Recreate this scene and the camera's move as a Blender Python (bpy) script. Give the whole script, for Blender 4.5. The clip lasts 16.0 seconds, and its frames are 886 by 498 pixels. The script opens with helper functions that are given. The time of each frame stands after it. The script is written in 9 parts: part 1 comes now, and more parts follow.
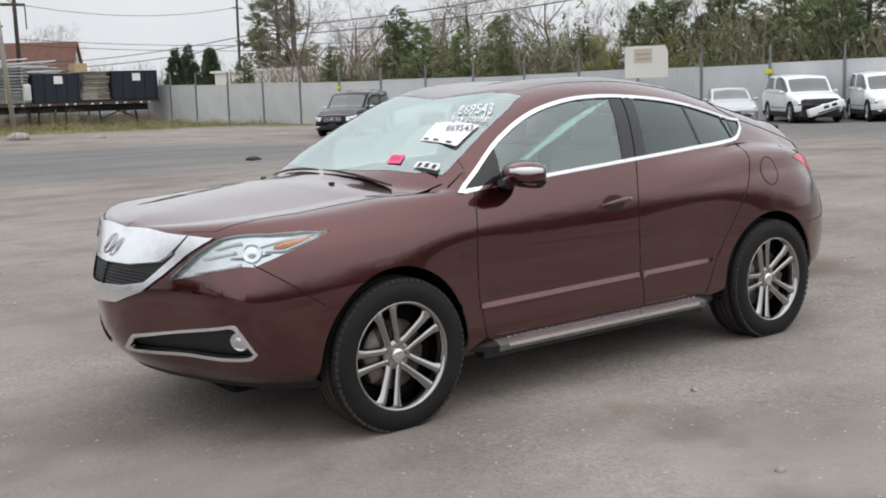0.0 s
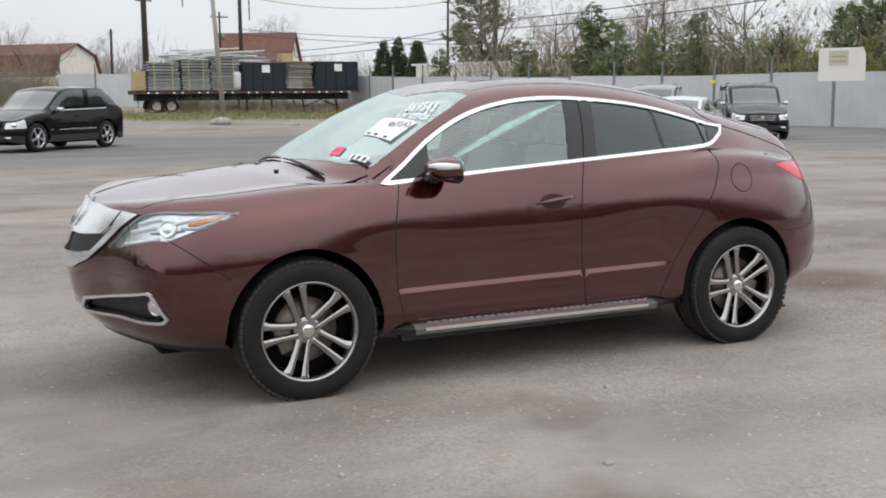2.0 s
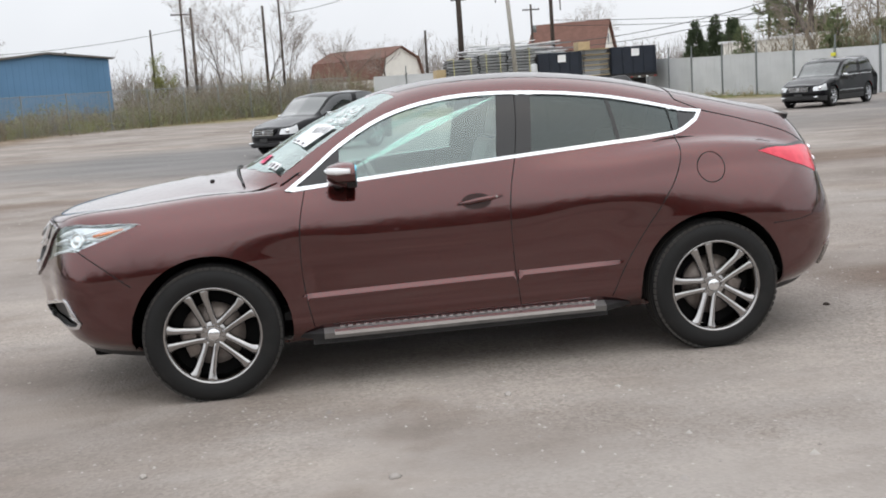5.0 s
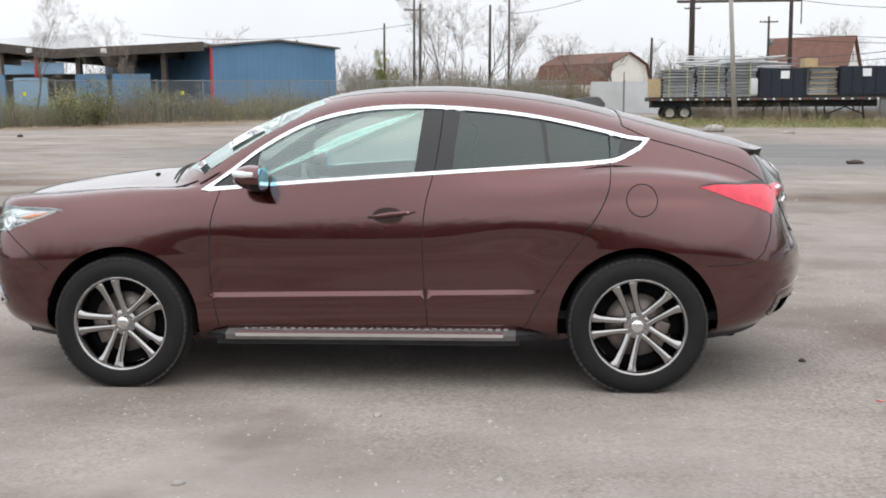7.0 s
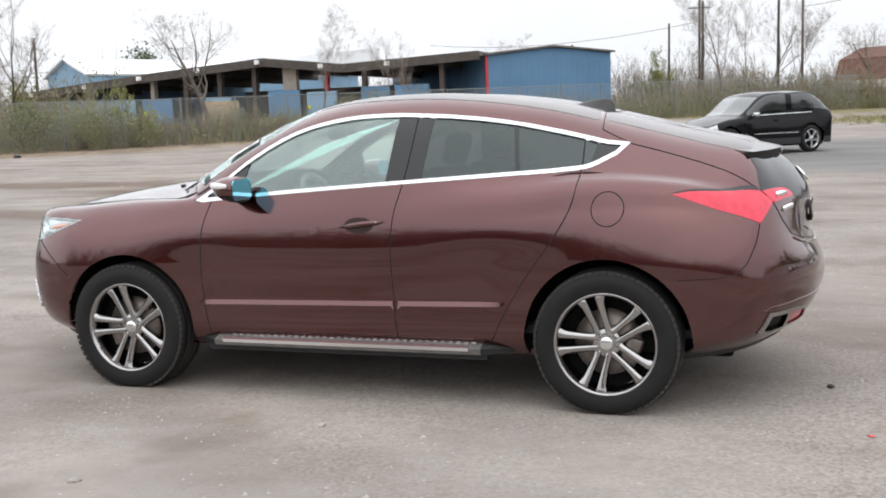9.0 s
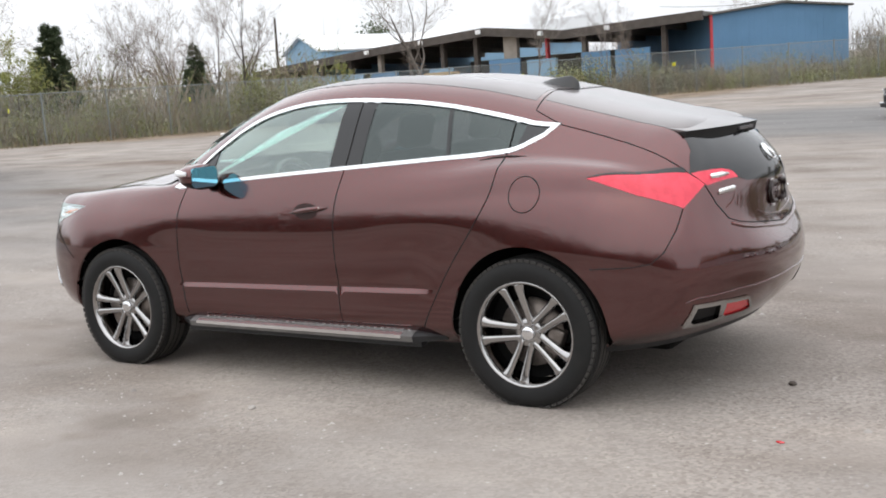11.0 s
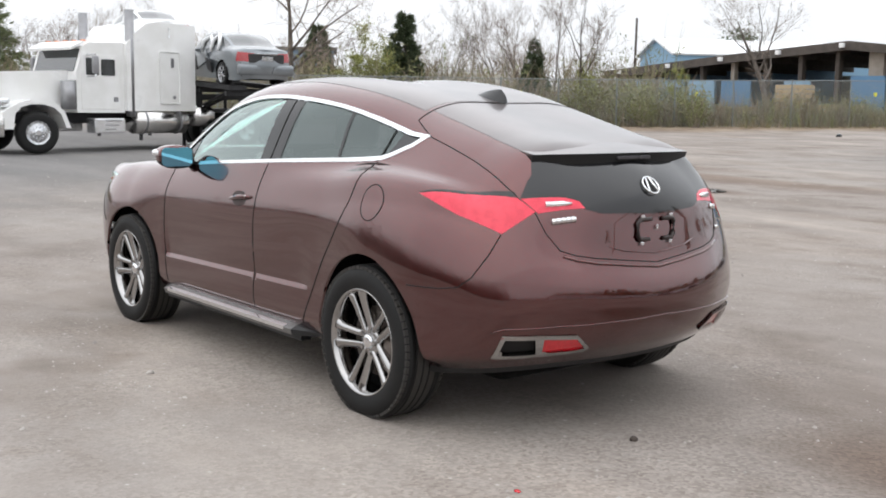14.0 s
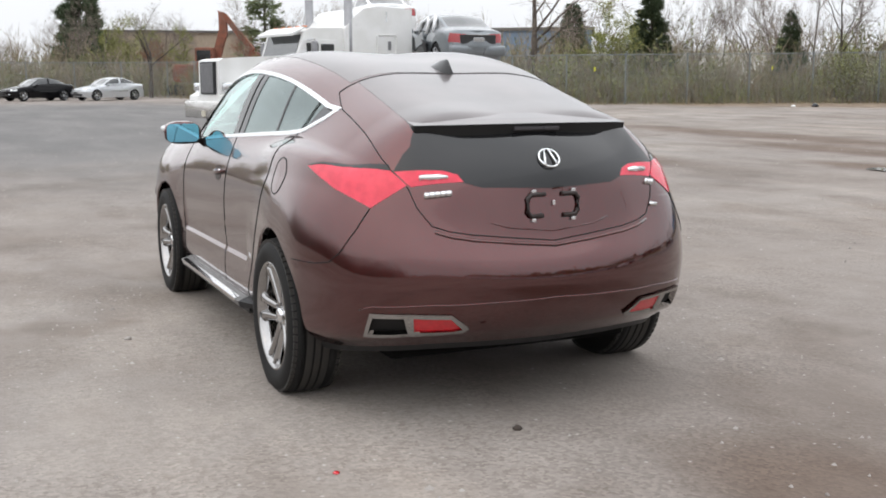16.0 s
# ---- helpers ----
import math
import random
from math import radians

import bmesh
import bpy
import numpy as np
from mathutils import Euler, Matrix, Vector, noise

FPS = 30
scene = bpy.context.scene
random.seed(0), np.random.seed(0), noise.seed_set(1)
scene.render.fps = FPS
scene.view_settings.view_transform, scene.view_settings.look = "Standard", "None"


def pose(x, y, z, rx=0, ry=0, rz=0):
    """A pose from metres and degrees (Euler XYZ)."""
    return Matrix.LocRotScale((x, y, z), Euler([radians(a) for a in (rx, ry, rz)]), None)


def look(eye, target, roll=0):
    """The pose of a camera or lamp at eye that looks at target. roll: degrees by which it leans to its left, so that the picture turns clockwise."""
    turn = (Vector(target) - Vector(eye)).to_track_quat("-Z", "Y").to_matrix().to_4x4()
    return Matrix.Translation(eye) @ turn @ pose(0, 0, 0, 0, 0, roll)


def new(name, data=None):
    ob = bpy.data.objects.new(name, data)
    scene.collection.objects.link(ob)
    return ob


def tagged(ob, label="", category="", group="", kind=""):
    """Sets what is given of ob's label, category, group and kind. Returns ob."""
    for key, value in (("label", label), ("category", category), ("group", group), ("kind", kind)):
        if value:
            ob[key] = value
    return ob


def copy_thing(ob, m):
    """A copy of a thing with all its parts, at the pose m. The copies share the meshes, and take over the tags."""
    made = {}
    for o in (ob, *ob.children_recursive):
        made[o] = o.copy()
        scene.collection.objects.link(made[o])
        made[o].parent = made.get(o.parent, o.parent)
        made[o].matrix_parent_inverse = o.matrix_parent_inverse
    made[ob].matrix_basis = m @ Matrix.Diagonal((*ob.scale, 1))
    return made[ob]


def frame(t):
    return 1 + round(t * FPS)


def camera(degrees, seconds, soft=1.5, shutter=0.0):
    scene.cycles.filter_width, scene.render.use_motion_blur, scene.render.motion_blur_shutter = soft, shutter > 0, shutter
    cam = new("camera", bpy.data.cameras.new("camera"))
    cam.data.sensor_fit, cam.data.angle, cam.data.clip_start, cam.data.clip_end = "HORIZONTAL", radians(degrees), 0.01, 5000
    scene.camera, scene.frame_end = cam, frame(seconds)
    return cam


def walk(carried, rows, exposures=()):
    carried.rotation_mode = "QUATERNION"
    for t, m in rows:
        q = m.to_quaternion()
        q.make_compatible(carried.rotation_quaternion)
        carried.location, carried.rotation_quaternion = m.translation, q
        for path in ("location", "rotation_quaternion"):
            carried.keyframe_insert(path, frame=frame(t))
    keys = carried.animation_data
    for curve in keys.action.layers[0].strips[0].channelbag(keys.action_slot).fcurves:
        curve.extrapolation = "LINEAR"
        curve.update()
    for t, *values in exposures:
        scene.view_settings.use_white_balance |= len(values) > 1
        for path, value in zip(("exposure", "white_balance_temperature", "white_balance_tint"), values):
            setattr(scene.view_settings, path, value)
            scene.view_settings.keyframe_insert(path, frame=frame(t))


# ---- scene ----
cam = camera(44.5, 16.0, 1.85)
PATH = [
    (0, (-4.105, -4.993, 1.526), (-2.925, -3.403, 1.245), -2.1),
    (0.5, (-3.924, -5.3, 1.539), (-2.812, -3.664, 1.244), 1.3),
    (1, (-3.684, -5.555, 1.518), (-2.599, -3.897, 1.245), 1.7),
    (1.5, (-3.393, -5.825, 1.511), (-2.45, -4.085, 1.225), 0.6),
    (2, (-3.061, -6.037, 1.51), (-2.206, -4.251, 1.229), -0.5),
    (2.5, (-2.69, -6.194, 1.517), (-1.91, -4.373, 1.245), -1.5),
    (3, (-2.333, -6.393, 1.529), (-1.631, -4.542, 1.245), -0.5),
    (3.5, (-1.957, -6.509, 1.517), (-1.323, -4.632, 1.241), 0.0),
    (3.7, (-1.833, -6.555, 1.526), (-1.272, -4.655, 1.251), -2.7),
    (5.8, (-0.243, -6.621, 1.483), (-0.127, -4.643, 1.212), -0.3),
    (6, (-0.069, -6.601, 1.499), (0.023, -4.619, 1.246), 1.0),
    (6.5, (0.346, -6.593, 1.478), (0.297, -4.607, 1.242), -0.2),
    (7, (0.754, -6.541, 1.49), (0.615, -4.563, 1.229), -0.4),
    (7.5, (1.172, -6.442, 1.495), (0.907, -4.474, 1.253), -1.7),
    (8, (1.596, -6.332, 1.495), (1.133, -4.405, 1.228), -1.2),
    (8.5, (2.0, -6.203, 1.479), (1.515, -4.279, 1.223), -1.3),
    (9, (2.395, -6.089, 1.473), (1.724, -4.221, 1.231), -2.1),
    (9.2, (2.55, -6.034, 1.479), (1.828, -4.185, 1.233), -1.1),
    (11.3, (3.965, -5.231, 1.482), (2.837, -3.603, 1.197), -2.6),
    (11.5, (4.105, -5.157, 1.469), (2.951, -3.547, 1.192), -0.3),
    (12, (4.402, -4.932, 1.46), (3.125, -3.42, 1.173), 0.3),
    (12.5, (4.696, -4.675, 1.476), (3.349, -3.214, 1.258), -1.5),
    (13, (5.019, -4.417, 1.47), (3.6, -3.025, 1.251), -0.4),
    (13.5, (5.256, -4.084, 1.453), (3.773, -2.768, 1.195), 0.8),
    (14, (5.509, -3.78, 1.457), (3.958, -2.546, 1.193), 0.8),
    (14.5, (5.753, -3.405, 1.44), (4.123, -2.282, 1.159), 0.3),
    (15, (5.945, -3.04, 1.452), (4.282, -1.96, 1.191), -2.1),
    (15.5, (6.117, -2.662, 1.443), (4.37, -1.748, 1.11), -1.6),
    (16, (6.245, -2.275, 1.418), (4.441, -1.467, 1.117), -0.2),
]
EXPOSURES = [(0, -0.24), (1.5, -0.18), (3.5, -0.08), (6, 0.05), (7.5, 0.12), (9.2, 0.18), (12.5, 0.18), (14.5, 0.12), (16, 0.05)]
walk(cam, [(t, look(eye, target, roll)) for t, eye, target, roll in PATH], EXPOSURES)

# ---- sky and sun: a bright overcast day ----
world = bpy.data.worlds.new("overcast_sky")
scene.world = world
world.use_nodes = True
wn, wl = world.node_tree.nodes, world.node_tree.links
bg = wn["Background"]
sky = wn.new("ShaderNodeTexSky")
sky.sky_type = "NISHITA"
sky.sun_disc = False
sky.sun_elevation, sky.sun_rotation = radians(52), radians(150)
sky.dust_density, sky.air_density, sky.ozone_density = 6.0, 1.6, 1.0
# clouds: even grey-white cover with soft patches
tc = wn.new("ShaderNodeTexCoord")
cloud = wn.new("ShaderNodeTexNoise")
cloud.inputs["Scale"].default_value, cloud.inputs["Detail"].default_value = 2.2, 5
wl.new(tc.outputs["Generated"], cloud.inputs["Vector"])
cramp = wn.new("ShaderNodeValToRGB")
cramp.color_ramp.elements[0].position, cramp.color_ramp.elements[0].color = 0.3, (8.7, 9.0, 9.5, 1)
cramp.color_ramp.elements[1].position, cramp.color_ramp.elements[1].color = 0.7, (10.4, 10.6, 11.0, 1)
wl.new(cloud.outputs["Fac"], cramp.inputs["Fac"])
cover = wn.new("ShaderNodeMix")
cover.data_type = "RGBA"
cover.inputs["Factor"].default_value = 0.93
wl.new(sky.outputs["Color"], cover.inputs["A"])
# an overcast sky brightens towards the zenith
up_part, rise = wn.new("ShaderNodeSeparateXYZ"), wn.new("ShaderNodeMapRange")
wl.new(tc.outputs["Generated"], up_part.inputs["Vector"])
rise.inputs["To Min"].default_value, rise.inputs["To Max"].default_value = 1.0, 1.95
wl.new(up_part.outputs["Z"], rise.inputs["Value"])
vault = wn.new("ShaderNodeVectorMath")
vault.operation = "SCALE"
wl.new(cramp.outputs["Color"], vault.inputs[0])
wl.new(rise.outputs["Result"], vault.inputs["Scale"])
wl.new(vault.outputs["Vector"], cover.inputs["B"])
wl.new(cover.outputs["Result"], bg.inputs["Color"])
bg.inputs["Strength"].default_value = 0.095
sun_data = bpy.data.lights.new("sun", "SUN")
sun_data.energy, sun_data.angle, sun_data.color = 0.55, radians(150), (1.0, 0.98, 0.95)
sun = new("sun", sun_data)
sun.matrix_world = look((0, 0, 30), (6, 10, 0))

# ---- materials ----
def surface(name, color, rough=0.5, metal=0.0, var=0.12, scale=6.0, fine=90.0, bump=0.0, coat=0.0, color2=None, lo=0.38, hi=0.62,
            rough_var=0.08, piece=0.0, world=False, emit=0.0,
            coat_ior=0.0, gloss_level=None):
    """A painted, worn or mineral surface: broad patches, fine grain, uneven gloss and relief."""
    m = bpy.data.materials.new(name)
    m.use_nodes = True
    n, l = m.node_tree.nodes, m.node_tree.links
    p = n["Principled BSDF"]
    p.inputs["Metallic"].default_value = metal
    p.inputs["Coat Weight"].default_value = coat
    p.inputs["Coat Roughness"].default_value = 0.03
    if coat_ior:
        p.inputs["Coat IOR"].default_value = coat_ior
    if gloss_level is not None:
        p.inputs["Specular IOR Level"].default_value = gloss_level
    tex = n.new("ShaderNodeTexCoord")
    src = tex.outputs["Object"]
    if world:
        src = n.new("ShaderNodeNewGeometry").outputs["Position"]
    broad, grain = n.new("ShaderNodeTexNoise"), n.new("ShaderNodeTexNoise")
    for node, s, d in ((broad, scale, 5), (grain, fine, 3)):
        node.inputs["Scale"].default_value, node.inputs["Detail"].default_value = s, d
        l.new(src, node.inputs["Vector"])
    ramp = n.new("ShaderNodeValToRGB")
    second = color2 or tuple(c * (1 - var) for c in color)
    for e, pos, c in zip(ramp.color_ramp.elements, (lo, hi), (color, second)):
        e.position, e.color = pos, (*c, 1)
    l.new(broad.outputs["Fac"], ramp.inputs["Fac"])
    tone = n.new("ShaderNodeHueSaturation")
    amount = n.new("ShaderNodeMapRange")
    amount.inputs["To Min"].default_value, amount.inputs["To Max"].default_value = 1 - var, 1 + var
    l.new(grain.outputs["Fac"], amount.inputs["Value"])
    value = amount.outputs["Result"]
    if piece:
        info, span, mul = n.new("ShaderNodeObjectInfo"), n.new("ShaderNodeMapRange"), n.new("ShaderNodeMath")
        span.inputs["To Min"].default_value, span.inputs["To Max"].default_value = 1 - piece, 1 + piece
        mul.operation = "MULTIPLY"
        l.new(info.outputs["Random"], span.inputs["Value"])
        l.new(span.outputs["Result"], mul.inputs[0])
        l.new(value, mul.inputs[1])
        value = mul.outputs["Value"]
    l.new(value, tone.inputs["Value"])
    l.new(ramp.outputs["Color"], tone.inputs["Color"])
    l.new(tone.outputs["Color"], p.inputs["Base Color"])
    gloss = n.new("ShaderNodeMapRange")
    gloss.inputs["To Min"].default_value, gloss.inputs["To Max"].default_value = max(rough - rough_var, 0.02), min(rough + rough_var, 1)
    l.new(broad.outputs["Fac"], gloss.inputs["Value"])
    l.new(gloss.outputs["Result"], p.inputs["Roughness"])
    if bump:
        relief = n.new("ShaderNodeBump")
        relief.inputs["Strength"].default_value, relief.inputs["Distance"].default_value = 0.6, bump
        l.new(grain.outputs["Fac"], relief.inputs["Height"])
        l.new(relief.outputs["Normal"], p.inputs["Normal"])
    if emit:
        l.new(tone.outputs["Color"], p.inputs["Emission Color"])
        p.inputs["Emission Strength"].default_value = emit
    return m


def pane(name, tint, rough=0.0, gloss_min=0.04):
    """Thin glass: tinted see-through with a mirror-like gloss that grows at grazing angles, the same from both sides."""
    m = bpy.data.materials.new(name)
    m.use_nodes = True
    n, l = m.node_tree.nodes, m.node_tree.links
    n.remove(n["Principled BSDF"])
    clear, gloss, mix = (n.new("ShaderNode" + k) for k in ("BsdfTransparent", "BsdfGlossy", "MixShader"))
    clear.inputs["Color"].default_value = (*tint, 1)
    gloss.inputs["Roughness"].default_value = rough
    gloss.inputs["Color"].default_value = (0.88, 1.0, 0.98, 1)
    weight, power, amount = n.new("ShaderNodeLayerWeight"), n.new("ShaderNodeMath"), n.new("ShaderNodeMath")
    weight.inputs["Blend"].default_value = 0.5
    power.operation, power.inputs[1].default_value = "POWER", 3.3
    amount.operation = "MULTIPLY_ADD"
    amount.inputs[1].default_value, amount.inputs[2].default_value = 1 - gloss_min, gloss_min
    l.new(weight.outputs["Facing"], power.inputs[0])
    l.new(power.outputs["Value"], amount.inputs[0])
    l.new(amount.outputs["Value"], mix.inputs["Fac"])
    l.new(clear.outputs["BSDF"], mix.inputs[1])
    l.new(gloss.outputs["BSDF"], mix.inputs[2])
    l.new(mix.outputs["Shader"], n["Material Output"].inputs["Surface"])
    return m


PAINT = surface("brown_metallic_paint", (0.086, 0.0110, 0.0098), 0.20, 0.95, 0.05, 1.5, 900, 0, 1.0, rough_var=0.02, coat_ior=1.77, gloss_level=0.1)
CHROME = surface("chrome", (0.82, 0.83, 0.84), 0.08, 1.0, 0.04, 20, 200, rough_var=0.03)
SATIN = surface("satin_silver", (0.86, 0.87, 0.89), 0.24, 0.9, 0.05, 20, 300, rough_var=0.06)
DARK_CHROME = surface("dark_chrome", (0.42, 0.412, 0.408), 0.07, 1.0, 0.06, 20, 200, rough_var=0.03)
BLACK_GLOSS = surface("gloss_black_trim", (0.010, 0.010, 0.011), 0.08, 0, 0.1, 5, 200, 0, 0.2)
# roof glass: brown-grey base under a partial coat
BLACK_GLASS = surface("brown_grey_roof_glass", (0.135, 0.110, 0.108), 0.32, 0, 0.12, 2, 200, 0, 0.7, color2=(0.10, 0.085, 0.084), rough_var=0.05, coat_ior=1.6, gloss_level=0.4)
PLASTIC = surface("black_plastic", (0.013, 0.013, 0.014), 0.55, 0, 0.15, 10, 300, 0.0006)
SEAM = surface("panel_gap_black", (0.006, 0.005, 0.005), 0.8)
RUBBER = surface("tyre_rubber", (0.010, 0.010, 0.010), 0.7, 0, 0.15, 9, 160, 0.0006, color2=(0.018, 0.017, 0.016), lo=0.5, hi=0.8, gloss_level=0.3)
TREAD = surface("dusty_tread_rubber", (0.035, 0.031, 0.027), 0.8, 0, 0.2, 14, 160, 0.001, color2=(0.032, 0.03, 0.028))
LINER = surface("wheel_well_liner", (0.007, 0.007, 0.007), 0.9, 0, 0.2, 12, 90, 0.002, gloss_level=0.1)
BRAKE = surface("brake_steel", (0.22, 0.19, 0.17), 0.45, 0.8, 0.2, 30, 160)
RED_LENS = surface("red_tail_lens", (0.80, 0.03, 0.07), 0.14, 0, 0.05, 25, 260, 0, 0.5, color2=(0.70, 0.02, 0.055))
RED_REFLECTOR = surface("red_reflector", (0.55, 0.012, 0.02), 0.2, 0, 0.12, 60, 500, 0.0004, 1.0)
CLEAR_LENS = pane("clear_lens", (0.93, 0.95, 0.96), gloss_min=0.10)
SIDE_GLASS = pane("green_tinted_glass", (0.80, 0.95, 0.91), gloss_min=0.18)
DARK_GLASS = pane("privacy_glass", (0.095, 0.092, 0.106), gloss_min=0.08)
FRONT_GLASS = pane("windscreen_glass", (0.80, 0.93, 0.90), gloss_min=0.34)
LAMP_SILVER = surface("lamp_reflector", (0.78, 0.80, 0.82), 0.18, 0.9, 0.05, 30, 200)
AMBER = surface("amber_lens", (0.78, 0.26, 0.10), 0.2, 0, 0.08, 30, 300, 0, 0.8)
MIRROR_BLUE = surface("blue_tinted_mirror", (0.22, 0.56, 0.72), 0.03, 1.0, 0.02, 5, 100, rough_var=0.01)
LEATHER = surface("grey_leather", (0.17, 0.16, 0.155), 0.5, 0, 0.12, 9, 120, 0.001)
CARPET = surface("dark_cabin_trim", (0.03, 0.03, 0.03), 0.8, 0, 0.15, 9, 200, 0.001)
ALUMINIUM = surface("brushed_aluminium", (0.85, 0.85, 0.86), 0.22, 0.95, 0.1, 14, 240, 0.0003, rough_var=0.1)
STEP_PAD = surface("grey_step_tread", (0.22, 0.215, 0.21), 0.45, 0.5, 0.2, 12, 150, 0.0008)
PAPER = surface("white_paper", (0.86, 0.87, 0.88), 0.7, 0, 0.04, 20, 200)
PINK_PAPER = surface("pink_sticker", (0.85, 0.13, 0.25), 0.6, 0, 0.06, 30, 200)
INK = surface("black_ink", (0.03, 0.03, 0.04), 0.6)
CHALK = surface("white_glass_chalk", (0.85, 0.87, 0.88), 0.9, 0, 0.1, 40, 300)


# ---- helpers for building ----
def link_mesh(name, me, parent=None, label="", mat_=None, smooth=True):
    if mat_ is not None:
        me.materials.append(mat_)
    if smooth:
        me.shade_smooth()
    ob = new(name, me)
    if parent is not None:
        ob.parent = parent
    return tagged(ob, label)


def part(name, bm, material, parent=None, label="", smooth=False):
    """One mesh object from a bmesh, under a thing or under a part."""
    bmesh.ops.recalc_face_normals(bm, faces=bm.faces)
    me = bpy.data.meshes.new(name)
    bm.to_mesh(me)
    bm.free()
    return link_mesh(name, me, parent, label, material, smooth)


def thing(name, label, category, group="", at=(0, 0, 0), turn=0.0, kind=""):
    ob = new(name)
    ob.empty_display_size = 0.2
    ob.matrix_basis = pose(*at, 0, 0, turn)
    return tagged(ob, label, category, group, kind)


def box(x0, x1, y0, y1, z0, z1, bevel=0.0, bm=None, m=None):
    bm = bm or bmesh.new()
    got = bmesh.ops.create_cube(bm, size=1.0)["verts"]
    for v in got:
        v.co = Vector(((x0 + x1) / 2 + v.co.x * (x1 - x0), (y0 + y1) / 2 + v.co.y * (y1 - y0), (z0 + z1) / 2 + v.co.z * (z1 - z0)))
    if bevel:
        edges = list({e for v in got for e in v.link_edges})
        got = [v for v in bmesh.ops.bevel(bm, geom=edges, offset=bevel, segments=2, affect="EDGES", profile=0.6)["verts"]]
    if m is not None:
        bmesh.ops.transform(bm, matrix=m, verts=list({v for v in got}))
    return bm


def rod(a, b, r0, r1=None, seg=10, bm=None, caps=True):
    """A straight tapered bar from a to b."""
    bm = bm or bmesh.new()
    a, b = Vector(a), Vector(b)
    turn = (b - a).to_track_quat("Z", "Y").to_matrix().to_4x4()
    m = Matrix.Translation((a + b) / 2) @ turn
    bmesh.ops.create_cone(bm, cap_ends=caps, segments=seg, radius1=r0, radius2=r0 if r1 is None else r1, depth=(b - a).length, matrix=m)
    return bm


def lathe(profile, seg=64, axis="y", bm=None):
    """Turns (radius, along) pairs round an axis through the origin."""
    bm = bm or bmesh.new()
    rings = []
    for r, a in profile:
        ring = []
        for k in range(seg):
            c, s = math.cos(2 * math.pi * k / seg), math.sin(2 * math.pi * k / seg)
            ring.append(bm.verts.new((r * c, a, r * s) if axis == "y" else (r * c, r * s, a)))
        rings.append(ring)
    for p, q in zip(rings, rings[1:]):
        for k in range(seg):
            bm.faces.new((p[k], p[(k + 1) % seg], q[(k + 1) % seg], q[k]))
    return bm


def tube(points, r, seg=6, bm=None, flat=1.0, closed=False):
    """A bar of radius r swept along points."""
    bm = bm or bmesh.new()
    pts = [Vector(p) for p in points]
    rings = []
    for i, p in enumerate(pts):
        a = pts[i - 1] if (i or closed) else pts[i]
        b = pts[(i + 1) % len(pts)] if (i < len(pts) - 1 or closed) else pts[i]
        d = (b - a).normalized() if (b - a).length > 1e-9 else Vector((1, 0, 0))
        side = d.cross(Vector((0, 0, 1)))
        side = side.normalized() if side.length > 0.05 else Vector((0, 1, 0)) if abs(d.y) < 0.9 else Vector((1, 0, 0))
        up = side.cross(d).normalized()
        rr = r[i] if isinstance(r, (list, tuple)) else r
        rings.append([bm.verts.new(p + side * rr * math.cos(2 * math.pi * k / seg) + up * rr * flat * math.sin(2 * math.pi * k / seg)) for k in range(seg)])
    pairs = list(zip(rings, rings[1:])) + ([(rings[-1], rings[0])] if closed else [])
    for p, q in pairs:
        for k in range(seg):
            bm.faces.new((p[k], p[(k + 1) % seg], q[(k + 1) % seg], q[k]))
    if not closed and seg > 2:
        bm.faces.new(rings[0])
        bm.faces.new(rings[-1])
    return bm


def prism(outline, a, b, plane="xz", bm=None):
    """A flat outline given a thickness from a to b across its plane."""
    bm = bm or bmesh.new()
    def at(p, q, d):
        return {"xz": (p, d, q), "xy": (p, q, d), "yz": (d, p, q)}[plane]
    lo = [bm.verts.new(at(p, q, a)) for p, q in outline]
    hi = [bm.verts.new(at(p, q, b)) for p, q in outline]
    bm.faces.new(lo)
    bm.faces.new(hi[::-1])
    for i in range(len(lo)):
        j = (i + 1) % len(lo)
        bm.faces.new((lo[i], lo[j], hi[j], hi[i]))
    return bm


def rounded(cx, cz, hx, hz, r, seg=5):
    """A rounded rectangle as an outline."""
    out = []
    for sx, sz, a0 in ((1, 1, 0), (-1, 1, 90), (-1, -1, 180), (1, -1, 270)):
        for k in range(seg + 1):
            a = radians(a0 + 90 * k / seg)
            out.append((cx + sx * (hx - r) + r * math.cos(a), cz + sz * (hz - r) + r * math.sin(a)))
    return out

# ---- ground: one sheet, gently rising away from the lot ----
def soft(d, k=3.0):
    return d / 2 + math.sqrt(d * d / 4 + k * k)


def lift(x, y):
    """Height of the ground: flat round the car, rising a little towards the far fences."""
    return 0.010 * soft(-0.8 * x + 0.6 * y - 8) - 0.0115 + 0.016 * max(0.0, soft(y - 40) - 0.3)


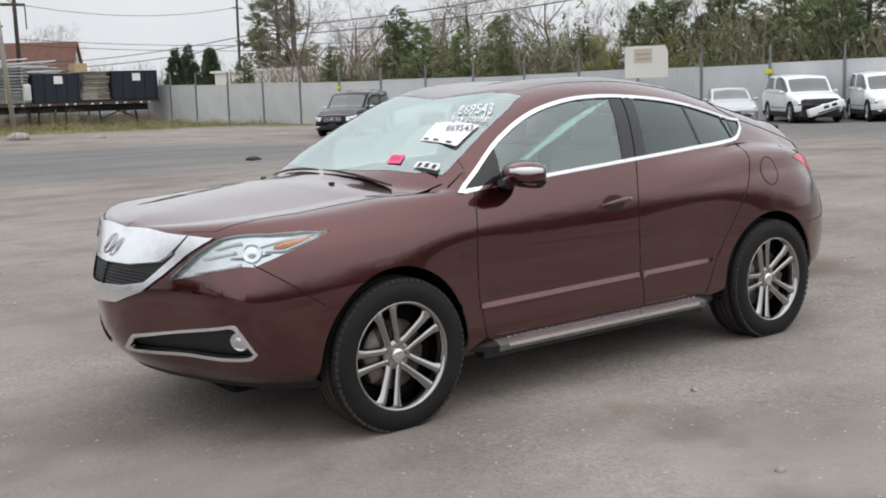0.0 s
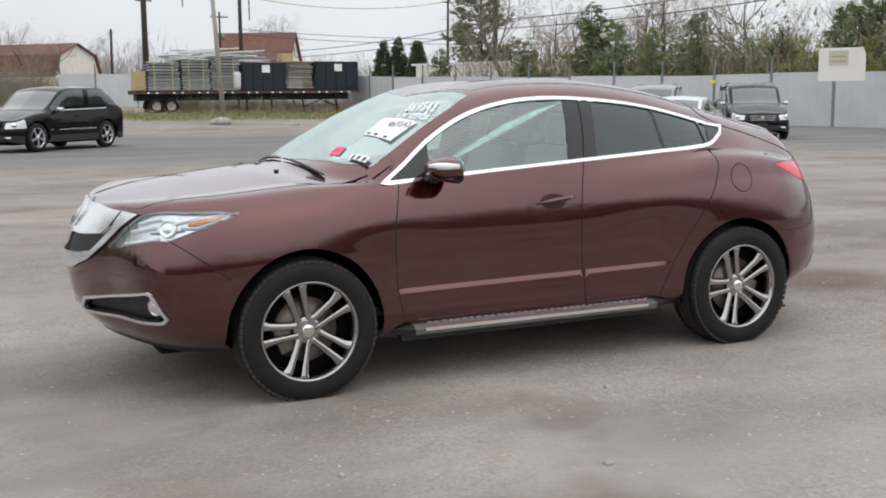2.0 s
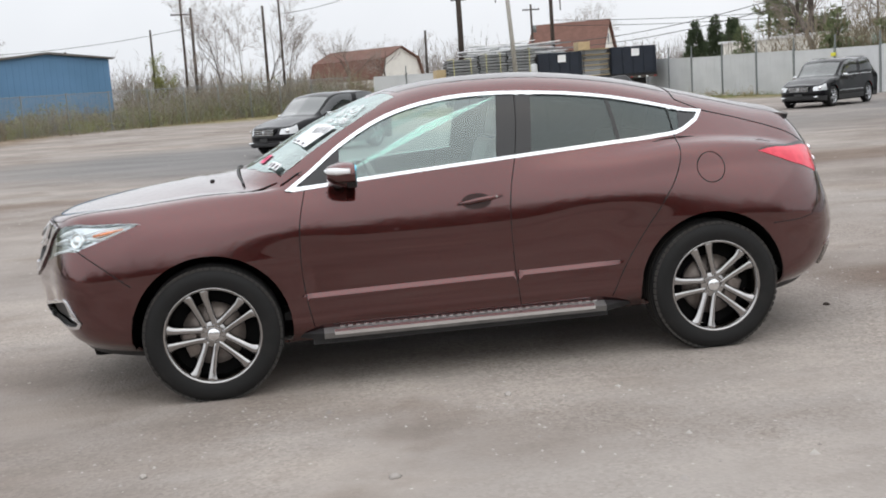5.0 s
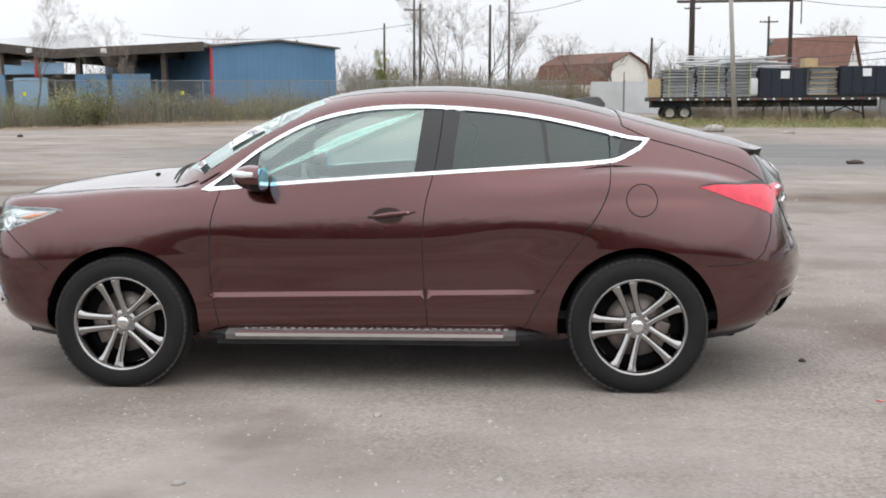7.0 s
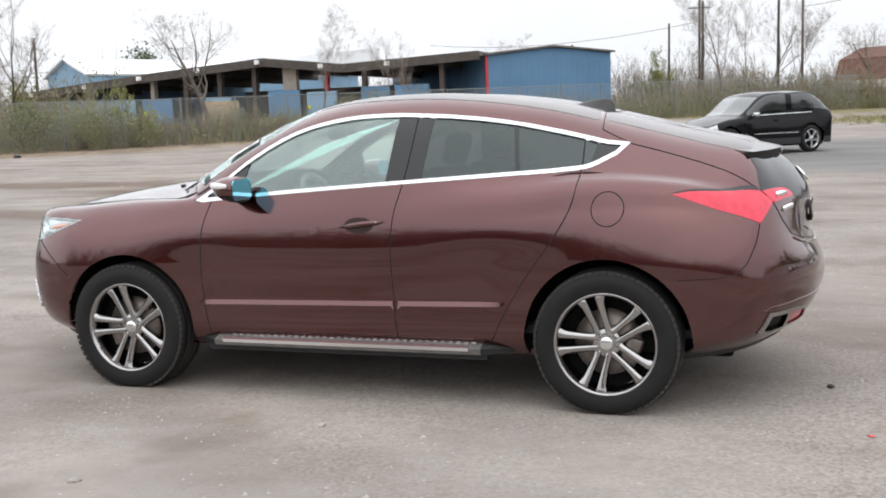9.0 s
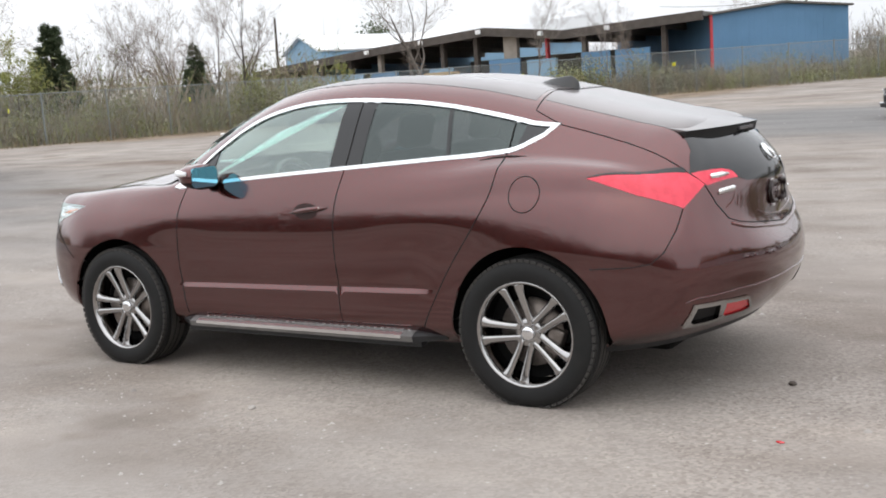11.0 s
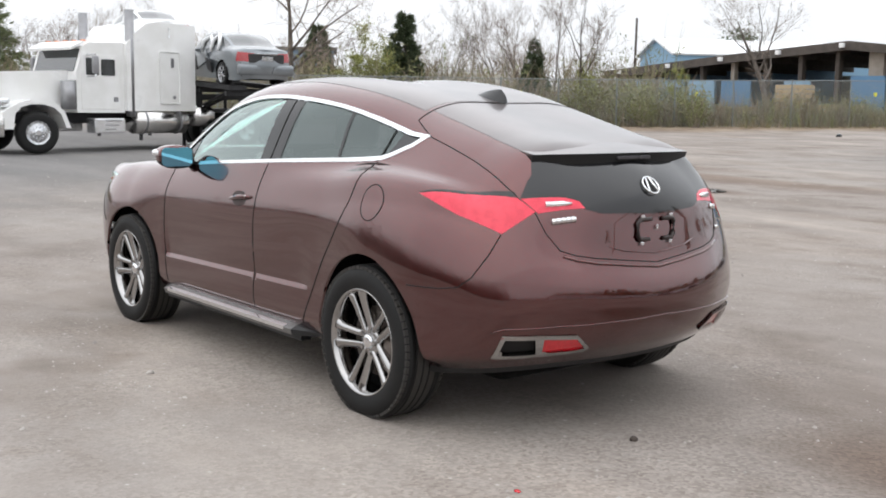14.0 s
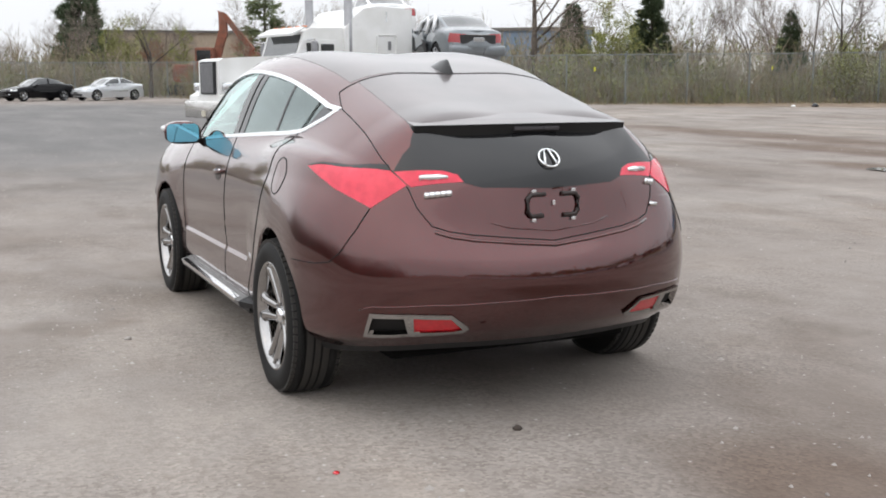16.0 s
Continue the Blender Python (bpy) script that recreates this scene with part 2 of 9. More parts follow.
def lot_material():
    m = bpy.data.materials.new("gravel_lot")
    m.use_nodes = True
    n, l = m.node_tree.nodes, m.node_tree.links
    p = n["Principled BSDF"]
    pos = n.new("ShaderNodeNewGeometry").outputs["Position"]

    def noise_(scale, detail=6, stretch=None, rough=0.6):
        src = pos
        if stretch:
            mp = n.new("ShaderNodeMapping")
            mp.inputs["Scale"].default_value = stretch
            mp.inputs["Rotation"].default_value = (0, 0, 0.35)
            l.new(pos, mp.inputs["Vector"])
            src = mp.outputs["Vector"]
        t = n.new("ShaderNodeTexNoise")
        t.inputs["Scale"].default_value, t.inputs["Detail"].default_value, t.inputs["Roughness"].default_value = scale, detail, rough
        l.new(src, t.inputs["Vector"])
        return t.outputs["Fac"]

    def ramp_(fac, stops):
        r = n.new("ShaderNodeValToRGB")
        while len(r.color_ramp.elements) < len(stops):
            r.color_ramp.elements.new(0.5)
        for e, (q, c) in zip(r.color_ramp.elements, stops):
            e.position, e.color = q, (*c, 1)
        l.new(fac, r.inputs["Fac"])
        return r.outputs["Color"]

    def mix_(fac, a, b, mode="MIX"):
        x = n.new("ShaderNodeMix")
        x.data_type, x.blend_type = "RGBA", mode
        if isinstance(fac, float):
            x.inputs["Factor"].default_value = fac
        else:
            l.new(fac, x.inputs["Factor"])
        for s, v in (("A", a), ("B", b)):
            if isinstance(v, tuple):
                x.inputs[s].default_value = (*v, 1)
            else:
                l.new(v, x.inputs[s])
        return x.outputs["Result"]

    def patch(cx, cy, rx, ry, soft_=0.35):
        """A rough-edged patch of ground round a place: 1 inside, 0 outside."""
        mp = n.new("ShaderNodeMapping")
        mp.vector_type = "POINT"
        mp.inputs["Location"].default_value = (-cx / rx, -cy / ry, 0)
        mp.inputs["Scale"].default_value = (1 / rx, 1 / ry, 0)
        l.new(pos, mp.inputs["Vector"])
        ln = n.new("ShaderNodeVectorMath")
        ln.operation = "LENGTH"
        l.new(mp.outputs["Vector"], ln.inputs[0])
        ad = n.new("ShaderNodeMath")
        ad.operation = "MULTIPLY_ADD"
        l.new(edge_noise, ad.inputs[0])
        ad.inputs[1].default_value = 0.5
        l.new(ln.outputs["Value"], ad.inputs[2])
        mr = n.new("ShaderNodeMapRange")
        mr.interpolation_type = "SMOOTHSTEP"
        mr.inputs["From Min"].default_value, mr.inputs["From Max"].default_value = 1.25 + soft_, 1.25 - soft_
        l.new(ad.outputs["Value"], mr.inputs["Value"])
        return mr.outputs["Result"]

    edge_noise = noise_(0.35, 5)
    broad = noise_(0.16, 6)
    base = ramp_(broad, [(0.30, (0.203, 0.173, 0.153)), (0.5, (0.267, 0.237, 0.215)), (0.70, (0.313, 0.285, 0.262))])
    streak = ramp_(noise_(0.9, 7, (0.35, 1.2, 1), 0.7), [(0.36, (0.80, 0.79, 0.78)), (0.52, (1, 1, 1)), (0.72, (1.10, 1.10, 1.09))])
    base = mix_(0.35, base, streak, "MULTIPLY")
    mottle = ramp_(noise_(3.2, 7, None, 0.7), [(0.34, (0.72, 0.70, 0.68)), (0.5, (1, 1, 1)), (0.66, (1.16, 1.16, 1.15))])
    base = mix_(0.25, base, mottle, "MULTIPLY")
    blotch = ramp_(noise_(0.8, 3, (0.7, 1.1, 1), 0.55), [(0.36, (0.80, 0.77, 0.745)), (0.5, (1, 1, 1)), (0.64, (1.10, 1.10, 1.095))])
    base = mix_(0.85, base, blotch, "MULTIPLY")
    pale = ramp_(noise_(0.3, 6, (0.25, 1.6, 1), 0.6), [(0.56, (1, 1, 1)), (0.70, (1.22, 1.21, 1.19))])
    base = mix_(0.8, base, pale, "MULTIPLY")
    stain = ramp_(noise_(0.75, 4), [(0.30, (0.62, 0.57, 0.53)), (0.42, (1, 1, 1))])
    base = mix_(0.6, base, stain, "MULTIPLY")
    dust = ramp_(noise_(0.42, 5, (0.5, 1.0, 1)), [(0.50, (1, 1, 1)), (0.66, (1.17, 1.15, 1.12))])
    base = mix_(0.8, base, dust, "MULTIPLY")
    tarmac = ramp_(noise_(0.5, 6, (0.3, 1.2, 1)), [(0.35, (0.150, 0.145, 0.143)), (0.65, (0.205, 0.197, 0.191))])
    for spot in ((-34, 3, 24, 11), (3, 27, 13, 9), (30, 24, 12, 16)):
        base = mix_(patch(*spot), base, tarmac)
    grass = ramp_(noise_(1.5, 6), [(0.35, (0.10, 0.105, 0.035)), (0.5, (0.20, 0.175, 0.085)), (0.66, (0.27, 0.22, 0.14))])
    for spot in ((15, 57, 13, 6.5, 0.2), (30, 52, 7, 6, 0.2), (-8, 78, 16, 12, 0.15)):
        base = mix_(patch(*spot), base, grass)
    earth = ramp_(noise_(1.2, 7), [(0.34, (0.13, 0.095, 0.065)), (0.5, (0.21, 0.16, 0.115)), (0.66, (0.29, 0.235, 0.175))])
    for spot in ((-42, 44, 17, 16, 0.12), (-62, 30, 20, 14, 0.12), (-30, 58, 16, 14, 0.12)):
        base = mix_(patch(*spot), base, earth)
    for spot in ((3.55, 0.5, 0.62, 0.45, 0.5), (-7.0, 11.4, 1.6, 0.45, 0.5), (-12, 9, 3.5, 0.8, 0.5), (-15, 16, 6, 1.0, 0.5), (-9, 14, 5, 0.8, 0.5), (8, 11, 4, 1.2, 0.5)):
        base = mix_(patch(*spot), base, mix_(1.0, base, (0.66, 0.58, 0.53), "MULTIPLY"))
    # gravel: pale and dark grains
    vor = n.new("ShaderNodeTexVoronoi")
    vor.inputs["Scale"].default_value = 62
    l.new(pos, vor.inputs["Vector"])
    grains = ramp_(vor.outputs["Color"], [(0.0, (0.66, 0.64, 0.62)), (0.5, (1, 1, 1)), (1.0, (1.3, 1.29, 1.27))])
    loose = n.new("ShaderNodeMapRange")
    loose.inputs["From Min"].default_value, loose.inputs["From Max"].default_value = 0.40, 0.62
    loose.inputs["To Min"].default_value, loose.inputs["To Max"].default_value = 0.12, 0.85
    l.new(noise_(0.55, 6), loose.inputs["Value"])
    base = mix_(loose.outputs["Result"], base, grains, "MULTIPLY")
    speck = n.new("ShaderNodeTexVoronoi")
    speck.inputs["Scale"].default_value = 9
    l.new(pos, speck.inputs["Vector"])
    pale = n.new("ShaderNodeMapRange")
    pale.inputs["From Min"].default_value, pale.inputs["From Max"].default_value = 0.10, 0.03
    l.new(speck.outputs["Distance"], pale.inputs["Value"])
    base = mix_(pale.outputs["Result"], base, mix_(0.5, base, (0.62, 0.59, 0.55)))
    l.new(base, p.inputs["Base Color"])
    p.inputs["Roughness"].default_value = 0.9
    p.inputs["Specular IOR Level"].default_value = 0.2
    b1, b2 = n.new("ShaderNodeBump"), n.new("ShaderNodeBump")
    b1.inputs["Distance"].default_value, b1.inputs["Strength"].default_value = 0.05, 0.14
    b2.inputs["Distance"].default_value, b2.inputs["Strength"].default_value = 0.006, 0.45
    l.new(noise_(1.6, 5), b1.inputs["Height"])
    l.new(vor.outputs["Distance"], b2.inputs["Height"])
    l.new(b1.outputs["Normal"], b2.inputs["Normal"])
    l.new(b2.outputs["Normal"], p.inputs["Normal"])
    return m


GROUND = lot_material()
rings_r = [0.0] + [0.35 * 1.052 ** k for k in range(150)]
segs = 180
g_verts, g_faces = [(0.0, 0.0, 0.0)], []
for r in rings_r[1:]:
    for k in range(segs):
        x, y = r * math.cos(2 * math.pi * k / segs), r * math.sin(2 * math.pi * k / segs)
        near_car = max(abs(x) - 2.6, abs(y) - 1.2, 0)
        rough_ = 0.018 * min(1, near_car / 2.0) * noise.fractal(Vector((x * 0.4, y * 0.4, 0)), 1.0, 2.0, 4) if r < 80 else 0
        g_verts.append((x, y, lift(x, y) + rough_ if r < 300 else lift(x * 300 / r, y * 300 / r)))
for k in range(segs):
    g_faces.append((0, 1 + k, 1 + (k + 1) % segs))
for i in range(len(rings_r) - 2):
    for k in range(segs):
        a, b = 1 + i * segs, 1 + (i + 1) * segs
        g_faces.append((a + k, b + k, b + (k + 1) % segs, a + (k + 1) % segs))
g_me = bpy.data.meshes.new("ground")
g_me.from_pydata(g_verts, [], g_faces)
ground = link_mesh("ground", g_me, None, "worn gravel and asphalt lot with dust, stains and ruts", GROUND)
tagged(ground, "", "ground", "", "structure")

# ---- the brown crossover: body surface ----
# Lengthwise lines of the left half, from the middle of the nose to the middle of the tail: x, half width, height.
BODY_LINES = [
    [(-2.26, 0, 0.31), (-2.16, 0.42, 0.30), (-1.98, 0.74, 0.29), (-1.80, 0.84, 0.28), (-1.375, 0.87, 0.26), (-0.90, 0.87, 0.25), (-0.62, 0.87, 0.25),
     (-0.30, 0.87, 0.25), (0.30, 0.87, 0.25), (0.90, 0.87, 0.26), (1.40, 0.87, 0.28), (1.78, 0.84, 0.29), (1.98, 0.74, 0.31), (2.15, 0.44, 0.33), (2.21, 0, 0.33)],
    [(-2.33, 0, 0.38), (-2.215, 0.44, 0.37), (-2.02, 0.82, 0.35), (-1.82, 0.925, 0.34), (-1.375, 0.945, 0.32), (-0.90, 0.925, 0.31), (-0.62, 0.922, 0.31),
     (-0.30, 0.922, 0.31), (0.30, 0.922, 0.31), (0.90, 0.928, 0.32), (1.40, 0.945, 0.33), (1.80, 0.915, 0.34), (2.04, 0.79, 0.37), (2.23, 0.46, 0.40), (2.29, 0, 0.40)],
    [(-2.385, 0, 0.50), (-2.245, 0.46, 0.49), (-2.05, 0.865, 0.485), (-1.84, 0.95, 0.48), (-1.375, 0.965, 0.485), (-0.90, 0.940, 0.486), (-0.62, 0.937, 0.490),
     (-0.30, 0.936, 0.494), (0.30, 0.936, 0.502), (0.90, 0.940, 0.512), (1.40, 0.965, 0.525), (1.82, 0.945, 0.53), (2.08, 0.83, 0.545), (2.30, 0.47, 0.555), (2.37, 0, 0.555)],
    [(-2.39, 0, 0.53), (-2.25, 0.46, 0.525), (-2.055, 0.867, 0.52), (-1.84, 0.952, 0.52), (-1.375, 0.968, 0.525), (-0.90, 0.9395, 0.514), (-0.62, 0.9365, 0.518),
     (-0.30, 0.9360, 0.522), (0.30, 0.9360, 0.530), (0.90, 0.9405, 0.541), (1.40, 0.970, 0.56), (1.82, 0.947, 0.56), (2.085, 0.83, 0.575), (2.305, 0.47, 0.585), (2.375, 0, 0.585)],
    [(-2.405, 0, 0.66), (-2.265, 0.46, 0.68), (-2.075, 0.855, 0.70), (-1.84, 0.950, 0.72), (-1.375, 0.972, 0.74), (-0.90, 0.938, 0.72), (-0.62, 0.934, 0.72),
     (-0.30, 0.933, 0.72), (0.30, 0.933, 0.73), (0.90, 0.940, 0.74), (1.40, 0.975, 0.77), (1.80, 0.952, 0.75), (2.09, 0.815, 0.71), (2.30, 0.47, 0.68), (2.365, 0, 0.67)],
    [(-2.36, 0, 0.82), (-2.24, 0.46, 0.83), (-2.06, 0.82, 0.85), (-1.82, 0.912, 0.89), (-1.375, 0.926, 0.93), (-0.90, 0.918, 0.93), (-0.62, 0.915, 0.93),
     (-0.30, 0.915, 0.93), (0.30, 0.915, 0.94), (0.90, 0.925, 0.95), (1.40, 0.930, 0.99), (1.78, 0.885, 0.98), (2.08, 0.745, 0.915), (2.245, 0.46, 0.83), (2.315, 0, 0.77)],
    [(-2.25, 0, 0.965), (-2.20, 0.48, 0.97), (-2.03, 0.78, 0.985), (-1.76, 0.845, 1.005), (-1.375, 0.845, 1.035), (-0.94, 0.848, 1.066), (-0.62, 0.862, 1.086),
     (-0.30, 0.865, 1.105), (0.30, 0.855, 1.14), (0.90, 0.815, 1.165), (1.36, 0.775, 1.185), (1.74, 0.74, 1.145), (2.03, 0.665, 1.095), (2.195, 0.40, 1.06), (2.275, 0, 1.07)],
    [(-2.245, 0, 0.975), (-2.185, 0.30, 0.99), (-2.02, 0.52, 1.014), (-1.78, 0.60, 1.036), (-1.42, 0.64, 1.069), (-0.985, 0.80, 1.088), (-0.62, 0.738, 1.305),
     (-0.30, 0.695, 1.455), (0.30, 0.665, 1.520), (0.90, 0.645, 1.458), (1.40, 0.605, 1.352), (1.78, 0.565, 1.277), (2.00, 0.515, 1.240), (2.075, 0.27, 1.238), (2.105, 0, 1.238)],
    [(-2.24, 0, 0.985), (-2.17, 0, 1.012), (-2.05, 0, 1.04), (-1.88, 0, 1.07), (-1.52, 0, 1.118), (-1.16, 0, 1.160), (-0.74, 0, 1.385),
     (-0.32, 0, 1.535), (0.30, 0, 1.590), (0.90, 0, 1.540), (1.40, 0, 1.435), (1.78, 0, 1.338), (1.95, 0, 1.297), (2.01, 0, 1.280), (2.045, 0, 1.269)],
]
NL, NS = len(BODY_LINES), len(BODY_LINES[0])
BODY_NET = np.array(BODY_LINES, float)


def spline(pts, t, before=None, after=None):
    """A point on a smooth curve through pts (uneven spacing allowed for) at index t."""
    n = len(pts)
    i = min(max(int(t), 0), n - 2)
    f = t - i
    p1, p2 = pts[i], pts[i + 1]
    p0 = pts[i - 1] if i > 0 else before
    p3 = pts[i + 2] if i + 2 < n else after
    d1 = np.linalg.norm(p2 - p1) + 1e-6
    def slope(a, b, c, da, db):
        return ((b - a) / da * db + (c - b) / db * da) / (da + db)
    m1 = (p2 - p1) / d1 if p0 is None else slope(p0, p1, p2, np.linalg.norm(p1 - p0) + 1e-6, d1)
    m2 = (p2 - p1) / d1 if p3 is None else slope(p1, p2, p3, d1, np.linalg.norm(p3 - p2) + 1e-6)
    m1, m2 = m1 * d1, m2 * d1
    f2, f3 = f * f, f * f * f
    return (2 * f3 - 3 * f2 + 1) * p1 + (f3 - 2 * f2 + f) * m1 + (-2 * f3 + 3 * f2) * p2 + (f3 - f2) * m2


MIRROR_Y = np.array((1, -1, 1.0))


def ledge(u, v):
    """The step of the lower doors above their light-catching ledge, and the swell of the rear hips."""
    ends = min(1.0, max(0.0, (u - 4.98) / 0.25)) * min(1.0, max(0.0, (8.98 - u) / 0.25))
    rise = 0.0 if v <= 2 else v - 2 if v <= 3 else max(0.0, 1 - (v - 3) / 1.4) ** 1.5
    hip = min(1.0, max(0.0, (u - 8.1) / 1.5)) * min(1.0, max(0.0, (12.2 - u) / 1.2))
    hip *= math.sin(math.pi * (v - 5.0)) ** 2 if 5 < v < 6 else 0.0
    return np.array((0, -0.0135 * ends * rise + 0.020 * hip, 0.026 * hip))


def body_at(u, v):
    """The body's surface at station u and line v; half width positive."""
    col = np.array([spline(line, u, line[1] * MIRROR_Y if k < NL - 1 else None, line[-2] * MIRROR_Y if k < NL - 1 else None) for k, line in enumerate(BODY_NET)])
    return spline(col, v, None, col[-2] * MIRROR_Y) + ledge(u, v)


GU, GV = 8, 8     # fine steps to a span
FINE_U, FINE_V = (NS - 1) * GU + 1, (NL - 1) * GV + 1
FINE = np.zeros((FINE_U, FINE_V, 3))
for a in range(FINE_U):
    u_ = a / GU
    col_ = np.array([spline(line, u_, line[1] * MIRROR_Y if k < NL - 1 else None, line[-2] * MIRROR_Y if k < NL - 1 else None) for k, line in enumerate(BODY_NET)])
    for b in range(FINE_V):
        FINE[a, b] = spline(col_, b / GV, None, col_[-2] * MIRROR_Y) + ledge(u_, b / GV)
    FINE[a, :, 1] = np.maximum(FINE[a, :, 1], 0)


from mathutils.bvhtree import BVHTree
from mathutils.geometry import delaunay_2d_cdt, intersect_point_tri_2d
fine_faces = [(a * FINE_V + b, (a + 1) * FINE_V + b, (a + 1) * FINE_V + b + 1, a * FINE_V + b + 1) for a in range(FINE_U - 1) for b in range(FINE_V - 1)]
fine_tris = [t for q in fine_faces for t in ((q[0], q[1], q[2]), (q[0], q[2], q[3]))]
fine_pts = [Vector(p) for p in FINE.reshape(-1, 3)]
BODY_TREE = BVHTree.FromPolygons(fine_pts, fine_tris)


def uv_of(place, index):
    """Station and line of a place on the triangle of that index."""
    q = fine_faces[index // 2]
    a, b = divmod(q[0], FINE_V)
    tri = fine_tris[index]
    uvs = [((k // FINE_V) / GU, (k % FINE_V) / GV) for k in tri]
    p0, p1, p2 = (fine_pts[k] for k in tri)
    e1, e2, w = p1 - p0, p2 - p0, place - p0
    d11, d12, d22, w1, w2 = e1.dot(e1), e1.dot(e2), e2.dot(e2), w.dot(e1), w.dot(e2)
    det = d11 * d22 - d12 * d12
    if abs(det) < 1e-16:
        return (a / GU, b / GV)
    s, t = (w1 * d22 - w2 * d12) / det, (w2 * d11 - w1 * d12) / det
    return (uvs[0][0] + s * (uvs[1][0] - uvs[0][0]) + t * (uvs[2][0] - uvs[0][0]), uvs[0][1] + s * (uvs[1][1] - uvs[0][1]) + t * (uvs[2][1] - uvs[0][1]))


def from_side(x, z):
    hit = BODY_TREE.ray_cast(Vector((x, 3, z)), Vector((0, -1, 0)))
    if hit[0] is None:
        hit = BODY_TREE.find_nearest(Vector((x, 0.9, z)))
    return uv_of(hit[0], hit[2])


def near(x, w, z):
    hit = BODY_TREE.find_nearest(Vector((x, w, z)))
    return uv_of(hit[0], hit[2])


def dense(points, step=0.03, closed=False):
    """More points along straight runs."""
    out = []
    pts = [Vector(p) for p in points]
    runs = list(zip(pts, pts[1:])) + ([(pts[-1], pts[0])] if closed else [])
    for a, b in runs:
        k = max(1, int((b - a).length / step))
        out += [a.lerp(b, i / k) for i in range(k)]
    if not closed:
        out.append(pts[-1])
    return out


def curve_through(points, steps=8, closed=False):
    """A smooth curve through a few points."""
    pts = [np.array(p, float) for p in points]
    out = []
    n = len(pts)
    if closed:
        for i in range(n):
            four = [pts[(i + k) % n] for k in (-1, 0, 1, 2)]
            out += [Vector(spline(four, 1 + k / steps)) for k in range(steps)]
    else:
        for i in range(n - 1):
            out += [Vector(spline(pts, i + k / steps)) for k in range(steps)]
        out.append(Vector(pts[-1]))
    return out


def ring_in(points, d):
    """A closed flat outline drawn inwards by d (counter-clockwise or not)."""
    pts = [Vector(p) for p in points]
    n = len(pts)
    area = sum(pts[i].x * pts[(i + 1) % n].y - pts[(i + 1) % n].x * pts[i].y for i in range(n))
    s = 1 if area > 0 else -1
    out = []
    for i in range(n):
        a, b, c = pts[i - 1], pts[i], pts[(i + 1) % n]
        e, f = (b - a).normalized(), (c - b).normalized()
        ne, nf = Vector((-e.y, e.x)) * s, Vector((-f.y, f.x)) * s
        m = (ne + nf)
        m = m.normalized() if m.length > 1e-4 else ne
        out.append(b + m * d / max(0.45, m.dot(ne)))
    return out


# outlines in the side view (x, z)
WINDOW = curve_through([(-0.94, 1.055), (-0.82, 1.137), (-0.616, 1.287), (-0.37, 1.413), (-0.06, 1.484), (0.18, 1.496), (0.38, 1.489), (0.86, 1.436), (1.18, 1.366), (1.34, 1.325)], 6)
WINDOW += [Vector((1.455, 1.310))] + curve_through([(1.40, 1.255), (1.27, 1.195), (1.14, 1.180), (0.84, 1.163), (0.30, 1.133), (-0.357, 1.092), (-0.90, 1.050)], 6)
WINDOW_IN = ring_in(WINDOW, 0.0175)
DOOR_F = [(-0.835, 1.06), (-0.875, 0.90), (-0.886, 0.766), (-0.885, 0.60), (-0.87, 0.465), (-0.845, 0.335)]
DOOR_B = [(0.355, 1.49), (0.335, 1.30), (0.305, 1.135), (0.27, 1.0), (0.255, 0.90), (0.25, 0.75), (0.255, 0.60), (0.275, 0.34)]
DOOR_R = [(1.235, 1.35), (1.235, 1.185), (1.22, 1.06), (1.185, 0.97), (1.12, 0.862), (0.974, 0.662), (0.858, 0.476), (0.79, 0.34)]
SILL_Z = 0.335
ARCHES = [(-1.374, 0.346, 0.418), (1.374, 0.346, 0.418)]
FUEL = [(1.388 + 0.079 * math.cos(2 * math.pi * k / 40), 1.003 + 0.082 * math.sin(2 * math.pi * k / 40)) for k in range(40)]

side = lambda pts, step=0.03, closed=False: [from_side(p.x, p.y) for p in dense([(*p, 0) if len(p) == 2 else p for p in pts], step, closed)]
snap = lambda pts, step=0.03, closed=False: [near(*p) for p in dense(pts, step, closed)]

REGIONS, SEAMS, LINES = [], [], []     # named closed outlines; dark shut lines; other cuts


def region(name, uv):
    REGIONS.append((name, uv))
    LINES.append((uv, True))


def seam(uv, show=True):
    LINES.append((uv, False))
    if show:
        SEAMS.append(uv)


for cx_, cz_, r_ in ARCHES:
    region("arch", [from_side(cx_ + r_ * math.cos(a), max(cz_ + r_ * math.sin(a), 0.20)) for a in [radians(-60 + 300 * k / 70) for k in range(71)]] + [])
win_in_uv = side(WINDOW_IN, 0.03, True)
# glass panes split by the middle pillar and the small rear quarter pane
def clip(poly, keep):
    """The part of a flat outline on the side of a line for which keep() is positive."""
    out = []
    n = len(poly)
    for i in range(n):
        a, b = poly[i], poly[(i + 1) % n]
        ka, kb = keep(a), keep(b)
        if ka >= 0:
            out.append(a)
        if (ka > 0 > kb) or (ka < 0 < kb):
            out.append(a.lerp(b, ka / (ka - kb)))
    return out
lean = lambda x0, s: (lambda p: (x0 + s * (p.y - 1.14)) - p.x)
past = lambda x0, s: (lambda p: p.x - (x0 + s * (p.y - 1.14)))
W2 = [Vector(p) for p in WINDOW_IN]
PANE_F = clip(clip(W2, past(-0.645, 0.10)), lean(0.205, 0.13))
PANE_R = clip(clip(W2, past(0.40, 0.13)), lean(0.905, -0.12))
PANE_Q = clip(clip(W2, past(0.925, -0.12)), lean(1.255, 0.25))
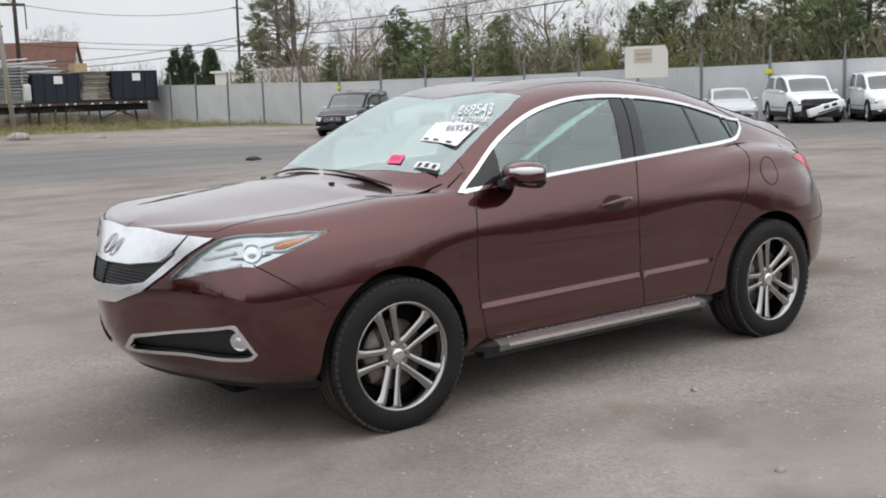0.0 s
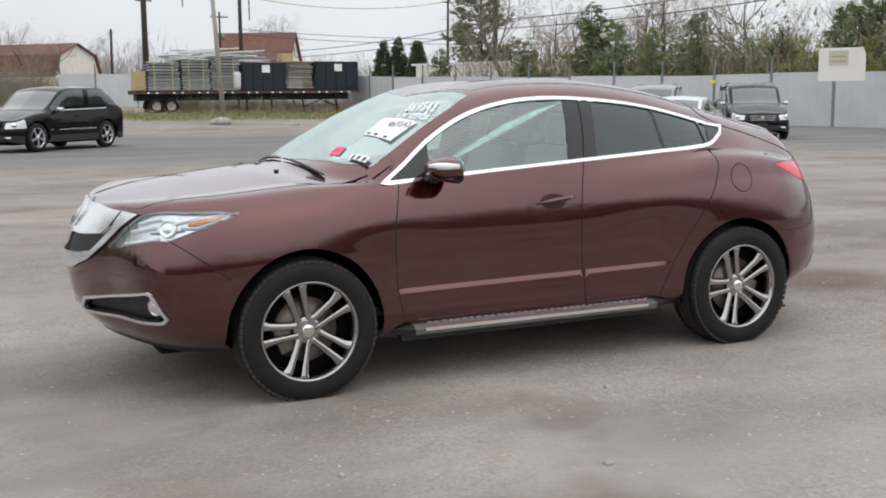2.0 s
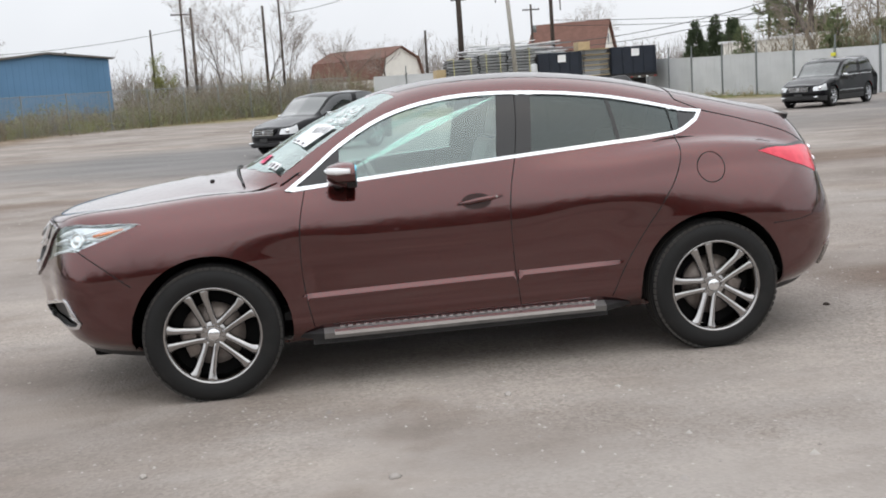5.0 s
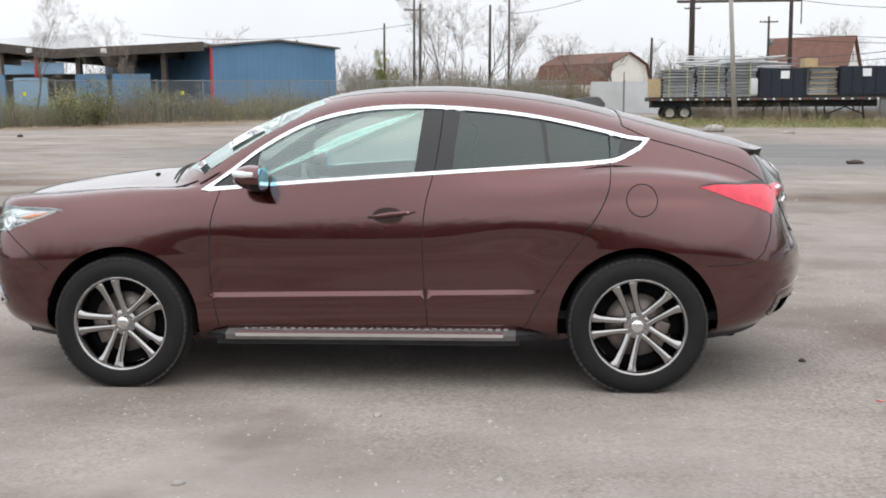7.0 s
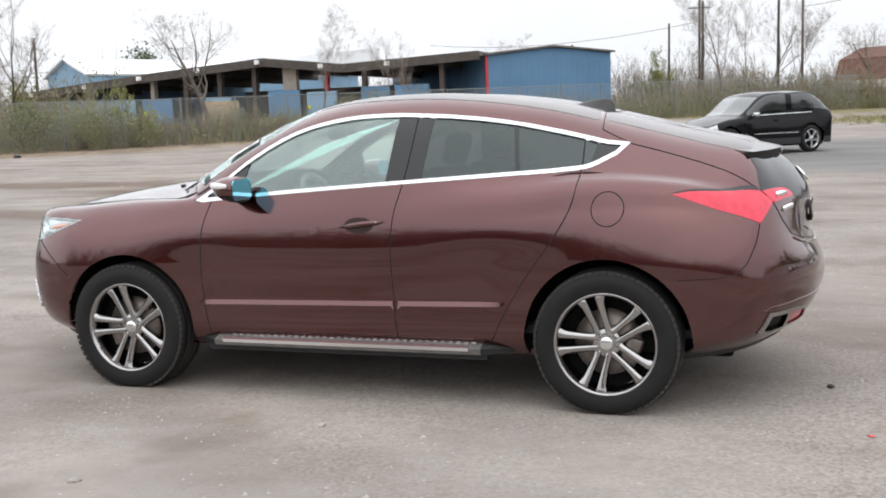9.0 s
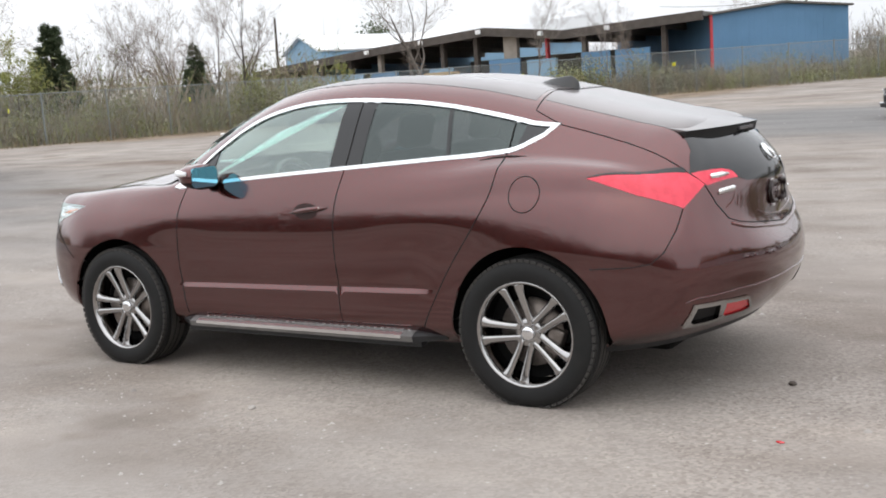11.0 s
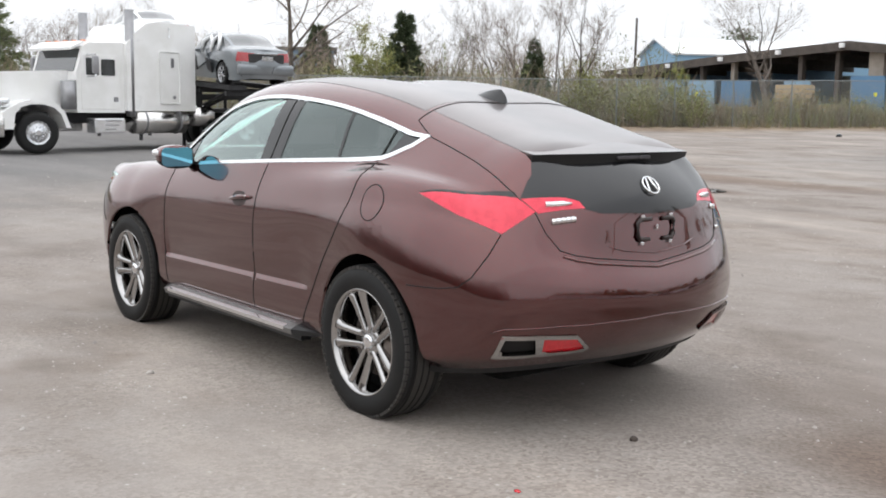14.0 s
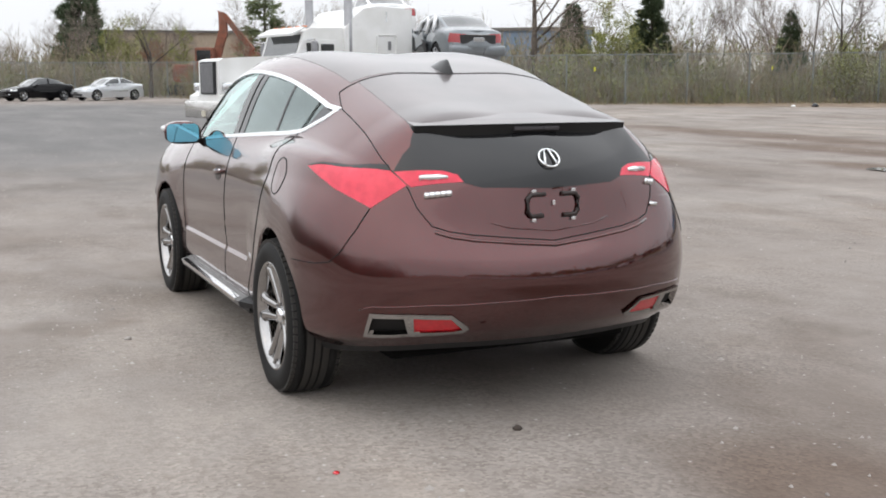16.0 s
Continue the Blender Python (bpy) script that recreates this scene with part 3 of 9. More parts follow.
region("pane_front", side(PANE_F, 0.03, True))
region("pane_rear", side(PANE_R, 0.03, True))
region("pane_quarter", side(PANE_Q, 0.03, True))
region("window_frame", win_in_uv)
region("window_trim", side(WINDOW, 0.03, True))
region("fuel_flap", side(FUEL, 0.03, True))
SEAMS.append(REGIONS[-1][1] + REGIONS[-1][1][:1])

# lamps, grille and openings on the curved ends (x, half width, height), laid onto the surface
TAIL = [(1.682, 0.865, 1.062), (1.90, 0.80, 1.085), (2.10, 0.665, 1.083), (2.145, 0.60, 1.01), (2.085, 0.738, 0.915), (1.90, 0.83, 0.985)]
region("tail_lamp", snap(TAIL, 0.03, True))
TAIL_BAND = [(1.682, 0.865, 1.066), (1.90, 0.80, 1.118), (2.09, 0.675, 1.118), (2.104, 0.664, 1.086), (1.90, 0.80, 1.088)]
region("tail_band", snap(TAIL_BAND, 0.03, True))
LID_LAMP = [(2.114, 0.652, 1.078), (2.19, 0.46, 1.075), (2.205, 0.40, 1.05), (2.21, 0.375, 1.015), (2.18, 0.48, 1.012), (2.155, 0.59, 1.005)]
region("lid_lamp", snap(LID_LAMP, 0.03, True))
LID_BLACK = [(2.112, 0.655, 1.084), (2.07, 0.585, 1.135), (2.05, 0.545, 1.15), (2.03, 0.525, 1.225), (2.085, 0.25, 1.225), (2.115, 0.0, 1.226), (2.30, 0.0, 0.985), (2.25, 0.31, 0.995), (2.21, 0.375, 1.012), (2.205, 0.40, 1.052), (2.19, 0.46, 1.078)]
region("lid_black", snap(LID_BLACK, 0.03, True))
EXHAUST = [(2.07, 0.77, 0.382), (2.11, 0.768, 0.44), (2.13, 0.763, 0.483), (2.21, 0.62, 0.484), (2.278, 0.458, 0.476), (2.261, 0.378, 0.420), (2.245, 0.395, 0.402), (2.16, 0.62, 0.388)]
EX_DARK = [(2.093, 0.757, 0.396), (2.134, 0.751, 0.469), (2.2, 0.640, 0.470), (2.18, 0.615, 0.399)]
EX_RED = [(2.191, 0.592, 0.403), (2.218, 0.605, 0.470), (2.272, 0.460, 0.464), (2.257, 0.402, 0.418), (2.24, 0.44, 0.408)]
region("exhaust_mouth", snap(EX_DARK, 0.02, True))
region("rear_reflector", snap(EX_RED, 0.02, True))
region("exhaust_trim", snap(EXHAUST, 0.02, True))
FOG = [(-2.344, 0.10, 0.416), (-2.345, 0.203, 0.49), (-2.262, 0.43, 0.525), (-2.13, 0.795, 0.584), (-2.11, 0.815, 0.575), (-2.046, 0.859, 0.452), (-2.062, 0.835, 0.428), (-2.205, 0.529, 0.418), (-2.335, 0.11, 0.403)]
FOG_IN = [(-2.338, 0.147, 0.424), (-2.337, 0.217, 0.477), (-2.261, 0.427, 0.512), (-2.133, 0.786, 0.570), (-2.118, 0.803, 0.565), (-2.059, 0.848, 0.456), (-2.071, 0.833, 0.442), (-2.208, 0.538, 0.434), (-2.333, 0.160, 0.418)]
region("fog_recess", snap(FOG_IN, 0.02, True))
region("fog_trim", snap(FOG, 0.02, True))
LAMP = [(-2.266, 0.436, 0.752), (-2.193, 0.575, 0.867), (-2.123, 0.693, 0.944), (-2.075, 0.755, 0.962), (-1.942, 0.843, 0.966), (-1.80, 0.885, 0.970), (-1.682, 0.904, 0.955), (-1.841, 0.903, 0.898), (-2.03, 0.845, 0.828), (-2.07, 0.816, 0.832), (-2.18, 0.653, 0.796)]
region("headlamp", snap(LAMP, 0.03, True))
GRILLE_OUT = [(-2.40, 0.0, 0.635), (-2.37, 0.14, 0.640), (-2.30, 0.30, 0.695), (-2.25, 0.42, 0.775), (-2.205, 0.55, 0.872), (-2.15, 0.69, 0.955), (-2.215, 0.42, 0.955), (-2.25, 0.0, 0.955)]
GRILLE_IN = [(-2.40, 0.0, 0.712), (-2.37, 0.17, 0.716), (-2.325, 0.325, 0.742), (-2.23, 0.492, 0.875), (-2.24, 0.47, 0.885), (-2.28, 0.395, 0.838), (-2.34, 0.20, 0.815), (-2.36, 0.0, 0.808)]
region("grille_mesh", snap(GRILLE_IN, 0.02, True))
region("grille_chrome", snap(GRILLE_OUT, 0.03, True))

# glass and lid panels seen from above (x, half width); height only guides the search
WS = [(-1.165, 0.0, 1.16), (-1.12, 0.35, 1.14), (-1.02, 0.60, 1.11), (-0.93, 0.735, 1.115), (-0.62, 0.675, 1.31), (-0.29, 0.60, 1.475), (-0.38, 0.30, 1.515), (-0.42, 0.0, 1.505)]
region("windscreen", snap(WS, 0.04, True))
ROOF_GLASS = [(-0.40, 0.0, 1.51), (-0.36, 0.30, 1.52), (-0.27, 0.55, 1.49), (0.30, 0.565, 1.54), (0.78, 0.55, 1.50), (1.10, 0.535, 1.45), (1.275, 0.53, 1.42), (1.247, 0.30, 1.46), (1.238, 0.0, 1.475)]
region("roof_glass", snap(ROOF_GLASS, 0.04, True))
LID_GLASS = [(1.275, 0.0, 1.465), (1.28, 0.30, 1.45), (1.31, 0.50, 1.415), (1.60, 0.505, 1.345), (1.98, 0.515, 1.245), (2.05, 0.30, 1.25), (2.08, 0.0, 1.258)]
region("lid_glass", snap(LID_GLASS, 0.04, True))
HOOD_SIDE = [(-2.20, 0.50, 0.972), (-2.13, 0.68, 0.985), (-2.02, 0.735, 1.0), (-1.75, 0.765, 1.022), (-1.40, 0.765, 1.055), (-1.12, 0.775, 1.08), (-0.97, 0.775, 1.092)]
hood_uv = snap(HOOD_SIDE, 0.04)
cowl_uv = snap([(-0.97, 0.775, 1.092), (-1.03, 0.64, 1.10), (-1.135, 0.36, 1.13), (-1.18, 0.0, 1.155)], 0.04)
region("hood", [(0.0, 6.05), (0.5, 6.05), (0.95, 6.05)] + hood_uv + cowl_uv + [(u, NL - 1.0) for u in np.linspace(cowl_uv[-1][0], 0, 12)])
SEAMS.append(hood_uv)
LID_SIDE = [(1.31, 0.60, 1.38), (1.40, 0.632, 1.345), (1.47, 0.648, 1.312), (1.62, 0.655, 1.275), (1.80, 0.665, 1.225), (1.92, 0.675, 1.18), (2.02, 0.675, 1.13), (2.112, 0.660, 1.08), (2.155, 0.60, 1.0), (2.18, 0.570, 0.915), (2.222, 0.522, 0.843), (2.25, 0.455, 0.820), (2.275, 0.36, 0.803), (2.305, 0.18, 0.785), (2.318, 0.0, 0.767)]
lid_uv = snap(LID_SIDE, 0.03)
roof_end = snap([(1.26, 0.0, 1.47), (1.268, 0.30, 1.455), (1.31, 0.60, 1.38)], 0.03)
region("tailgate", roof_end + lid_uv + [(NS - 1.0, v) for v in np.linspace(lid_uv[-1][1], NL - 1, 10)] + [(u, NL - 1.0) for u in np.linspace(NS - 1, roof_end[0][0], 12)])
SEAMS += [lid_uv, roof_end]
door_f_uv = side(curve_through(DOOR_F, 4), 0.04)
door_b_uv = side(curve_through(DOOR_B, 4), 0.04)
door_r_uv = side(curve_through(DOOR_R, 4), 0.04)
sill = lambda x0, x1: [from_side(x0 + (x1 - x0) * k / 20, SILL_Z) for k in range(21)]
region("front_door", door_f_uv + sill(-0.845, 0.275) + door_b_uv[::-1])
region("rear_door", door_b_uv + sill(0.275, 0.79) + door_r_uv[::-1])
SEAMS += [door_f_uv, door_b_uv, door_r_uv]
bump_f = snap([(-2.035, 0.845, 0.838), (-1.93, 0.92, 0.765), (-1.76, 0.955, 0.64)], 0.03)
bump_r = snap([(2.085, 0.742, 0.912), (2.075, 0.80, 0.83), (2.03, 0.855, 0.73), (1.98, 0.885, 0.685), (1.90, 0.92, 0.672), (1.72, 0.96, 0.668)], 0.03)
seam(bump_f)
seam(bump_r)
seam(snap([(-0.96, 0.81, 1.085), (-0.86, 0.80, 1.15)], 0.02))
region("front_bumper", [(0.0, 6.02), (0.5, 6.02), (1.0, 6.02)] + snap([(-2.20, 0.56, 0.88), (-2.245, 0.41, 0.77), (-2.11, 0.74, 0.815), (-2.035, 0.845, 0.838)], 0.03) + bump_f
       + [from_side(-1.76 - 0.02 * k / 8, 0.64 - 0.34 * k / 8) for k in range(9)] + [(3.1, 0.0), (2.0, 0.0), (1.0, 0.0), (0.0, 0.0)])
region("rear_bumper", lid_uv[::-1][:len(lid_uv) * 4 // 10] + bump_r + [from_side(1.72 + 0.06 * k / 8, 0.668 - 0.36 * k / 8) for k in range(9)]
       + [(11.1, 0.0), (12.0, 0.0), (13.0, 0.0), (NS - 1.0, 0.0)])

# ---- triangles of the half body, cut along all those lines ----
SU, SV = 0.36, 0.20
pts2, edges2 = [], []
for uv, closed in LINES:
    base = len(pts2)
    pts2 += [(u * SU, v * SV) for u, v in uv]
    n_ = len(uv)
    edges2 += [(base + i, base + (i + 1) % n_) for i in range(n_ if closed else n_ - 1)]
line_cells = {}
for p in pts2:
    line_cells.setdefault((int(p[0] / 0.03), int(p[1] / 0.02)), []).append(p)
def clear_of_lines(p, d=0.010):
    i, j = int(p[0] / 0.03), int(p[1] / 0.02)
    for a in (-1, 0, 1):
        for b in (-1, 0, 1):
            for q in line_cells.get((i + a, j + b), ()):
                if abs(q[0] - p[0]) < d and abs(q[1] - p[1]) < d:
                    return False
    return True
DU, DV = 10, 7
for a in range((NS - 1) * DU + 1):
    for b in range((NL - 1) * DV + 1):
        p = (a / DU * SU, b / DV * SV)
        rim = a in (0, (NS - 1) * DU) or b in (0, (NL - 1) * DV)
        if rim or clear_of_lines(p):
            pts2.append(p)
out_pts, _, out_tris, *_ = delaunay_2d_cdt([Vector(p) for p in pts2], edges2, [], 0, 1e-7)


def inside(p, poly):
    hit, x, y = False, p[0], p[1]
    j = len(poly) - 1
    for i in range(len(poly)):
        xi, yi = poly[i]
        xj, yj = poly[j]
        if (yi > y) != (yj > y) and x < (xj - xi) * (y - yi) / (yj - yi) + xi:
            hit = not hit
        j = i
    return hit


BOUNDS = [(n, poly, min(p[0] for p in poly), max(p[0] for p in poly), min(p[1] for p in poly), max(p[1] for p in poly)) for n, poly in REGIONS]
UVS = [(min(max(p.x / SU, 0), NS - 1), min(max(p.y / SV, 0), NL - 1)) for p in out_pts]
def surface_and_normal(u, v):
    p = body_at(u, v)
    e = 0.02
    du = body_at(min(u + e, NS - 1), v) - body_at(max(u - e, 0), v)
    dv = body_at(u, min(v + e, NL - 1)) - body_at(u, max(v - e, 0))
    n = np.cross(du, dv)
    k = np.linalg.norm(n)
    n = n / k if k > 1e-12 else np.array((0, 0, 1.0))
    return p, n
BODY_P, BODY_N = [], []
for u, v in UVS:
    p, n = surface_and_normal(u, v)
    if p[1] < 1e-4:
        p[1] = 0.0
    if u < 0.01 or u > NS - 1.01 or v > NL - 1.01:
        p[1], n[1] = 0.0, 0.0
        n = n / (np.linalg.norm(n) + 1e-9)
    BODY_P.append(p)
    BODY_N.append(n)
BODY_P, BODY_N = np.array(BODY_P), np.array(BODY_N)
# outward means away from the car's middle
flip = np.sum(BODY_N * (BODY_P - np.array((0, 0, 0.7)) * 1.0 * [[1, 1, 1]] - np.stack([BODY_P[:, 0] * 0.8, 0 * BODY_P[:, 0], 0 * BODY_P[:, 0]], 1)), 1) < 0
BODY_N[flip] *= -1
# the flat middle of the tailgate
for k in range(len(BODY_P)):
    x, w, z = BODY_P[k]
    if x > 2.1 and z > 0.7:
        amount = min(1.0, max(0.0, 1.9 * (1 - max(w / 0.46, abs(z - 0.89) / 0.13))))
        n = BODY_N[k] * (1 - amount) + np.array((0.955, 0.42 * w, 0.20)) * amount
        BODY_N[k] = n / np.linalg.norm(n)

PANELS = {}
for t in out_tris:
    c = (sum(UVS[k][0] for k in t) / 3, sum(UVS[k][1] for k in t) / 3)
    name = None
    for n, poly, x0, x1, y0, y1 in BOUNDS:
        if x0 <= c[0] <= x1 and y0 <= c[1] <= y1 and inside(c, poly):
            name = n
            break
    if name is None:
        x, w, z = BODY_P[list(t)].mean(0)
        if c[1] > 6.6 and x < -0.85:
            name = "cowl"
        elif c[1] > 7.0:
            name = "roof"
        elif c[1] > 6.0 and -0.95 < x < 1.3:
            name = "roof"
        elif x < -0.86:
            name = "fender"
        elif x > 0.78:
            name = "quarter_panel"
        else:
            name = "sill_panel"
    PANELS.setdefault(name, []).append(t)


def panel_mesh(name, tris, offset=0.0, skirt=0.012, sides=(1, -1)):
    """A piece of the body's skin, set off along its normal, with turned-in edges, on the left (1) and right (-1) half."""
    verts, faces, normals = [], [], []
    count = {}
    for t in tris:
        for i in range(3):
            e = tuple(sorted((t[i], t[(i + 1) % 3])))
            count[e] = count.get(e, 0) + 1
    rim = [e for e, k in count.items() if k == 1 and not (BODY_P[e[0]][1] < 1e-3 and BODY_P[e[1]][1] < 1e-3)]
    for s in sides:
        flip_y = np.array((1, -s, 1.0))
        index = {}
        def add(k, depth, key):
            if (k, key) not in index:
                index[(k, key)] = len(verts)
                verts.append((BODY_P[k] + BODY_N[k] * (offset - depth)) * flip_y)
                normals.append(BODY_N[k] * flip_y)
            return index[(k, key)]
        for t in tris:
            f = [add(k, 0, 0) for k in t]
            a, b, c = (np.array(verts[i]) for i in f)
            if np.dot(np.cross(b - a, c - a), normals[f[0]] + normals[f[1]] + normals[f[2]]) < 0:
                f = f[::-1]
            faces.append(f)
        if skirt:
            for e in rim:
                q = [add(e[0], 0, 1), add(e[1], 0, 1), add(e[1], skirt, 2), add(e[0], skirt, 2)]
                faces.append(q)
    me = bpy.data.meshes.new(name)
    me.from_pydata([tuple(v) for v in verts], [], faces)
    me.shade_smooth()
    me.normals_split_custom_set_from_vertices([tuple(n) for n in normals])
    return me


def strip_mesh(name, lines, r, offset=0.0, sides=(1, -1)):
    """Thin dark shut lines laid along the skin."""
    bm = bmesh.new()
    for uv in lines:
        pts = [surface_and_normal(u, v) for u, v in uv]
        for s in sides:
            last = None
            line = [Vector((p + n * offset) * np.array((1, -s, 1.0))) for p, n in pts]
            keep = [line[0]]
            for q in line[1:]:
                if (q - keep[-1]).length > 0.008:
                    keep.append(q)
            if len(keep) > 1:
                tube(keep, r, 5, bm)
    me = bpy.data.meshes.new(name)
    bm.to_mesh(me)
    bm.free()
    return me

car = thing("crossover_car", "dark metallic brown coupe-like crossover car parked on the gravel lot", "car")


def skin(name, panel, material, parent, label="", offset=0.0, skirt=0.012, sides=(1, -1), smooth=False):
    me = panel_mesh(name, PANELS[panel], offset, skirt, sides)
    me.materials.append(material)
    ob = new(name, me)
    ob.parent = parent
    return tagged(ob, label)


def pieces_of(tris):
    """The separate patches of a cut panel."""
    left, out = list(tris), []
    while left:
        patch, ends, more = [left.pop()], set(), True
        ends.update(patch[0])
        while more:
            take = [t for t in left if ends.intersection(t)]
            left = [t for t in left if not ends.intersection(t)]
            more = bool(take)
            patch += take
            for t in take:
                ends.update(t)
        out.append(patch)
    return out


def skin_pieces(name, panel, material, parent, label="", offset=0.0, skirt=0.012, sides=(1, -1)):
    for k, tris in enumerate(pieces_of(PANELS[panel])):
        me = panel_mesh(name, tris, offset, skirt, sides)
        me.materials.append(material)
        ob = new(name, me)
        ob.parent = parent
        tagged(ob, label)


for s_ in (1, -1):
    fd = skin("front_door", "front_door", PAINT, car, "", 0, 0.012, (s_,))
    skin("window_glass", "pane_front", SIDE_GLASS, fd, "green-tinted front side window", -0.004, 0.004, (s_,))
    rd = skin("rear_door", "rear_door", PAINT, car, "", 0, 0.012, (s_,))
    skin("window_glass", "pane_rear", DARK_GLASS, rd, "dark privacy rear side window", -0.004, 0.004, (s_,))
    skin("quarter_glass", "pane_quarter", DARK_GLASS, rd, "dark privacy quarter window", -0.004, 0.004, (s_,))
    skin_pieces("window_frame", "window_frame", BLACK_GLOSS, car, "gloss black window pillars", -0.001, 0.02, (s_,))
    skin("window_trim", "window_trim", CHROME, car, "bright chrome strip round the side windows", 0.006, 0.014, (s_,))
    skin("front_fender", "fender", PAINT, car, "", 0, 0.014, (s_,))
    qp = skin("quarter_panel", "quarter_panel", PAINT, car, "", 0, 0.014, (s_,))
    skin("fuel_flap", "fuel_flap", PAINT, qp, "round flush fuel flap", 0.0008, 0.006, (s_,))
    skin("sill_panel", "sill_panel", PAINT, car, "", 0, 0.014, (s_,))
    tl = skin("tail_lamp", "tail_lamp", RED_LENS, car, "pointed red tail lamp", 0.003, 0.02, (s_,))
    skin("lamp_band", "tail_band", BLACK_GLOSS, tl, "gloss black band over the lamp", 0.002, 0.01, (s_,))
    skin("exhaust_trim", "exhaust_trim", DARK_CHROME, car, "polished exhaust surround in the bumper", 0.012, 0.03, (s_,))
    skin("exhaust_mouth", "exhaust_mouth", SEAM, car, "dark exhaust mouth", -0.014, 0.0, (s_,))
    skin("rear_reflector", "rear_reflector", RED_REFLECTOR, car, "red bumper reflector", 0.004, 0.012, (s_,))
    fg = skin("fog_lamp_trim", "fog_trim", SATIN, car, "silver frame round the fog lamp opening", 0.010, 0.03, (s_,))
    skin("fog_lamp_recess", "fog_recess", PLASTIC, fg, "black fog lamp recess", -0.03, 0.0, (s_,))
hood = skin("hood", "hood", PAINT, car)
roof = skin("roof", "roof", PAINT, car)
skin("roof_glass", "roof_glass", BLACK_GLASS, roof, "dark panoramic roof glass", 0.001, 0.006)
skin("windscreen", "windscreen", FRONT_GLASS, car, "", -0.002, 0.006)
gate = skin("tailgate", "tailgate", PAINT, car)
skin("tailgate_glass", "lid_glass", BLACK_GLASS, gate, "dark sloping tailgate glass", 0.001, 0.006)
skin("tailgate_panel", "lid_black", BLACK_GLOSS, gate, "gloss black upper tailgate panel", 0.002, 0.01)
for s_ in (1, -1):
    skin("tailgate_lamp", "lid_lamp", RED_LENS, gate, "red lamp with a clear reversing light", 0.003, 0.01, (s_,))
front_bumper = skin("front_bumper", "front_bumper", PAINT, car)
rear_bumper = skin("rear_bumper", "rear_bumper", PAINT, car)
grille = skin("grille_frame", "grille_chrome", SATIN, car, "broad silver shield-shaped grille frame", 0.012, 0.03)
skin("grille_mesh", "grille_mesh", PLASTIC, grille, "black grille mesh", -0.012, 0.0)
for seam_line in SEAMS:
    for s_ in (1, -1):
        link_mesh("panel_gap", strip_mesh("panel_gap", [seam_line], 0.0016 if seam_line is hood_uv else 0.0030, 0.0, (s_,)), car, "dark shut line between two panels", SEAM)


def on_body(x, w, z, off=0.0):
    """Place and outward direction on the skin nearest to a point, left side."""
    u, v = near(x, w, z)
    p, n = surface_and_normal(u, v)
    if n[1] < 0 and w > 0.3 or (w <= 0.3 and n[0] * x < 0):
        n = -n
    return Vector((p[0] + n[0] * off, -(p[1] + n[1] * off), p[2] + n[2] * off)), Vector((n[0], -n[1], n[2]))
skin("cowl_panel", "cowl", PAINT, car, "brown panel at the foot of the windscreen", -0.004, 0.01)

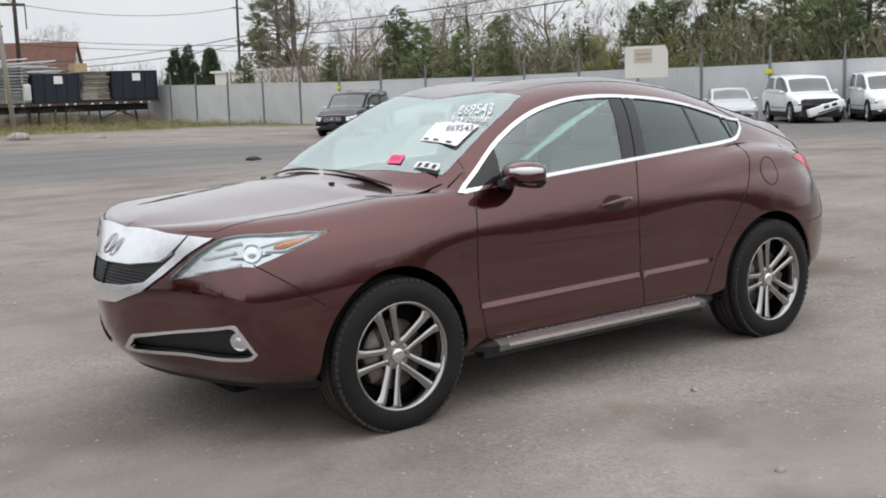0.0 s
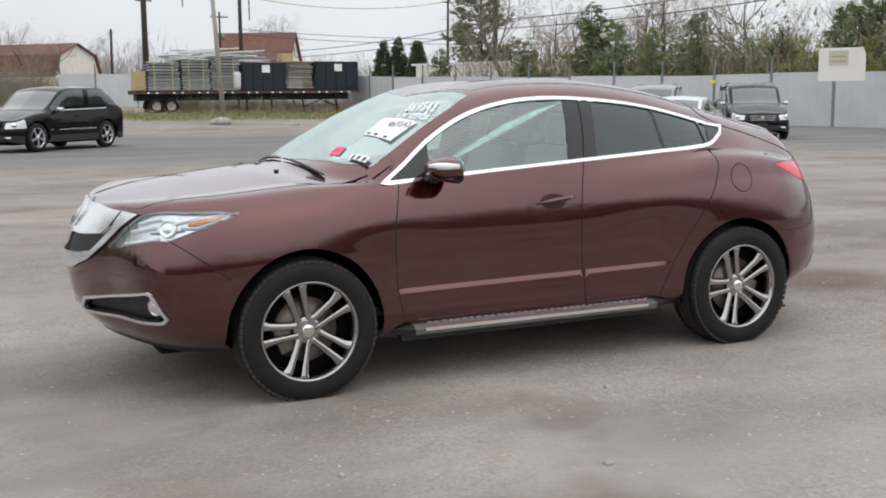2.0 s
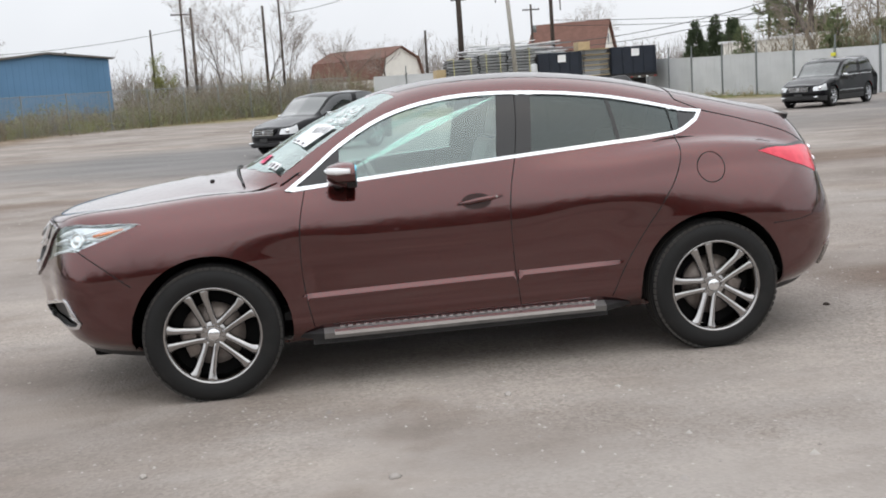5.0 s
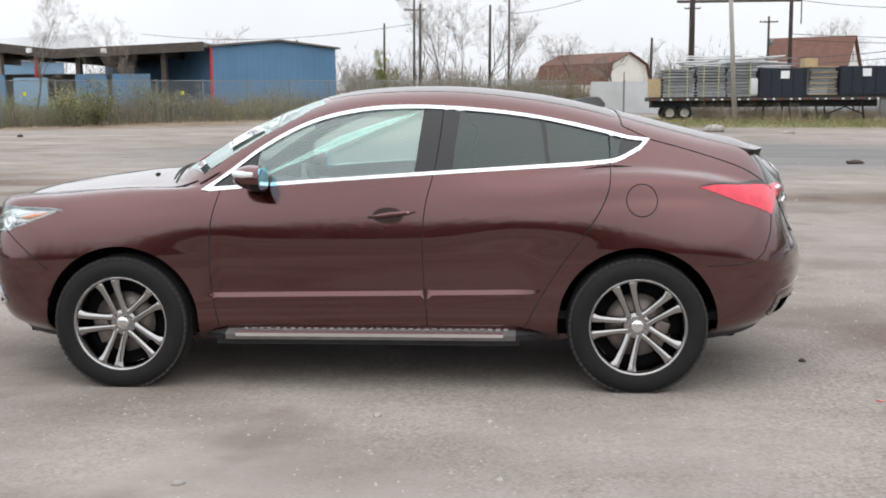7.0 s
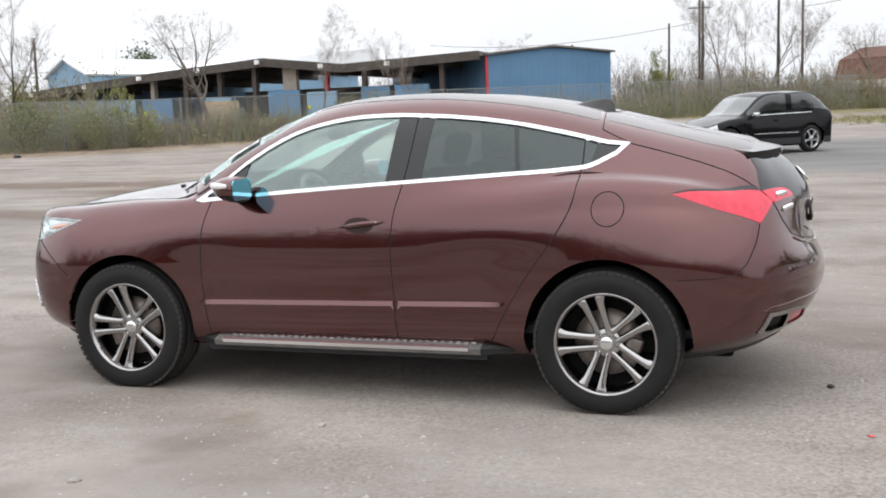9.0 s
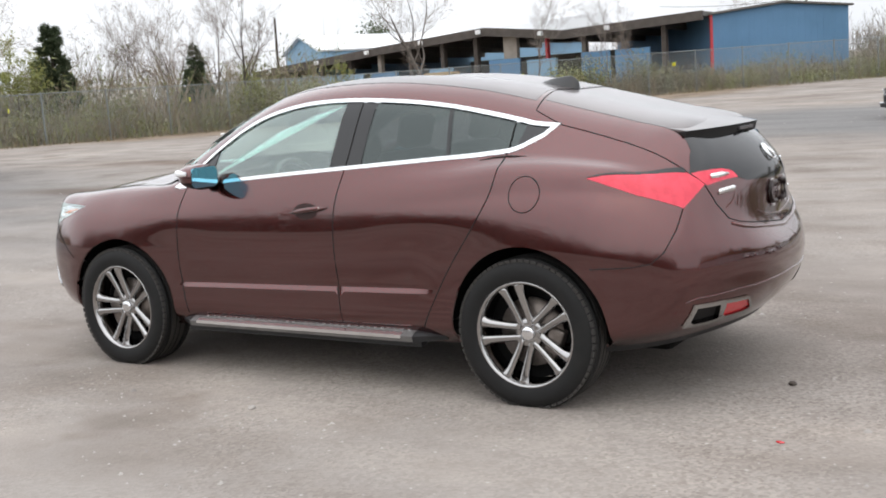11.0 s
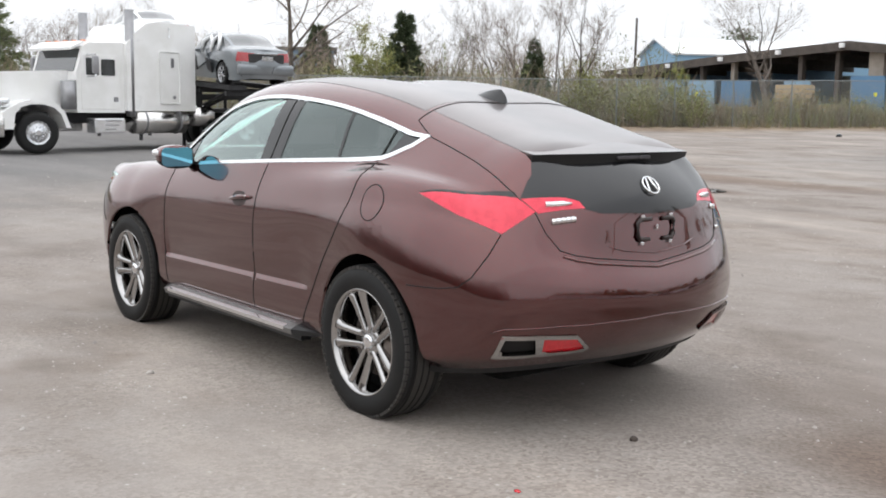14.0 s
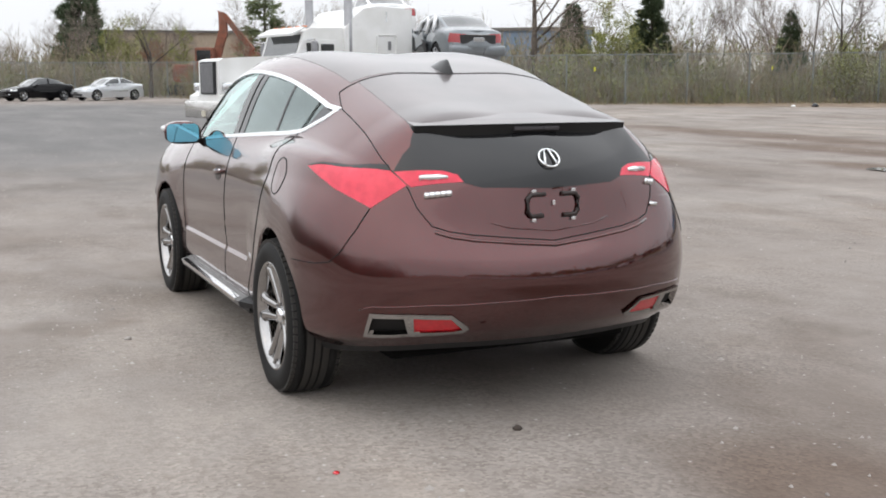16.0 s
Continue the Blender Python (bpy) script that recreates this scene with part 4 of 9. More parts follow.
# headlamps: silver bowl, dark surround, projector, amber strip and clear cover
for s_ in (1, -1):
    hl = skin("headlamp", "headlamp", LAMP_SILVER, car, "clear swept-back headlamp with amber strip", -0.028, 0.0, (s_,))
    skin("lens", "headlamp", CLEAR_LENS, hl, "clear headlamp cover", 0.001, 0.03, (s_,))
    def lamp_bit(name, pts, mat_, label, off, r):
        bm = bmesh.new()
        line = []
        for q in pts:
            c, n = on_body(*q, off)
            line.append((c.x, c.y * s_, c.z))
        tube(line, r, 8, bm, 0.7)
        return part(name, bm, mat_, hl, label, True)
    lamp_bit("amber_strip", [(-1.94, 0.868, 0.910), (-1.87, 0.885, 0.922), (-1.78, 0.897, 0.940)], AMBER, "amber side marker", -0.010, [0.013, 0.016, 0.007])
    lamp_bit("dark_bezel", [(-2.10, 0.75, 0.862), (-2.03, 0.825, 0.865), (-1.96, 0.87, 0.885)], BLACK_GLOSS, "dark inner bezel", -0.024, [0.006, 0.013, 0.005])
    for line_, wide_ in (([(-2.215, 0.60, 0.805), (-2.14, 0.72, 0.822), (-2.08, 0.80, 0.838)], 0.014), ([(-2.175, 0.63, 0.862), (-2.13, 0.71, 0.880), (-2.09, 0.77, 0.892)], 0.013),
                         ([(-2.14, 0.68, 0.905), (-2.10, 0.735, 0.922), (-2.06, 0.78, 0.932)], 0.012)):
        lamp_bit("reflector_bar", line_, PAPER, "bright inner reflector", -0.016, wide_)
    lamp_bit("swoosh", [(-2.00, 0.842, 0.915), (-1.92, 0.870, 0.936), (-1.82, 0.885, 0.950), (-1.735, 0.897, 0.951), (-1.82, 0.898, 0.918), (-1.90, 0.884, 0.893), (-1.98, 0.855, 0.895)], PAPER, "white swept reflector round the amber strip", -0.010, 0.006)
    c, n = on_body(-2.032, 0.827, 0.889, -0.014)
    bm = lathe([(0.001, 0.012), (0.02, 0.010), (0.034, 0.0), (0.036, 0.008), (0.042, 0.008), (0.045, -0.02)], 28, "z")
    n = Vector((n.x, n.y * s_, n.z))
    bmesh.ops.transform(bm, matrix=Matrix.Translation((c.x, c.y * s_, c.z)) @ n.to_track_quat("Z", "Y").to_matrix().to_4x4(), verts=bm.verts)
    part("projector", bm, CHROME, hl, "round chrome projector", True)
    # fog lamp in its recess
    c, n = on_body(-2.10, 0.795, 0.504, -0.018)
    bm = lathe([(0.001, 0.012), (0.022, 0.008), (0.034, 0.0), (0.036, 0.006), (0.043, 0.004), (0.046, -0.02)], 28, "z")
    n = Vector((n.x, n.y * s_, n.z))
    bmesh.ops.transform(bm, matrix=Matrix.Translation((c.x, c.y * s_, c.z)) @ n.to_track_quat("Z", "Y").to_matrix().to_4x4(), verts=bm.verts)
    part("fog_lamp", bm, LAMP_SILVER, car, "round clear fog lamp", True)
    # reversing light in the tailgate lamp
    line = [on_body(x, w, z, 0.004)[0] for x, w, z in ((2.165, 0.555, 1.045), (2.19, 0.48, 1.045), (2.20, 0.44, 1.043))]
    part("reversing_light", tube([(p.x, p.y * s_, p.z) for p in line], [0.013, 0.013, 0.008], 8, None, 1.0), SATIN, gate, "clear reversing light", True)

# grille: mesh bars, badge plate and round badge
bm = bmesh.new()
for k in range(6):
    z = 0.725 + 0.0155 * k
    half = 0.28 + 0.03 * k
    line = [on_body(-2.39, w, z, -0.004)[0] for w in np.linspace(0.01, min(half, 0.42), 6)]
    tube([(p.x, -p.y, p.z) for p in line[::-1]] + [tuple(p) for p in line], 0.0035, 4, bm)
part("grille_bars", bm, PLASTIC, grille, "fine black grille bars")
for s_ in (1, -1):
    line = [on_body(x, w, z, 0.0125)[0] for x, w, z in ((-2.24, 0.475, 0.882), (-2.215, 0.51, 0.918), (-2.19, 0.545, 0.955))]
    part("plate_gap", tube([(p.x, p.y * s_, p.z) for p in line], [0.007, 0.004, 0.003], 5), SEAM, grille, "dark gap beside the badge plate")
c, n = on_body(-2.34, 0.0, 0.885, 0.016)
bm = bmesh.new()
def oval_ring(bm, rx, rz, r, seg=28):
    return tube([(rx * math.cos(2 * math.pi * k / seg), rz * math.sin(2 * math.pi * k / seg), 0) for k in range(seg)], r, 8, bm, closed=True)
oval_ring(bm, 0.042, 0.050, 0.006)
rod((-0.012, 0.046, 0), (-0.030, -0.036, 0), 0.006, 0.006, 8, bm)
rod((0.012, 0.046, 0), (0.030, -0.036, 0), 0.006, 0.006, 8, bm)
face_front = Matrix(((0, 0, -1, 0), (-1, 0, 0, 0), (0, 1, 0, 0), (0, 0, 0, 1)))
bmesh.ops.transform(bm, matrix=Matrix.Translation((-2.343, 0, 0.895)) @ pose(0, 0, 0, 0, 36, 0) @ face_front, verts=bm.verts)
part("front_badge", bm, DARK_CHROME, grille, "round metal badge", True)

# tail: lip spoiler with brake light, badge, name bars, plate bracket
bm, face = bmesh.new(), bmesh.new()
rows, backs = [], []
for k in range(41):
    y = -0.520 + 1.04 * k / 40
    e = abs(y) / 0.520
    x, z = 2.155 - 0.115 * e ** 2.4, 1.252 - 0.006 * e ** 2
    rows.append([bm.verts.new(q) for q in ((x - 0.17, y, z + 0.040 - 0.016 * e ** 2), (x - 0.08, y, z + 0.021 - 0.008 * e ** 2), (x, y, z), (x - 0.17, y, z - 0.012))])
    low_ = 1.197 + 0.008 * e ** 4
    backs.append([face.verts.new(q) for q in ((x - 0.003, y, z - 0.003), (x - 0.016, y, low_), (x - 0.10, y, low_ - 0.002), (x - 0.10, y, z - 0.004))])
for mesh_, lines_ in ((bm, rows), (face, backs)):
    for p, q in zip(lines_, lines_[1:]):
        for i in range(4):
            mesh_.faces.new((p[i], p[(i + 1) % 4], q[(i + 1) % 4], q[i]))
    mesh_.faces.new(lines_[0]), mesh_.faces.new(lines_[-1])
spoiler = part("spoiler", bm, BLACK_GLASS, gate, "gloss black lip spoiler")
part("spoiler_face", face, SEAM, spoiler, "black rear face of the spoiler")
part("brake_light", box(2.140, 2.158, -0.11, 0.11, 1.222, 1.238, 0.003), surface("dim_brake_lens", (0.05, 0.045, 0.05), 0.25), spoiler, "slim unlit brake light")
bm = bmesh.new()
oval_ring(bm, 0.047, 0.046, 0.0045)
rod((0.010, 0.044, 0), (0.030, -0.040, 0), 0.0055, 0.0055, 8, bm)
rod((-0.010, 0.044, 0), (-0.030, -0.040, 0), 0.0055, 0.0055, 8, bm)
face_rear = Matrix(((0, 0, 1, 0), (1, 0, 0, 0), (0, 1, 0, 0), (0, 0, 0, 1)))
c, n = on_body(2.25, 0.0, 1.105, 0.006)
bmesh.ops.transform(bm, matrix=Matrix.Translation((c.x + 0.004, 0, c.z)) @ pose(0, 0, 0, 0, -40, 0) @ face_rear, verts=bm.verts)
part("rear_badge", bm, CHROME, gate, "round chrome badge", True)
def bar_on(pts, r, flat=1.0, off=0.005):
    return tube([on_body(*q, off)[0] for q in pts], r, 6, None, flat)
for w0, w1, z, nm, k in ((0.535, 0.415, 0.962, "name_bar", 5),):
    for i in range(k):
        a, b = w0 + (w1 - w0) * (i + 0.08) / k, w0 + (w1 - w0) * (i + 0.86) / k
        part("name_plate", bar_on([(2.17, a, z), (2.18, b, z)], 0.0085, 1.7), CHROME, gate, "chrome lettering bar", True)
for w0, w1, z, k in ((-0.53, -0.60, 0.975, 3), (-0.53, -0.60, 0.868, 1)):
    for i in range(k):
        a, b = w0 + (w1 - w0) * (i + 0.08) / k, w0 + (w1 - w0) * (i + 0.86) / k
        pts = [on_body(2.15, -q, z, 0.005)[0] for q in (a, b)]
        part("name_plate", tube([(p.x, -p.y, p.z) for p in pts], 0.009 if k > 1 else 0.006, 6, None, 1.6), CHROME, gate, "chrome lettering bar", True)
bracket = surface("dark_bracket_plastic", (0.03, 0.02, 0.018), 0.5)
def on_gate(y, z, off):
    p, n = on_body(2.30, abs(y), z, off)
    return (p.x, y, p.z)
for s_ in (-1, 1):
    bm = tube([on_gate(s_ * w, z, 0.008) for w, z in ((0.040, 0.962), (0.105, 0.962), (0.120, 0.945), (0.120, 0.888), (0.105, 0.872), (0.050, 0.872))], 0.0105, 6)
    part("plate_bracket", bm, bracket, gate, "empty dark plate bracket", True)
    for z in (0.975, 0.855):
        x, y, z2 = on_gate(s_ * 0.095, z, 0.008)
        part("bracket_clip", box(x - 0.004, x + 0.006, y - 0.010, y + 0.010, z2 - 0.007, z2 + 0.007, 0.002), SATIN, gate, "small metal clip")
x, y, z2 = on_gate(0.0, 0.925, 0.006)
part("bracket_clip", box(x - 0.004, x + 0.006, -0.006, 0.006, z2 - 0.010, z2 + 0.010, 0.002), SATIN, gate, "small metal clip")
# brow line of the bumper and lip under the tailgate
FOLD = [(2.10, 0.80, 0.495), (2.13, 0.76, 0.515), (2.25, 0.55, 0.525), (2.33, 0.30, 0.53), (2.36, 0.02, 0.535)]
fold_w = np.linspace(0.80, 0.0, 34)
fold = [on_body(float(np.interp(-w, [-q[1] for q in FOLD], [q[0] for q in FOLD])), max(float(w), 0.001), float(np.interp(-w, [-q[1] for q in FOLD], [q[2] for q in FOLD])), 0.001)[0] for w in fold_w]
part("bumper_crease", tube([tuple(p) for p in fold] + [(p.x, -p.y, p.z) for p in fold[-2::-1]], 0.004, 5), PAINT, rear_bumper, "fine raised crease across the bumper", True)
lip = [on_body(x, max(w, 0.001), z, 0.0)[0] for x, w, z in ((2.24, 0.515, 0.822), (2.265, 0.45, 0.800), (2.29, 0.36, 0.784), (2.318, 0.18, 0.766), (2.33, 0.0, 0.750))]
part("bumper_lip", tube([tuple(p) for p in lip] + [(p.x, -p.y, p.z) for p in lip[-2::-1]], 0.008, 8), PAINT, rear_bumper, "rounded lip of the bumper under the tailgate", True)
pocket_v = [on_gate(y, z, 0.002) for y, z in ((-0.28, 0.855), (-0.20, 0.828), (0.0, 0.805), (0.20, 0.828), (0.28, 0.855))]
part("pocket_edge", tube(pocket_v, 0.003, 5), PAINT, gate, "fine edge of the plate recess", True)
# black strips added for the shadow along the bumpers' lower edges
for a, b, where in ((0.0, 3.2, "front"), (10.9, NS - 1.0, "rear")):
    edge = [body_at(u, 0.0) for u in np.linspace(a, b, 24)]
    left, right = [(p[0], -p[1], p[2]) for p in edge], [(p[0], p[1], p[2]) for p in edge]
    line = right[::-1] + left if where == "front" else left + right[::-1]
    bm = bmesh.new()
    top = [bm.verts.new(p) for p in line]
    low = [bm.verts.new((p[0] * 0.985, p[1] * 0.985, p[2] - 0.03)) for p in line]
    for k in range(len(line) - 1):
        bm.faces.new((top[k], top[k + 1], low[k + 1], low[k]))
    part("valance", bm, PLASTIC, car, "black lower valance of the %s bumper" % where)

# shark fin on the roof
bm = bmesh.new()
rings = []
for k in range(13):
    t = k / 12
    x = 1.03 + 0.235 * t
    h = 0.072 * (1 - (1 - t) ** 1.6) * (1 - max(0, t - 0.86) / 0.14 * 0.45)
    w = 0.044 * math.sin(math.pi * min(max(t * 0.9 + 0.06, 0), 1)) ** 0.5
    base = body_at(near(x, 0.0, 1.5)[0], NL - 1.0)[2] - 0.004
    rings.append([bm.verts.new((x, w * math.cos(a) * (1 - 0.75 * math.sin(a)), base + h * math.sin(a))) for a in [math.pi * i / 10 for i in range(11)]])
for p, q in zip(rings, rings[1:]):
    for i in range(10):
        bm.faces.new((p[i], p[i + 1], q[i + 1], q[i]))
bm.faces.new(rings[0]), bm.faces.new(rings[-1])
part("roof_fin", bm, BLACK_GLOSS, roof, "small shark-fin aerial", True)

# door mirrors
for s_ in (1, -1):
    def shell(bm, x0, x1, grow=1.0, z_lo=-1.0, z_hi=1.0):
        rings = []
        for k in range(11):
            t = k / 10
            x = x0 + (x1 - x0) * t
            rad = math.sin(math.pi / 2 * min(1, 0.22 + t * 1.05)) ** 0.7 * grow
            ring = []
            for i in range(24):
                a = 2 * math.pi * i / 24
                c, s = math.cos(a), math.sin(a)
                yy = 0.112 * rad * abs(c) ** 0.75 * (1 if c > 0 else -1)
                zz = 0.068 * rad * abs(s) ** 0.75 * (1 if s > 0 else -1) + 0.012 * (1 - t)
                ring.append(bm.verts.new((x, -s_ * (0.985 + yy), 1.125 + min(max(zz, z_lo), z_hi))))
            rings.append(ring)
        for p, q in zip(rings, rings[1:]):
            for i in range(24):
                bm.faces.new((p[i], p[(i + 1) % 24], q[(i + 1) % 24], q[i]))
        bm.faces.new(rings[0]), bm.faces.new(rings[-1])
        return bm
    mirror = part("door_mirror", shell(bmesh.new(), -0.72, -0.575), PAINT, car, "brown door mirror with bright upper strip", True)
    part("mirror_base", shell(bmesh.new(), -0.70, -0.571, 1.02, -1.0, -0.030), PLASTIC, mirror, "black lower half", True)
    part("signal_strip", tube([(-0.60, -s_ * 1.097, 1.150), (-0.66, -s_ * 1.088, 1.152), (-0.70, -s_ * 1.06, 1.153), (-0.722, -s_ * 1.0, 1.153)], [0.012, 0.018, 0.018, 0.010], 8), PAPER, mirror, "bright turn signal strip", True)
    part("mirror_glass", prism([(-s_ * y, z) for y, z in rounded(0.987, 1.125, 0.098, 0.056, 0.03)], -0.568, -0.574, "yz"), MIRROR_BLUE, mirror, "blue-tinted mirror glass")
    arm = tube([(-0.66, -s_ * 0.915, 1.070), (-0.65, -s_ * 0.90, 1.075), (-0.655, -s_ * 0.82, 1.085)], [0.03, 0.035, 0.04], 10, None, 0.6)
    part("mirror_arm", arm, PLASTIC, mirror, "black mirror foot", True)
    # handle: flat disc with the scoop's shade as its colour, painted grip, lock
    bm = bmesh.new()
    ring = [on_body(0.070 + 0.082 * math.cos(a), 0.92, 0.925 + 0.044 * math.sin(a), 0.0012)[0] for a in [2 * math.pi * k / 28 for k in range(28)]]
    mid = on_body(0.07, 0.92, 0.925, 0.0012)[0]
    cv = bm.verts.new((mid.x, mid.y * s_, mid.z))
    vs = [bm.verts.new((p.x, p.y * s_, p.z)) for p in ring]
    for i in range(28):
        bm.faces.new((cv, vs[i], vs[(i + 1) % 28]))
    # darker body paint: the shade of the handle hollows, put into the colour
    scoop = surface("shaded_scoop_paint", (0.03, 0.008, 0.006), 0.25, 0.3) if s_ == 1 else scoop
    handle = part("door_handle", tube([(p.x, p.y * s_, p.z) for p in [on_body(x, 0.92, z, o)[0] for x, z, o in ((-0.035, 0.915, 0.002), (0.03, 0.922, 0.016), (0.10, 0.931, 0.020), (0.17, 0.938, 0.014), (0.215, 0.944, 0.001))]], [0.006, 0.013, 0.014, 0.012, 0.004], 10), PAINT, car, "painted door grip", True)
    part("handle_scoop", bm, scoop, handle, "flat disc coloured as the shaded hollow behind the grip", True)
    c = on_body(0.178, 0.92, 0.940, 0.026)[0]
    part("lock", rod((c.x, c.y * s_, c.z), (c.x, c.y * s_ + s_ * 0.01, c.z), 0.006, 0.006, 10), CHROME, handle, "small bright lock")
    line = [on_body(x, 0.79, z, 0.001)[0] for x, z in ((1.10, 1.135), (1.18, 1.158), (1.26, 1.165), (1.345, 1.166))]
    part("rear_handle", tube([(p.x, p.y * s_, p.z) for p in line], [0.002, 0.006, 0.007, 0.002], 8, None, 1.0), scoop, car, "rear door grip in the shade colour of its recess", True)
    # running board: tread plate, bright edge, rubber pads, end caps
    y0, y1 = 0.845, 0.975
    board = part("running_board", prism([(-s_ * y0, 0.345), (-s_ * (y1 - 0.02), 0.312), (-s_ * (y1 + 0.01), 0.300), (-s_ * y1, 0.270), (-s_ * y0, 0.275)], -0.80, 0.74, "yz"), STEP_PAD, car, "metal running board with a bright edge")
    part("edge_strip", prism([(-s_ * (y1 - 0.016), 0.3150), (-s_ * (y1 + 0.012), 0.3065), (-s_ * (y1 + 0.013), 0.289), (-s_ * (y1 - 0.004), 0.287)], -0.745, 0.675, "yz"), CHROME, board, "bright aluminium edge")
    for xa, xb, cap in ((-0.93, -0.80, -1), (0.74, 0.90, 1)):
        bm = bmesh.new()
        tip, root = (xa, xb) if cap < 0 else (xb, xa)
        face = [bm.verts.new((root, -s_ * y, z)) for y, z in ((y0, 0.345), (y1 - 0.02, 0.314), (y1 + 0.006, 0.300), (y1, 0.268), (y0, 0.275))]
        end = [bm.verts.new((tip, -s_ * y, z)) for y, z in ((y0, 0.315), (y0 + 0.05, 0.302), (y0 + 0.06, 0.296), (y0 + 0.05, 0.275), (y0, 0.275))]
        bm.faces.new(face), bm.faces.new(end)
        for i in range(5):
            bm.faces.new((face[i], face[(i + 1) % 5], end[(i + 1) % 5], end[i]))
        part("end_cap", bm, PLASTIC, board, "black step end cap")
    for row, w in enumerate((0.872, 0.892, 0.927)):
        for k in range(34):
            x = -0.72 + 1.39 * k / 33 + (0.02 if row else 0)
            z = 0.3455 - (w - y0) * 0.2870
            part("grip_stud", box(x - 0.012, x + 0.012, -s_ * w - 0.005, -s_ * w + 0.005, z - 0.004, z + 0.002), SEAM if row == 0 else ALUMINIUM, board)
    part("step_bracket", box(-0.86, 0.76, -s_ * 0.90 - 0.03, -s_ * 0.90 + 0.03, 0.235, 0.27), PLASTIC, board, "black step bracket")

# cabin
seat_mat = LEATHER
def seat(x, y, wide=0.25):
    bm = box(x - 0.26, x + 0.24, y - wide, y + wide, 0.52, 0.66, 0.05)
    part("seat_cushion", bm, seat_mat, car, "grey leather seat", True)
    bm = box(-0.07, 0.07, -wide, wide, 0, 0.62, 0.05, None, pose(x + 0.22, y, 0.60, 0, 16, 0))
    back = part("seat_back", bm, seat_mat, car, "grey leather seat back", True)
    bm = box(-0.045, 0.045, -0.13, 0.13, 0.64, 0.82, 0.04, None, pose(x + 0.22, y, 0.60, 0, 16, 0))
    part("headrest", bm, seat_mat, back, "", True)
seat(0.03, -0.38)
seat(0.03, 0.38)
seat(0.85, 0.0, 0.58)
bm = box(-0.98, -0.50, -0.80, 0.80, 0.62, 1.03, 0.05)
dash = part("dashboard", bm, CARPET, car, "dark dashboard", True)
part("instrument_hood", box(-0.62, -0.46, -0.56, -0.20, 1.0, 1.085, 0.03), CARPET, dash, "", True)
bm = bmesh.new()
tube([(0, 0.185 * math.cos(2 * math.pi * k / 32), 0.185 * math.sin(2 * math.pi * k / 32)) for k in range(32)], 0.016, 8, bm, closed=True)
for a in (0, 180, 270):
    rod((0, 0, 0), (0, 0.18 * math.cos(radians(a)), 0.18 * math.sin(radians(a))), 0.014, 0.02, 8, bm)
box(-0.03, 0.02, -0.06, 0.06, -0.05, 0.05, 0.02, bm)
bmesh.ops.transform(bm, matrix=pose(-0.40, -0.38, 0.99, 0, -22, 0), verts=bm.verts)
part("steering_wheel", bm, LEATHER, car, "", True)
part("rear_view_mirror", box(-0.46, -0.43, -0.12, 0.12, 1.36, 1.43, 0.02), CARPET, car, "", True)
part("cabin_floor", box(-1.0, 1.9, -0.82, 0.82, 0.36, 0.40), CARPET, car)
part("parcel_shelf", box(1.15, 1.95, -0.60, 0.60, 1.05, 1.07), CARPET, car)
part("underbody", box(-2.05, 1.95, -0.60, 0.60, 0.22, 0.40, 0.03), LINER, car, "dark underbody")
for x in (-1.374, 1.374):
    for s_ in (1, -1):
        bm = bmesh.new()
        rings = []
        for w in (0.60, 0.905):
            rings.append([bm.verts.new((x + 0.43 * math.cos(a), -s_ * w, 0.372 + 0.43 * math.sin(a))) for a in [radians(2 + 176 * k / 28) for k in range(29)]])
        for i in range(28):
            bm.faces.new((rings[0][i], rings[0][i + 1], rings[1][i + 1], rings[1][i]))
        bm.faces.new(rings[0])
        part("wheel_well", bm, LINER, car, "black wheel arch liner", True)

# wipers, washer jets
for y0, y1, x in ((-0.62, -0.05, -0.005), (0.0, 0.56, 0.0)):
    pts = []
    for k in range(7):
        y = y0 + (y1 - y0) * k / 6
        u, v = near(-1.19 + 0.05 * abs(y), abs(y), 1.10)
        p, n = surface_and_normal(u, v)
        n = n if n[2] > 0 else -n
        pts.append((p[0] + n[0] * 0.012, y, p[2] + n[2] * 0.012))
    part("wiper", tube(pts, [0.005, 0.007, 0.008, 0.007, 0.007, 0.005, 0.004], 6), PLASTIC, car, "black windscreen wiper")
for y in (-0.36, 0.36):
    c, n = on_body(-1.34, 0.36, 1.11, 0.002)
    part("washer_jet", box(c.x - 0.012, c.x + 0.012, y - 0.012, y + 0.012, c.z - 0.004, c.z + 0.008, 0.004), PLASTIC, hood, "small black washer jet")

# papers and chalk on the windscreen
def on_screen(x, y, off):
    u, v = near(x, abs(y), 1.2 + (x + 1.1) * 0.45)
    p, n = surface_and_normal(u, v)
    n = n if n[2] > 0 else -n
    return Vector((p[0] + n[0] * off, y, p[2] + n[2] * off))
def quad_sheet(name, corners, material, label, off=0.002, parent=None, n=6):
    """A sheet on the glass between four corners, given along and across the windscreen."""
    a, b, c, d = (Vector(q) for q in corners)
    bm = bmesh.new()
    grid = [[bm.verts.new(on_screen(*a.lerp(b, j / n).lerp(d.lerp(c, j / n), i / n), off)) for j in range(n + 1)] for i in range(n + 1)]
    for i in range(n):
        for j in range(n):
            bm.faces.new((grid[i][j], grid[i + 1][j], grid[i + 1][j + 1], grid[i][j + 1]))
    return part(name, bm, material, parent or car, label, True)


